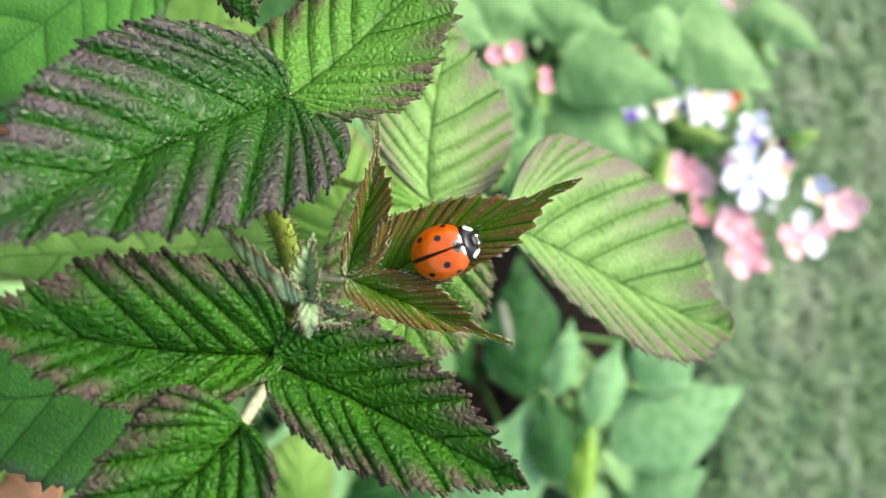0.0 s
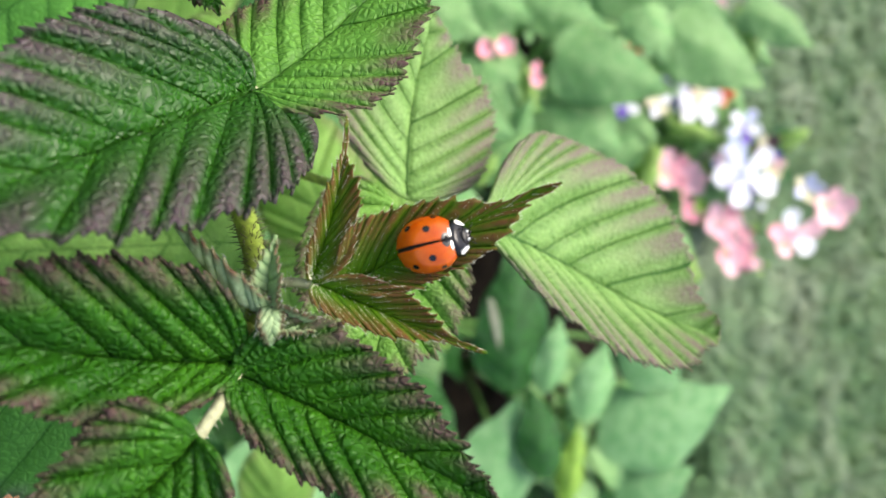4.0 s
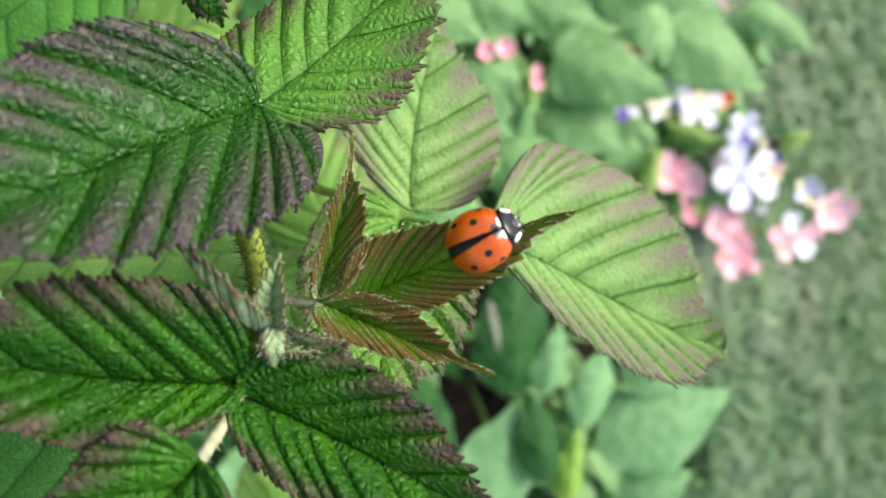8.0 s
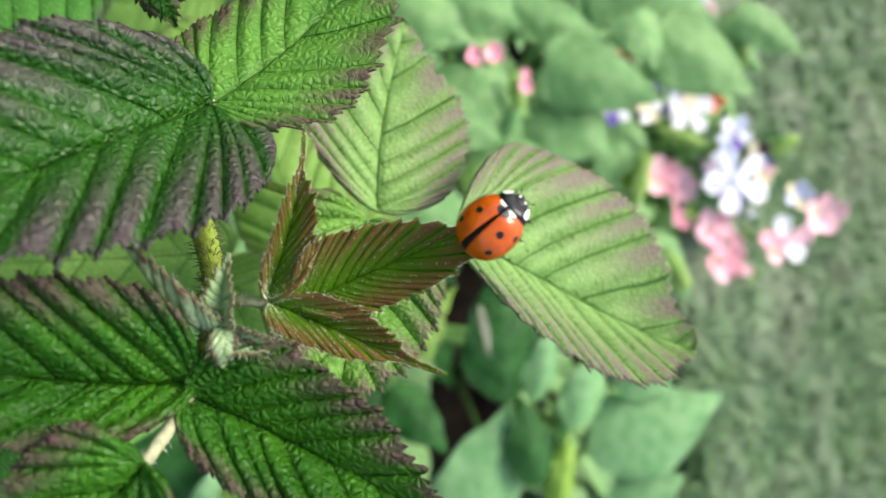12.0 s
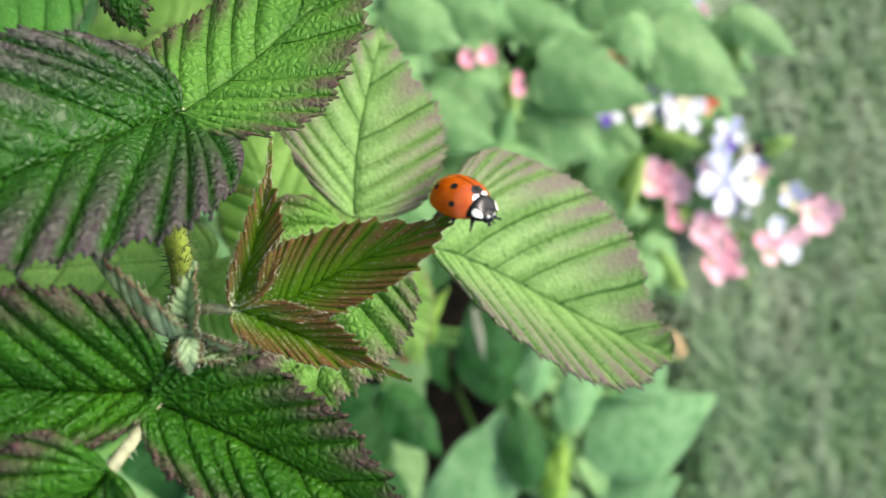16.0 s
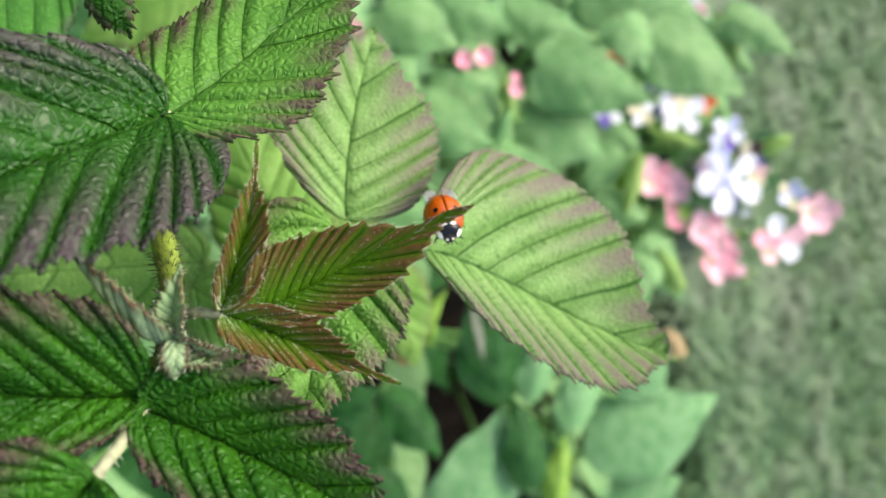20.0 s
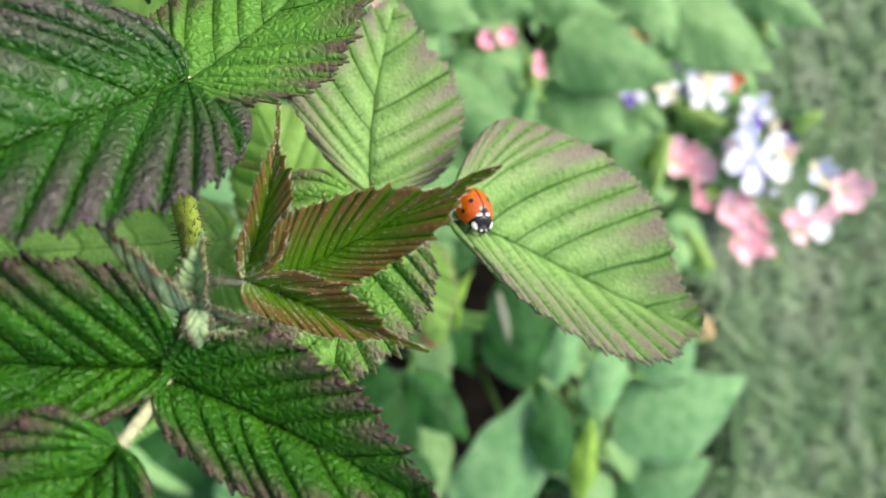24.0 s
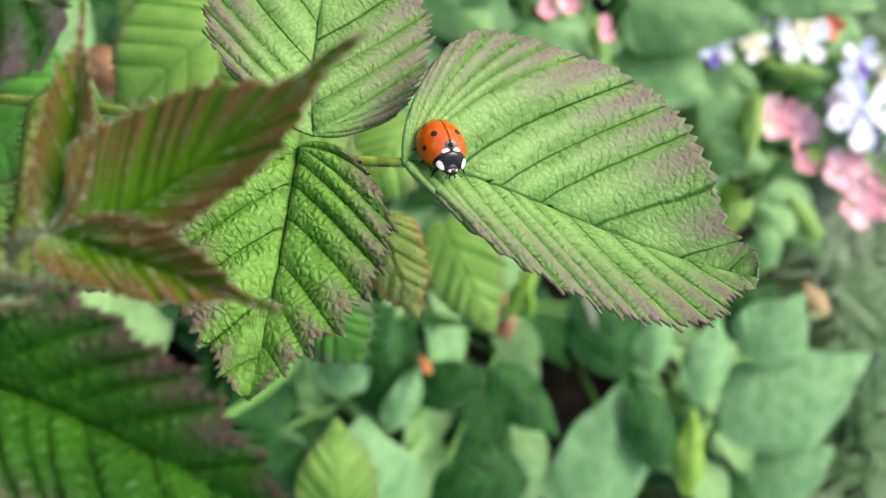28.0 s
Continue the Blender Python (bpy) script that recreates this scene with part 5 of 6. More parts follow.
    part("stem", tube([(-13, 458, 2), (-29.6, 441.3, 94.2), (-46.2, 404.7, 156.5)], [1.6, 1.3, 0.9], 14, 6), STEM_GREEN, phlox, "thin green stem")
    part("stem", tube([(-36, 441, 2), (-13.9, 448.3, 103.3), (-15.8, 435.5, 174.5)], [1.6, 1.3, 0.9], 14, 6), STEM_GREEN, phlox, "thin green stem")
    part("stem", tube([(1, 464, 2), (-15.5, 477.2, 116.6), (-7.9, 470.5, 201.2)], [1.6, 1.3, 0.9], 14, 6), STEM_GREEN, phlox, "thin green stem")
    part("stem", tube([(-22, 447, 2), (-46.8, 453.3, 108.9), (-71.7, 439.5, 185.7)], [1.6, 1.3, 0.9], 14, 6), STEM_GREEN, phlox, "thin green stem")
    part("stem", tube([(-45, 470, 2), (-59.5, 453.1, 101.7), (-98, 416.1, 171.3)], [1.6, 1.3, 0.9], 14, 6), STEM_GREEN, phlox, "thin green stem")
    part("stem", tube([(-8, 453, 2), (-57.5, 423.7, 89.4), (-83, 374.4, 146.7)], [1.6, 1.3, 0.9], 14, 6), STEM_GREEN, phlox, "thin green stem")
    part("stem", tube([(-31, 436, 2), (-72.9, 419.2, 89.5), (-114.7, 382.4, 146.9)], [1.6, 1.3, 0.9], 14, 6), STEM_GREEN, phlox, "thin green stem")
    part("stem", tube([(6, 459, 2), (-57.5, 448.7, 101.3), (-145.1, 418.5, 170.7)], [1.6, 1.3, 0.9], 14, 6), STEM_GREEN, phlox, "thin green stem")
    leaflet(phlox, ([(-13.8, 463, 105), (-6.7, 460.4, 108.9), (0.3, 460, 111.4), (7.3, 461.8, 112.3)], (0.312, -0.239, -0.92), (0.1, 9.57, 0.5, 7.66), (-0.16, 0.782, 0.602), (0.1, 9.57, 0.5, 7.66)), BEAN_PALE, "narrow green leaf", 6, 0.3, 0.0, 0.3, "leaf", across=6, per=5, ladder=0.0)
    leaflet(phlox, ([(-31.1, 443.6, 91.4), (-29.3, 435.2, 97.7), (-27.6, 429, 102.4), (-26, 425, 105.6)], (0.139, -0.575, -0.806), (0.1, 7.11, 0.5, 5.69), (-0.01, 0.603, 0.798), (0.1, 7.11, 0.5, 5.69)), BEAN, "narrow green leaf", 6, 0.3, 0.0, 0.3, "leaf", across=6, per=5, ladder=0.0)
    leaflet(phlox, ([(-60.8, 442.8, 147.2), (-69.4, 437.2, 155.5), (-78.3, 433.9, 162.4), (-87.5, 432.9, 167.9)], (0.243, 0.712, 0.659), (0.1, 10.87, 0.5, 8.7), (-0.518, -0.293, -0.803), (0.1, 10.87, 0.5, 8.7)), BEAN_PALE, "narrow green leaf", 6, 0.3, 0.0, 0.3, "leaf", across=6, per=5, ladder=0.0)
    leaflet(phlox, ([(-41.3, 414, 127.8), (-47.8, 409.1, 134.5), (-54.4, 406.3, 139.6), (-61.3, 405.8, 143.1)], (0.133, 0.783, 0.608), (0.1, 8.08, 0.5, 6.47), (-0.513, -0.283, -0.81), (0.1, 8.08, 0.5, 6.47)), WAXY_YELLOW, "narrow green leaf", 6, 0.3, 0.0, 0.3, "leaf", across=6, per=5, ladder=0.0)
    leaflet(phlox, ([(-38.3, 449.5, 67), (-46.9, 452.7, 74.8), (-55.8, 457.9, 80.9), (-64.8, 465.2, 85.3)], (0.613, 0.751, 0.245), (0.1, 8.23, 0.5, 6.58), (-0.62, -0.151, -0.77), (0.1, 8.23, 0.5, 6.58)), BEAN_PALE, "narrow green leaf", 6, 0.3, 0.0, 0.3, "leaf", across=6, per=5, ladder=0.0)
    leaflet(phlox, ([(-50.3, 445.9, 109.9), (-55.6, 441.8, 116.2), (-61.2, 439.9, 121), (-67, 440.2, 124.3)], (0.189, 0.809, 0.557), (0.1, 7.03, 0.5, 5.62), (-0.61, -0.202, -0.767), (0.1, 7.03, 0.5, 5.62)), WAXY_YELLOW, "narrow green leaf", 6, 0.3, 0.0, 0.3, "leaf", across=6, per=5, ladder=0.0)
    leaflet(phlox, ([(-52.8, 445.2, 118.7), (-44.6, 449.4, 125.2), (-36.7, 455.9, 130.2), (-29.1, 464.5, 133.8)], (0.532, 0, -0.846), (0.1, 7.69, 0.5, 6.15), (-0.711, 0.633, 0.306), (0.1, 7.69, 0.5, 6.15)), BEAN, "narrow green leaf", 6, 0.3, 0.0, 0.3, "leaf", across=6, per=5, ladder=0.0)
    leaflet(phlox, ([(-67.6, 418.6, 74.7), (-73.3, 422.8, 82.6), (-79.4, 429, 88.8), (-85.8, 437.3, 93.3)], (0.779, 0.61, 0.146), (0.1, 11.68, 0.5, 9.34), (-0.797, -0.226, -0.56), (0.1, 11.68, 0.5, 9.34)), BEAN, "narrow green leaf", 6, 0.3, 0.0, 0.3, "leaf", across=6, per=5, ladder=0.0)
    leaflet(phlox, ([(-37.4, 437.1, 142.1), (-41.9, 435.9, 150), (-46.6, 436.9, 156.5), (-51.4, 440.2, 161.6)], (0.679, 0.618, 0.397), (0.1, 11.3, 0.5, 9.04), (-0.817, -0.121, -0.564), (0.1, 11.3, 0.5, 9.04)), BEAN_PALE, "narrow green leaf", 6, 0.3, 0.0, 0.3, "leaf", across=6, per=5, ladder=0.0)
    leaflet(phlox, ([(-54.5, 428.6, 54.8), (-57.1, 421.5, 63.4), (-60, 416.4, 70.3), (-63.2, 413.3, 75.5)], (0.335, 0.683, 0.649), (0.1, 9.4, 0.5, 7.52), (-0.583, -0.519, -0.625), (0.1, 9.4, 0.5, 7.52)), BEAN_PALE, "narrow green leaf", 6, 0.3, 0.0, 0.3, "leaf", across=6, per=5, ladder=0.0)
    leaflet(phlox, ([(-32.4, 442.2, 101.9), (-38.3, 433, 111.8), (-44.4, 425.9, 120.2), (-50.6, 421, 127)], (0.226, 0.654, 0.722), (0.1, 10.52, 0.5, 8.41), (-0.498, -0.451, -0.741), (0.1, 10.52, 0.5, 8.41)), WAXY_YELLOW, "narrow green leaf", 6, 0.3, 0.0, 0.3, "leaf", across=6, per=5, ladder=0.0)
    leaflet(phlox, ([(-33.4, 429.3, 81), (-42.4, 426.2, 85.3), (-51.6, 425.2, 88.1), (-60.9, 426.3, 89.1)], (0.082, 0.809, 0.583), (0.1, 11.62, 0.5, 9.3), (-0.224, -0.383, -0.896), (0.1, 11.62, 0.5, 9.3)), BEAN_PALE, "narrow green leaf", 6, 0.3, 0.0, 0.3, "leaf", across=6, per=5, ladder=0.0)
    leaflet(phlox, ([(-32.9, 441.7, 106.2), (-34.7, 436, 120.4), (-36.7, 432.5, 133.1), (-38.8, 431.1, 144.2)], (0.87, 0.422, 0.254), (0.1, 9.26, 0.5, 7.41), (-0.988, -0.006, -0.153), (0.1, 9.26, 0.5, 7.41)), BEAN_PALE, "narrow green leaf", 6, 0.3, 0.0, 0.3, "leaf", across=6, per=5, ladder=0.0)
    leaflet(phlox, ([(-13, 464, 118.2), (-19, 456.3, 121), (-25.1, 450.7, 122.4), (-31.3, 447.4, 122.3)], (-0.433, 0.631, 0.643), (0.1, 9.71, 0.5, 7.77), (0.117, -0.371, -0.921), (0.1, 9.71, 0.5, 7.77)), BEAN, "narrow green leaf", 6, 0.3, 0.0, 0.3, "leaf", across=6, per=5, ladder=0.0)
    leaflet(phlox, ([(-35.3, 439.3, 125.2), (-28.2, 428.1, 131.7), (-21.4, 419.2, 136.8), (-14.7, 412.5, 140.4)], (0.044, -0.468, -0.883), (0.1, 7.81, 0.5, 6.25), (0.288, 0.629, 0.723), (0.1, 7.81, 0.5, 6.25)), BEAN_PALE, "narrow green leaf", 6, 0.3, 0.0, 0.3, "leaf", across=6, per=5, ladder=0.0)
    leaflet(phlox, ([(-12.6, 464.5, 124.1), (-22, 460.3, 127.7), (-31.4, 458.3, 130), (-40.8, 458.6, 130.7)], (-0.031, 0.805, 0.592), (0.1, 8.26, 0.5, 6.61), (-0.192, -0.19, -0.963), (0.1, 8.26, 0.5, 6.61)), BEAN_PALE, "narrow green leaf", 6, 0.3, 0.0, 0.3, "leaf", across=6, per=5, ladder=0.0)
    leaflet(phlox, ([(-12.5, 464.6, 126.4), (-20.4, 459.9, 129.9), (-28.3, 457.4, 131.9), (-36.3, 457.1, 132.6)], (-0.095, 0.788, 0.608), (0.1, 8.07, 0.5, 6.46), (-0.193, -0.206, -0.959), (0.1, 8.07, 0.5, 6.46)), BEAN_PALE, "narrow green leaf", 6, 0.3, 0.0, 0.3, "leaf", across=6, per=5, ladder=0.0)
    leaflet(phlox, ([(-17.8, 444.7, 93.2), (-7.6, 439.7, 97), (2.5, 436.8, 99.2), (12.6, 436, 99.8)], (0.097, -0.375, -0.922), (0.1, 11.44, 0.5, 9.15), (0.084, 0.769, 0.634), (0.1, 11.44, 0.5, 9.15)), WAXY_YELLOW, "narrow green leaf", 6, 0.3, 0.0, 0.3, "leaf", across=6, per=5, ladder=0.0)
    leaflet(phlox, ([(-34.6, 439.9, 119.8), (-44, 433.7, 128.6), (-53.6, 429.6, 136), (-63.3, 427.7, 141.8)], (0.204, 0.716, 0.668), (0.1, 11.16, 0.5, 8.93), (-0.476, -0.345, -0.809), (0.1, 11.16, 0.5, 8.93)), BEAN_PALE, "narrow green leaf", 6, 0.3, 0.0, 0.3, "leaf", across=6, per=5, ladder=0.0)
    leaflet(phlox, ([(-56.7, 444, 132.7), (-49.1, 443.9, 141.3), (-41.8, 446, 148.6), (-34.7, 450.3, 154.3)], (0.705, -0.017, -0.709), (0.1, 10.11, 0.5, 8.09), (-0.645, 0.586, 0.49), (0.1, 10.11, 0.5, 8.09)), WAXY_YELLOW, "narrow green leaf", 6, 0.3, 0.0, 0.3, "leaf", across=6, per=5, ladder=0.0)
    leaflet(phlox, ([(-47.7, 446.7, 100.5), (-50.5, 444.5, 110.6), (-53.4, 444.4, 119.1), (-56.6, 446.5, 126)], (0.772, 0.57, 0.281), (0.1, 9.65, 0.5, 7.72), (-0.944, -0.046, -0.325), (0.1, 9.65, 0.5, 7.72)), BEAN, "narrow green leaf", 6, 0.3, 0.0, 0.3, "leaf", across=6, per=5, ladder=0.0)
    leaflet(phlox, ([(-33.3, 441.3, 109.4), (-26.9, 447.5, 117.8), (-20.7, 455.8, 124.6), (-14.6, 466.4, 129.9)], (0.767, -0.052, -0.64), (0.1, 11.51, 0.5, 9.21), (-0.863, 0.445, 0.241), (0.1, 11.51, 0.5, 9.21)), WAXY_YELLOW, "narrow green leaf", 6, 0.3, 0.0, 0.3, "leaf", across=6, per=5, ladder=0.0)
    leaflet(phlox, ([(-82.8, 406.9, 98.1), (-77.5, 409.8, 102), (-72.7, 414.9, 104.3), (-68.3, 422, 104.9)], (0.561, -0.181, -0.808), (0.1, 11.89, 0.5, 9.51), (-0.745, 0.522, 0.416), (0.1, 11.89, 0.5, 9.51)), BEAN, "narrow green leaf", 6, 0.3, 0.0, 0.3, "leaf", across=6, per=5, ladder=0.0)
    leaflet(phlox, ([(-41.4, 448.6, 78), (-34.2, 450.3, 86.7), (-27.2, 454.1, 93.7), (-20.4, 460.1, 99.2)], (0.734, -0.092, -0.673), (0.1, 11.24, 0.5, 8.99), (-0.712, 0.585, 0.389), (0.1, 11.24, 0.5, 8.99)), BEAN, "narrow green leaf", 6, 0.3, 0.0, 0.3, "leaf", across=6, per=5, ladder=0.0)
    leaflet(phlox, ([(-17, 441, 126.1), (-21.2, 444.7, 134.7), (-25.4, 450.6, 141.7), (-29.8, 458.7, 147.4)], (0.861, 0.5, 0.099), (0.1, 9.81, 0.5, 7.85), (-0.85, 0.017, -0.526), (0.1, 9.81, 0.5, 7.85)), BEAN, "narrow green leaf", 6, 0.3, 0.0, 0.3, "leaf", across=6, per=5, ladder=0.0)
    leaflet(phlox, ([(-29.7, 436.4, 59), (-26.3, 434.2, 71.2), (-23.1, 433.9, 81.7), (-20, 435.8, 90.5)], (0.947, 0.154, -0.281), (0.1, 7.37, 0.5, 5.89), (-0.83, 0.489, 0.269), (0.1, 7.37, 0.5, 5.89)), BEAN_PALE, "narrow green leaf", 6, 0.3, 0.0, 0.3, "leaf", across=6, per=5, ladder=0.0)
    sweet = thing("pink_budded_plant", (-0.09, 0.30, 0.0), "slender plant with small pink buds among leaves", "flower", "bed plants")
    flower(sweet, (-92.3, 253.4, 154.8), (0.1, -0.3, 0.9), 4.8, [PINK, ROSE], PINK, 31, 5, "small pink bud", 0.8, 0.9)
    flower(sweet, (-94.1, 261.6, 159.1), (0.1, -0.3, 0.9), 4.9, [PINK, ROSE], PINK, 32, 5, "small pink bud", 0.8, 0.9)
    flower(sweet, (-77, 267.5, 174.5), (0.1, -0.3, 0.9), 3.7, [PINK, ROSE], PINK, 33, 5, "small pink bud", 0.8, 0.9)
    flower(sweet, (-83.3, 269, 173.1), (0.1, -0.3, 0.9), 2.7, [PINK, ROSE], PINK, 34, 5, "small pink bud", 0.8, 0.9)
    flower(sweet, (-88.4, 177, 176.9), (0.1, -0.3, 0.9), 2.6, [PINK, ROSE], PINK, 35, 5, "small pink bud", 0.8, 0.9)
    part("stem", tube([(-90, 300, 2), (-83.1, 282.7, 88.4), (-92.3, 253.4, 154.8)], [1.4, 1.1, 0.8], 14, 6), STEM_RED, sweet, "thin reddish stem")
    part("stem", tube([(-90, 300, 2), (-75.5, 289.7, 98.3), (-77, 267.5, 174.5)], [1.4, 1.1, 0.8], 14, 6), STEM_RED, sweet, "thin reddish stem")
    flower(phlox, (-91.1, 405.1, 166.3), (0.12, -0.55, 0.82), 4.7, [WHITE, LILAC], BEAN_YELLOW, 40, 5, "small half-open bud", 0.5519474560365458, 0.7)
    flower(phlox, (-46.5, 424.8, 170.3), (0.06, -0.57, 0.82), 2.5, [WAXY_YELLOW], CREAM, 41, 4, "small half-open bud", 0.692436274605623, 0.7)
    flower(phlox, (-39.5, 429.6, 186), (0.05, -0.59, 0.8), 2.5, [VIOLET, LILAC], ROSE, 42, 5, "small half-open bud", 0.8102077971896593, 0.7)
    flower(phlox, (-8.3, 445.7, 183.3), (0.01, -0.6, 0.8), 4.8, [PINK, ROSE], CREAM, 43, 5, "small half-open bud", 0.6719652008787598, 0.7)
    flower(phlox, (11.7, 453.1, 190), (-0.02, -0.61, 0.79), 4.9, [WAXY_YELLOW], BEAN_YELLOW, 44, 3, "small half-open bud", 0.4391618323822132, 0.7)
    flower(phlox, (-72.9, 394.6, 138.1), (0.1, -0.53, 0.84), 2.6, [WAXY_YELLOW], BEAN_YELLOW, 45, 3, "small half-open bud", 0.2973999732467399, 0.7)
    flower(phlox, (-51.6, 421.1, 180.4), (0.07, -0.58, 0.81), 3.9, [ROSE], ROSE, 46, 3, "small half-open bud", 0.33836924304598875, 0.7)
    flower(phlox, (-75.4, 399.9, 162.1), (0.1, -0.55, 0.83), 4.8, [BEAN_YELLOW], CREAM, 47, 5, "small half-open bud", 0.601084699837261, 0.7)
    flower(phlox, (-50.1, 453.4, 200), (0.07, -0.61, 0.79), 4.1, [ROSE], ROSE, 48, 3, "small half-open bud", 0.6058601066600533, 0.7)
    flower(phlox, (-30.4, 426.7, 186.9), (0.04, -0.59, 0.81), 3.0, [VIOLET, LILAC], ROSE, 49, 5, "small half-open bud", 0.38781738665564125, 0.7)
    flower(phlox, (-25.7, 480.9, 215.1), (0.03, -0.64, 0.77), 5.0, [CREAM], CREAM, 50, 3, "small half-open bud", 0.6277892131614533, 0.7)
    flower(phlox, (10.2, 446.1, 190.6), (-0.01, -0.6, 0.8), 3.9, [ROSE], BEAN_YELLOW, 51, 5, "small half-open bud", 0.2769761383892986, 0.7)
    flower(phlox, (-91.2, 389.6, 151.7), (0.12, -0.53, 0.84), 4.9, [WHITE, LILAC], BEAN_YELLOW, 52, 4, "small half-open bud", 0.7595588976548815, 0.7)
    flower(phlox, (-75.8, 406.8, 165.5), (0.1, -0.56, 0.82), 3.1, [ROSE], BEAN_YELLOW, 53, 3, "small half-open bud", 0.6406571164684061, 0.7)
    flower(phlox, (-101.7, 411.6, 165.3), (0.14, -0.56, 0.82), 3.9, [WAXY_YELLOW], BEAN_YELLOW, 54, 3, "small half-open bud", 0.44225506332973785, 0.7)
    flower(phlox, (-61.5, 444.4, 186), (0.08, -0.6, 0.8), 2.7, [WAXY_YELLOW], ROSE, 55, 5, "small half-open bud", 0.46107860855079313, 0.7)
    flower(phlox, (-32.1, 407.2, 167.2), (0.04, -0.56, 0.82), 4.6, [PINK, ROSE], CREAM, 56, 3, "small half-open bud", 0.23535262687228464, 0.7)
    flower(phlox, (-23.8, 440.6, 196.5), (0.03, -0.61, 0.79), 2.7, [WHITE, LILAC], CREAM, 57, 4, "small half-open bud", 0.5153064813168443, 0.7)
    flower(phlox, (-15.4, 433.9, 173.2), (0.02, -0.58, 0.81), 3.2, [BEAN_YELLOW], ROSE, 58, 3, "small half-open bud", 0.3944086819597313, 0.7)
    flower(phlox, (-88.3, 402.9, 164.9), (0.12, -0.55, 0.82), 3.5, [VIOLET, LILAC], ROSE, 59, 4, "small half-open bud", 0.5933478387811718, 0.7)
    flower(phlox, (-56, 437.7, 179.9), (0.08, -0.59, 0.81), 3.1, [BEAN_YELLOW], BEAN_YELLOW, 60, 3, "small half-open bud", 0.26945852150196176, 0.7)
    flower(phlox, (-101.3, 409.5, 152.7), (0.13, -0.54, 0.83), 4.7, [VIOLET, LILAC], CREAM, 61, 3, "small half-open bud", 0.8013764873825755, 0.7)
    flower(phlox, (-49.3, 427.5, 174), (0.07, -0.58, 0.81), 3.4, [VIOLET, LILAC], ROSE, 62, 4, "small half-open bud", 0.5374431611228894, 0.7)
    flower(phlox, (-23.7, 411, 174.1), (0.03, -0.57, 0.82), 5.0, [WAXY_YELLOW], ROSE, 63, 5, "small half-open bud", 0.4161329326513916, 0.7)
    flower(phlox, (-1.4, 450.1, 205.9), (0, -0.62, 0.78), 4.0, [BEAN_YELLOW], BEAN_YELLOW, 64, 3, "small half-open bud", 0.24502357995099605, 0.7)
    flower(phlox, (-12.6, 448.9, 188.3), (0.02, -0.6, 0.8), 3.6, [BEAN_YELLOW], ROSE, 65, 5, "small half-open bud", 0.7092504168828102, 0.7)
    flower(phlox, (-88.9, 410.6, 151.6), (0.12, -0.55, 0.83), 3.1, [BEAN_YELLOW], CREAM, 66, 5, "small half-open bud", 0.22519926678921887, 0.7)
    flower(phlox, (-78.4, 413.4, 166.1), (0.11, -0.56, 0.82), 4.0, [ROSE], CREAM, 67, 3, "small half-open bud", 0.22387765665114798, 0.7)
    flower(phlox, (-103.6, 398.9, 148.4), (0.14, -0.53, 0.83), 3.9, [BEAN_YELLOW], CREAM, 68, 3, "small half-open bud", 0.6924811627186973, 0.7)
    flower(phlox, (-38.4, 423.3, 185), (0.05, -0.59, 0.81), 4.9, [VIOLET, LILAC], BEAN_YELLOW, 69, 3, "small half-open bud", 0.8904203700629176, 0.7)
    flower(phlox, (-41.8, 398.2, 158), (0.06, -0.55, 0.83), 4.4, [CREAM], CREAM, 70, 3, "small half-open bud", 0.2761424986826214, 0.7)
    flower(phlox, (-0.5, 451.5, 183.4), (0, -0.6, 0.8), 3.5, [WHITE, LILAC], BEAN_YELLOW, 71, 3, "small half-open bud", 0.6385881399021256, 0.7)
    flower(phlox, (3.7, 426.4, 181.6), (-0.01, -0.59, 0.81), 3.0, [BEAN_YELLOW], ROSE, 72, 4, "small half-open bud", 0.3381503113421557, 0.7)
    flower(phlox, (-81.8, 398.2, 139), (0.11, -0.53, 0.84), 3.9, [WAXY_YELLOW], CREAM, 73, 4, "small half-open bud", 0.8292341178347566, 0.7)


make_ground()
make_raspberry()
make_bed_plants()
make_flowers()
make_low_growth()
make_grass()


# ---- ladybird ----
SHELL = Nodes("ladybird_red_shell")
SHELL_MIX = SHELL.noise(900.0, 3.0, SHELL.add("ShaderNodeTexCoord", 3))
SHELL.set(base_color=SHELL.mix(SHELL.ramp(SHELL_MIX, 0.3, 0.7), rgb(0.41, 0.058, 0.0), rgb(0.51, 0.092, 0.0)), roughness=0.22)
SHELL.put(SHELL.shader.inputs["Coat Weight"], 0.6)
SHELL.put(SHELL.shader.inputs["Specular IOR Level"], 0.2)
SHELL.put(SHELL.shader.inputs["Coat Roughness"], 0.06)
SHELL.put(SHELL.shader.inputs["Normal"], SHELL.bump(SHELL.noise(6000.0, 2.0, SHELL.add("ShaderNodeTexCoord", 3)), 0.000006))
SHELL = SHELL.material
BLACK = plain("ladybird_black_shell", (0.006, 0.006, 0.008), 0.22, 0.3, 3000.0, 0.1, 0.000008, 0.3)
BELLY = plain("ladybird_black_belly", (0.008, 0.0075, 0.007), 0.36, 0.4, 2500.0, 0.0, 0.00003, 0.3)
SPOT = plain("ladybird_black_spot", (0.008, 0.007, 0.008), 0.2, 0.3, 3000.0, 0.2, 0.000006, 0.35)
IVORY = plain("ladybird_white_mark", (0.80, 0.78, 0.70), 0.35, 0.06, 3000.0, 0.3, 0.000006)


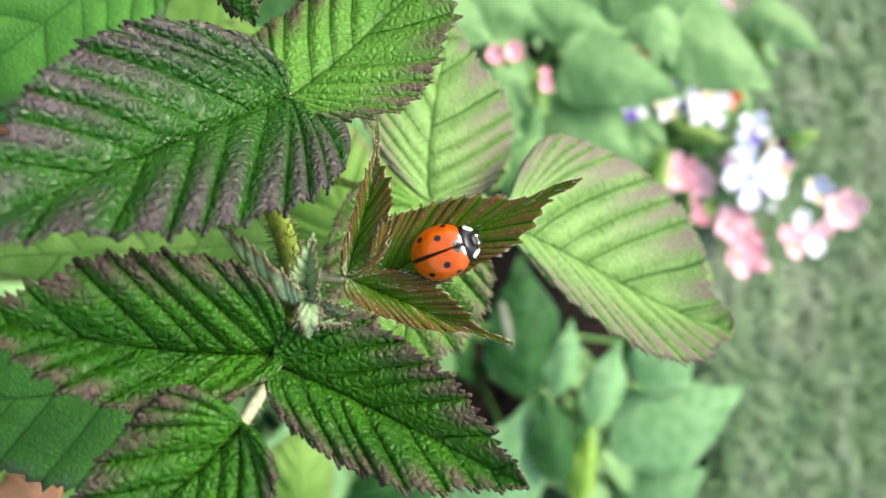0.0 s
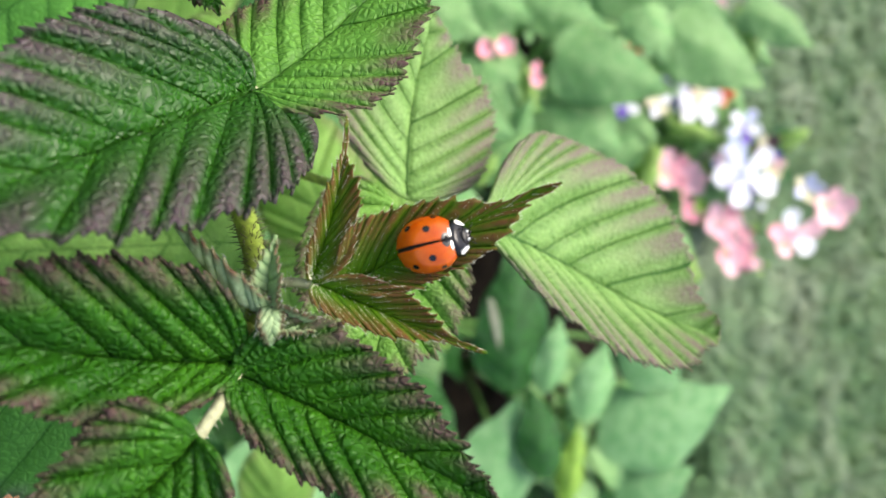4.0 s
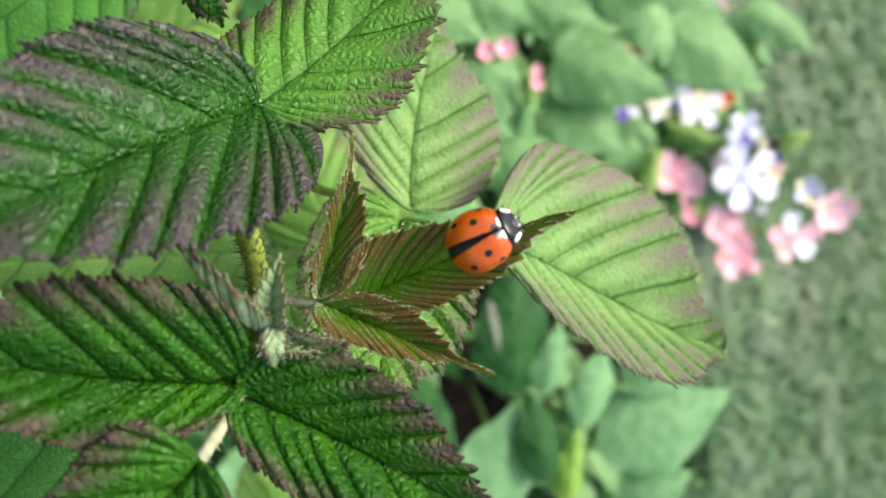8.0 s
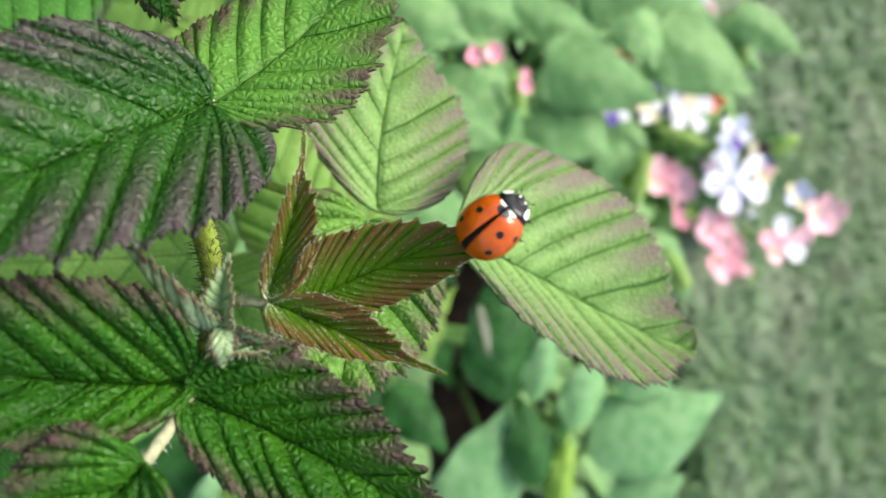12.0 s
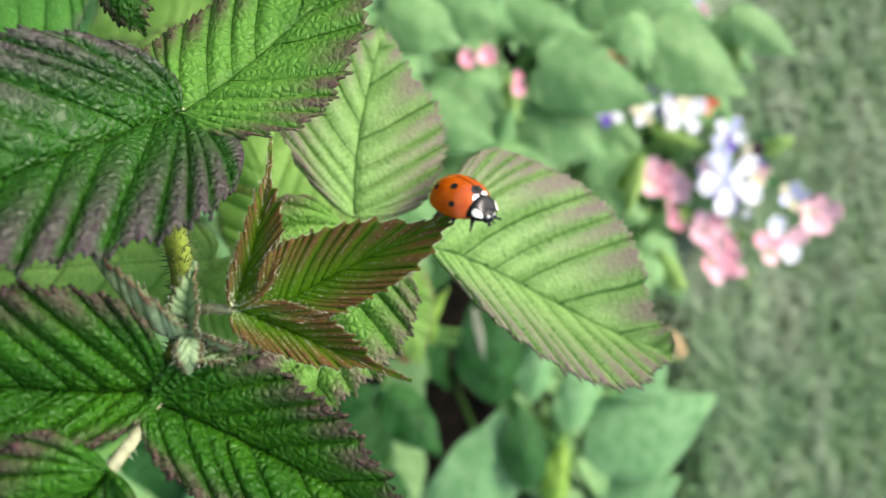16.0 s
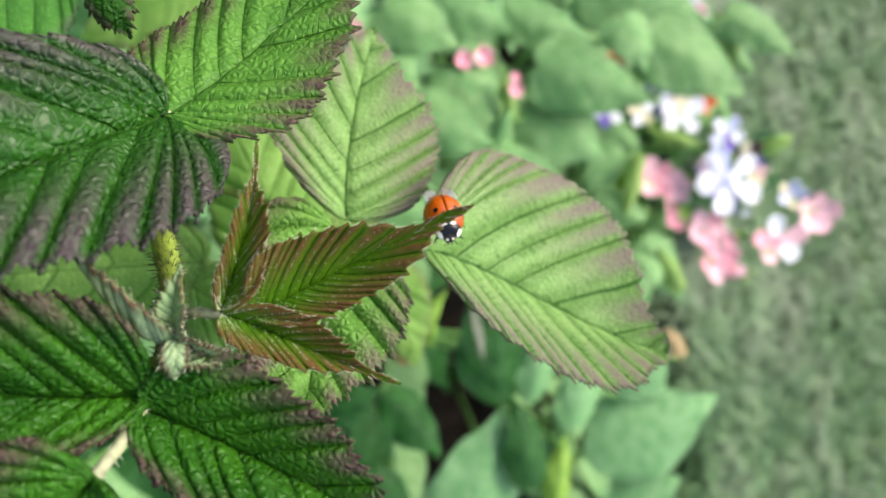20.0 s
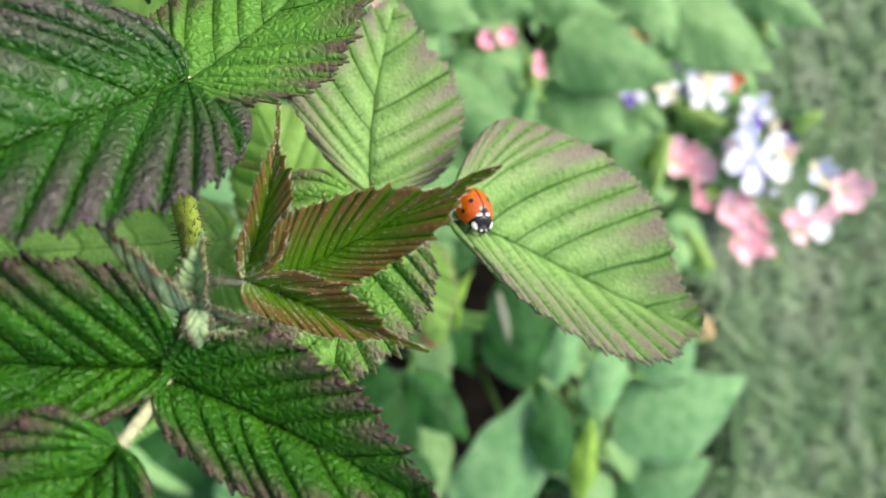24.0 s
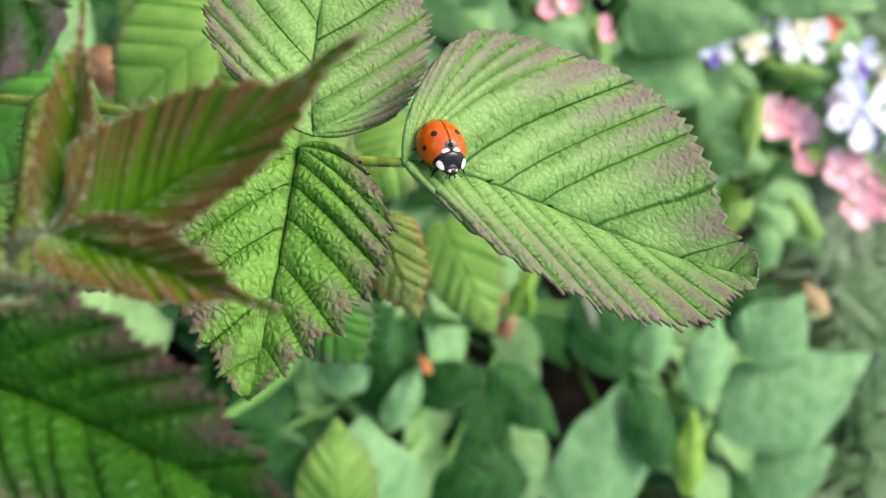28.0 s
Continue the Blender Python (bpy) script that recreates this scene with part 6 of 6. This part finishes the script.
def wing_surface():
    m = Nodes("ladybird_clear_wing")
    where = m.add("ShaderNodeTexCoord", 3)
    crumple = m.noise(700.0, 3.0, where)
    m.set(base_color=m.mix(m.ramp(crumple, 0.35, 0.65), rgb(0.20, 0.20, 0.19), rgb(0.42, 0.42, 0.41)), roughness=0.22, alpha=0.42)
    m.put(m.shader.inputs["Normal"], m.bump(crumple, 0.0002))
    return m.material


WING = wing_surface()
LONG, WIDE, HIGH = 2.85, 2.50, 2.35
MIDDLE = (-0.75, 0.0, 0.85)


def dome(x, a, grow=1.0):
    """A place on the wing cases, in millimetres: x from tail (-1) to front (1), a: radians from the seam, + to the left."""
    r = math.sqrt(max(0.0, 1 - abs(x) ** (2.7 if x > 0 else 2.1)))
    return (MIDDLE[0] + LONG * x * grow, MIDDLE[1] + WIDE * grow * r * math.sin(a), MIDDLE[2] + HIGH * grow * r * math.cos(a))


def shell_patch(x0, a0, rx, ry, clip=None, grow=1.006):
    """A round mark on the dome, slightly proud of it."""
    verts, faces = [dome(x0, a0, grow)], []
    n = 18
    for ring in (0.55, 1.0):
        for i in range(n):
            t = 2 * math.pi * i / n
            x, a = x0 + rx * ring * math.cos(t), a0 + ry * ring * math.sin(t)
            if clip is not None:
                a = max(a, clip) if clip >= 0 else min(a, clip)
            verts.append(dome(min(x, 0.985), a, grow))
    for i in range(n):
        j = (i + 1) % n
        faces += [(0, 1 + i, 1 + j), (1 + i, 1 + n + i, 1 + n + j, 1 + j)]
    return np.array(verts) * MM, faces


def ball(centre, radii, n=14, k=20, squash=None):
    verts, faces = [], []
    for i in range(n + 1):
        a = math.pi * i / n
        for j in range(k):
            b = 2 * math.pi * j / k
            p = [math.cos(a), math.sin(a) * math.cos(b), math.sin(a) * math.sin(b)]
            if squash:
                p = squash(*p)
            verts.append([c + r * q for c, r, q in zip(centre, radii, p)])
    return np.array(verts) * MM, grid_faces(n + 1, k, True)


def shield(t, a, grow=1.0):
    """A place on the shield behind the head: t from its rear edge (0) to its front edge (1), a: radians from the middle."""
    rear = dome(0.80, a, 1.02)
    s = math.sin(a)
    front = (2.50 + 0.36 * s * s, 0.98 * s, 1.0 + 0.55 * math.cos(a))
    f = t ** 1.15
    swell = math.sin(math.pi * t) * (0.14 + 0.14 * math.cos(a))
    side = math.sin(math.pi * t) * 0.20 * s
    p = [r + (q - r) * f for r, q in zip(rear, front)]
    lift = (grow - 1) * 2.0
    return p[0] + lift * t - 0.16 * math.cos(a) * (1 - t), p[1] + side + lift * s, p[2] + swell + lift


def shield_patch(t0, t1, a0, a1):
    """A mark on the shield, slightly proud of it, with round corners."""
    n = 8
    verts = []
    for i in range(n):
        for j in range(n):
            u, v = 2 * i / (n - 1) - 1, 2 * j / (n - 1) - 1
            u, v = u * math.sqrt(1 - 0.42 * v * v), v * math.sqrt(1 - 0.42 * u * u)
            verts.append(shield((t0 + t1) / 2 + (t1 - t0) / 2 * u, (a0 + a1) / 2 + (a1 - a0) / 2 * v, 1.015))
    return np.array(verts) * MM, grid_faces(n, n)


def make_ladybird():
    bug = thing("ladybird", (0, 0, 0), "orange-red ladybird with seven black spots on a raspberry leaf", "ladybird")
    bug.scale = (0.88, 0.88, 0.88)
    belly = ball((-0.75, 0, 0.95), (2.75, 2.25, 1.05), 18, 24, lambda x, y, z: (x, y, z * (0.75 if z < 0 else 1.0)))
    abdomen = part("abdomen", belly, BELLY, bug, "black ringed belly")
    for i in range(5):
        x = -2.6 + 0.75 * i
        r = math.sqrt(max(0.05, 1 - ((x + 0.75) / 2.75) ** 2))
        arc = [(x, 2.18 * r * math.sin(a), 0.95 - 0.80 * r * math.cos(a)) for a in np.linspace(-1.25, 1.25, 9)]
        part("belly_ring", tube(arc, [0.06, 0.11, 0.06], 14, 6), BLACK, abdomen)
    # pronotum: a black shield with white corners
    rows, cols = 14, 24
    arch = [shield(i / (rows - 1), -1.5 + 3.0 * j / (cols - 1)) for i in range(rows) for j in range(cols)]
    neck = part("pronotum", (np.array(arch) * MM, [f[::-1] for f in grid_faces(rows, cols)]), BLACK, bug, "glossy black shield with white corners", thick=0.00006)
    part("thorax", ball((1.75, 0, 1.05), (1.15, 1.35, 0.72), 12, 18), BELLY, bug, "black underside of the shield")
    for side in (1, -1):
        part("white_corner", shield_patch(0.42, 0.97, 0.86 * side, 1.40 * side), IVORY, neck, "white corner mark")
    head = part("head", ball((2.62, 0, 0.90), (0.52, 0.70, 0.50), 12, 18), BLACK, bug, "small black head with two white dots")
    for side in (1, -1):
        part("eye", ball((2.74, 0.57 * side, 1.0), (0.22, 0.18, 0.24), 8, 12), BLACK, head)
        part("white_dot", ball((2.88, 0.34 * side, 1.18), (0.15, 0.15, 0.13), 8, 12), IVORY, head)
        feeler = [(2.95, 0.42 * side, 0.85), (3.25, 0.70 * side, 0.85), (3.45, 0.88 * side, 0.72)]
        part("antenna", tube(feeler, [0.045, 0.04, 0.085], 10, 6), BELLY, head)
        part("palp", tube([(3.0, 0.22 * side, 0.62), (3.22, 0.32 * side, 0.45)], [0.07, 0.11], 6, 6), BELLY, head)
        for x, reach, bend in ((1.7, 0.70, 0.5), (0.55, 0.97, 0.1), (-0.45, 1.0, -0.7)):
            leg = [(x + bend * f, y * reach * side, z) for f, y, z in ((0, 1.0, 0.5), (0.5, 1.7, 0.70), (0.9, 2.2, 0.36), (1.1, 2.42, 0.05), (1.3, 2.6, 0.0))]
            ob = part("leg", tube(leg, [0.20, 0.22, 0.13, 0.09, 0.06], 18, 8), BELLY, bug, "jointed black leg")
            part("claw", tube([leg[-1], (leg[-1][0] + 0.18, leg[-1][1] + 0.12 * side, -0.08)], [0.05, 0.02], 5, 5), BELLY, ob)
    cases, wings = [], []
    for side in (1, -1):
        hinge = Vector((1.35, 0.55 * side, 2.35)) * MM
        rows, cols = 30, 20
        verts = [dome(-1 + 1.89 * i / (rows - 1), (0.022 + 1.62 * j / (cols - 1)) * side) for i in range(rows) for j in range(cols)]
        case = part("wing_case", (np.array(verts) * MM, [f[::-side] for f in grid_faces(rows, cols)]), SHELL, bug, "domed orange-red wing case", at=hinge, thick=0.00007)
        for x0, a0, rx, ry in ((0.08, 0.52, 0.115, 0.135), (0.34, 1.14, 0.10, 0.12), (-0.50, 0.82, 0.10, 0.145)):
            part("spot", shell_patch(x0, a0 * side, rx, ry), SPOT, case, "round black spot", at=hinge)
        part("front_spot", shell_patch(0.63, 0.0, 0.16, 0.30, 0.022 * side), SPOT, case, "half of the black front spot", at=hinge)
        part("white_patch", shell_patch(0.755, 0.33 * side, 0.055, 0.22, 0.03 * side, 1.010), IVORY, case, "white patch beside the shield", at=hinge)
        cases.append((case, hinge, side))
        # clear hind wing, folded once under the case
        root = Vector((1.0, 0.6 * side, 1.62)) * MM
        n, k = 10, 8
        inner, outer = [], []
        for i in range(n):
            t = i / (n - 1)
            for j in range(k):
                q = j / (k - 1)
                inner.append((1.0 - 3.8 * t, side * (0.35 + (0.25 + 1.2 * t ** 0.7) * q), 1.62 + 0.05 * math.sin(6 * q)))
                w = 1.75 * min(1.0, 0.78 + t * 0.8) * math.sqrt(max(0.0, 1 - t ** 2.4))
                outer.append((-2.8 - 4.7 * t, side * (0.35 + w * q + 0.2 * t), 1.62 + 0.05 * math.sin(6 * q)))
        wing = part("hind_wing", (np.array(inner) * MM, grid_faces(n, k)), WING, bug, "clear veined hind wing", at=root, thick=0.00002)
        fold = Vector((-2.8, 0.7 * side, 1.62)) * MM
        tip = part("wing_tip", (np.array(outer) * MM, grid_faces(n, k)), WING, wing, "clear folded wing tip", at=fold, thick=0.00002)
        part("wing_vein", tube([(1.0, 0.38 * side, 1.64), (-0.5, 0.40 * side, 1.66), (-2.8, 0.38 * side, 1.64)], [0.09, 0.07, 0.05], 10, 6), BELLY, wing, at=root)
        for k, (y0, y1) in enumerate(((0.45, 0.7), (0.5, 1.2))):
            part("wing_vein", tube([(0.8, y0 * side, 1.66), (-1.2, (y0 + y1) / 2 * side, 1.68), (-2.8, y1 * side, 1.66)], [0.045, 0.035, 0.03], 8, 5), BROWN, wing, at=root)
            part("wing_vein", tube([(-2.8, y1 * side, 1.66), (-4.6, (y1 + 0.25 - 0.1 * k) * side, 1.68), (-6.2, (y1 + 0.1) * side, 1.66)], [0.035, 0.03, 0.02], 8, 5), BROWN, tip, at=fold)
        wings.append((wing, root, tip, fold - root, side))
    return bug, cases, wings


LADYBIRD, CASES, WINGS = make_ladybird()

# seconds, place in millimetres, turn in degrees
CRAWL = [
    (0.00, 0.06, 41.67, 371.09, -17.6, -39.7, 116.4),
    (0.50, -0.17, 42.05, 371.41, -20.1, -38.8, 120.2),
    (1.00, -0.27, 42.05, 371.42, -28.1, -38.3, 130.2),
    (1.50, -0.34, 42.14, 371.49, -30.1, -36.8, 133.5),
    (2.00, -0.62, 42.09, 371.45, -38.6, -27.2, 149.7),
    (2.50, -1.19, 42.25, 371.58, -36.5, -30.1, 145.8),
    (3.00, -0.77, 42.56, 371.84, -27.8, -38.1, 130.1),
    (3.50, -0.82, 42.63, 371.9, -16.9, -40.4, 114.6),
    (5.50, -0.68, 43.04, 372.25, -13.3, -42.3, 104.7),
    (6.00, -0.85, 43.31, 372.47, -13.7, -38.9, 109.1),
    (6.50, -1.91, 43.76, 373.5, -17.3, -37.5, 116.5),
    (7.00, -2.27, 43.68, 374.09, -24.2, -37.4, 125.8),
    (8.00, -2.77, 44.2, 375.18, -27.1, -39.4, 126),
    (9.00, -3.02, 44.78, 375.66, -28.4, -38.6, 128.1),
    (10.00, -3.59, 45.4, 376.19, -25.8, -40.7, 123.8),
    (11.00, -4.09, 46.41, 377.03, -24, -41.5, 121.3),
    (12.00, -3.75, 47.61, 378.06, -39.4, -33.3, 138.8),
    (12.50, -4.18, 47.51, 377.98, -39.5, -33.4, 138.9),
    (13.20, -4.52, 47.34, 379.46, -100.6, -28.5, 148.3),
    (13.80, -4.45, 47.82, 379.38, -130.2, -23.3, 149.1),
    (14.50, -5.0, 49.9, 377.4, -177.2, -21.3, 150),
    (14.70, -5.95, 48.61, 378.02, -137.6, -30.8, 120.4),
    (15.00, -5.57, 47.71, 378.07, -112.8, -38.6, 110.8),
    (15.50, -5.6, 48.32, 377.52, -38.1, -66.7, 62.2),
    (16.00, -5.06, 48.47, 377.53, -4.9, -62.1, 23.3),
    (16.50, -5.18, 47.7, 378.44, -119.2, -40.5, 98.3),
    (17.00, -5.19, 47.75, 378.39, -136.3, -53.7, 127.6),
    (17.40, -5.38, 47.62, 378.27, -134, -54.9, 123.3),
    (17.70, -5.11, 47.92, 378.53, -133.5, -54.7, 122.7),
    (17.90, -5.09, 48.43, 378.88, -133, -60.7, 123.7),
    (18.00, -5.21, 48.32, 378.76, -141.7, -68.2, 132.1),
    (18.10, -5.7, 48.01, 378.51, -131.1, -66.6, 118.9),
    (18.20, -7.88, 48.59, 378.8, 177.8, -37.7, 118.2),
    (18.30, -8.93, 62.85, 367.8, -62.2, -51.2, 75.1),
    (18.40, -8.95, 65.45, 363.01, 46.7, -12.8, -73.4),
    (18.50, -7.27, 63.41, 358.51, 42.6, 7.7, -83.9),
    (18.60, -7.33, 64.4, 357.87, 38.1, 8.5, -74.5),
    (18.80, -7.23, 64.32, 357.7, 40.6, 1.2, -54.3),
    (19.00, -6.99, 64.21, 357.57, 34.5, -6.4, -41),
    (19.40, -6.13, 64.64, 357.92, 43.6, -19.5, -24.3),
    (20.00, -5.23, 65.32, 357.2, 34.1, -30.6, -9.8),
    (20.50, -3.89, 65.46, 356.7, 30.8, -30.1, -12.1),
    (21.00, -3.14, 65.99, 357.15, 23.2, -32.1, -3),
    (22.00, -2.63, 66.92, 355.52, 11.2, -35.6, -4.3),
    (25.00, -2.83, 66.92, 355.52, 11.2, -35.6, -4.3),
    (28.00, -2.53, 67.34, 355.87, 11.2, -35.6, -4.3),
]


def axes(along, face):
    x = Vector(along).normalized()
    z = Vector(face)
    z = (z - x * z.dot(x)).normalized()
    y = z.cross(x)
    return Matrix((x, y, z)).transposed()


def spread_turn(aim, face, rest, along=(-1, 0, 0)):
    """The turn that swings a wing from lying back, its face to rest, to where it points when spread."""
    return (axes(aim, face) @ axes(along, rest).transposed()).to_quaternion()


def partly(turn, k, yaw=0.0):
    """A share of a turn, and for small shares a slight parting of the pair."""
    if k < 0.12:
        return Matrix.Rotation(radians(yaw * k / 0.06), 4, "Z")
    return Quaternion().slerp(turn, min(k, 1.0)).to_matrix().to_4x4()


def motions():
    walk(LADYBIRD, [(t, pose(x * MM, y * MM, z * MM, rx, ry, rz)) for t, x, y, z, rx, ry, rz in CRAWL])
    # how far the wing cases are open (1: spread for flight)
    spread = [(0.0, 0.02), (5.0, 0.02), (6.5, 0.05), (9.0, 0.06), (12.5, 0.03), (15.0, 0.0), (17.75, 0.0), (17.88, 0.25), (17.94, 0.6), (18.0, 1.0), (18.2, 1.05), (18.4, 0.95), (18.5, 0.75), (18.6, 0.38), (18.75, 0.22), (18.9, 0.06), (19.0, 0.015), (19.2, 0.01), (28.0, 0.0)]
    # where each wing case points when it is spread, and which way its outside faces
    for case, hinge, side in CASES:
        aim, face = ((0.25, 0.81, -0.53), (0.82, -0.23, 0.36)) if side == 1 else ((-0.36, -0.63, 0.71), (0.74, 0.06, 0.39))
        turn = spread_turn(aim, face, (-0.35, 0.5 * side, 0.8), (-0.9, 0.25 * side, -0.4))
        walk(case, [(t, Matrix.Translation(hinge) @ partly(turn, k, -6 * side)) for t, k in spread])
    # seconds, how far the wings are raised, how far unfolded, how far they still lie out behind (mm)
    unfold = [(0.0, 0.0, 0.0, 0.0), (17.75, 0.0, 0.0, 0.0), (17.85, 0.2, 0.35, 0.0), (17.92, 0.5, 0.7, 0.0), (18.0, 0.9, 1.0, 0.0), (18.1, 0.3, 1.0, 0.0), (18.2, 0.9, 1.0, 0.0), (18.3, 0.3, 1.0, 0.0), (18.4, 0.8, 1.0, 0.0), (18.5, 0.55, 1.0, 0.0), (18.6, 0.28, 0.9, 0.5), (18.75, 0.14, 0.45, 1.2), (18.9, 0.05, 0.1, 1.8), (19.05, 0.0, 0.0, 1.8), (20.0, 0.0, 0.0, 1.5), (20.8, 0.0, 0.0, 0.0), (28.0, 0.0, 0.0, 0.0)]
    # the young leaflet sinks a little under the ladybird
    bend = [(0.0, 0.0), (5.5, 0.3), (7.0, 0.6), (8.0, 1.0), (12.5, 1.0), (13.3, 0.4), (14.5, -0.35), (15.0, -0.4), (16.0, -0.3), (17.0, -0.45), (17.9, -0.3), (18.15, -0.15), (18.4, 0.0), (28.0, 0.0)]
    for leaf, at in BENT:
        walk(leaf, [(t, Matrix.Translation(at) @ Matrix.Rotation(radians(SINK * k), 4, SINK_AXIS)) for t, k in bend])
    for wing, root, tip, fold, side in WINGS:
        aim, face = ((-0.57, -0.69, 0.45), (0.53, -0.81, -0.26)) if side == -1 else ((-0.57, 0.42, 0.72), (0.66, 0.01, 0.46))
        turn = spread_turn(aim, face, (0, 0, 1))
        walk(wing, [(t, Matrix.Translation(root + Vector((-back * MM, 0, 0))) @ partly(turn, k)) for t, k, _, back in unfold])
        walk(tip, [(t, pose(*fold, 0, 174 * (1 - f), 0)) for t, _, f, _ in unfold])


motions()
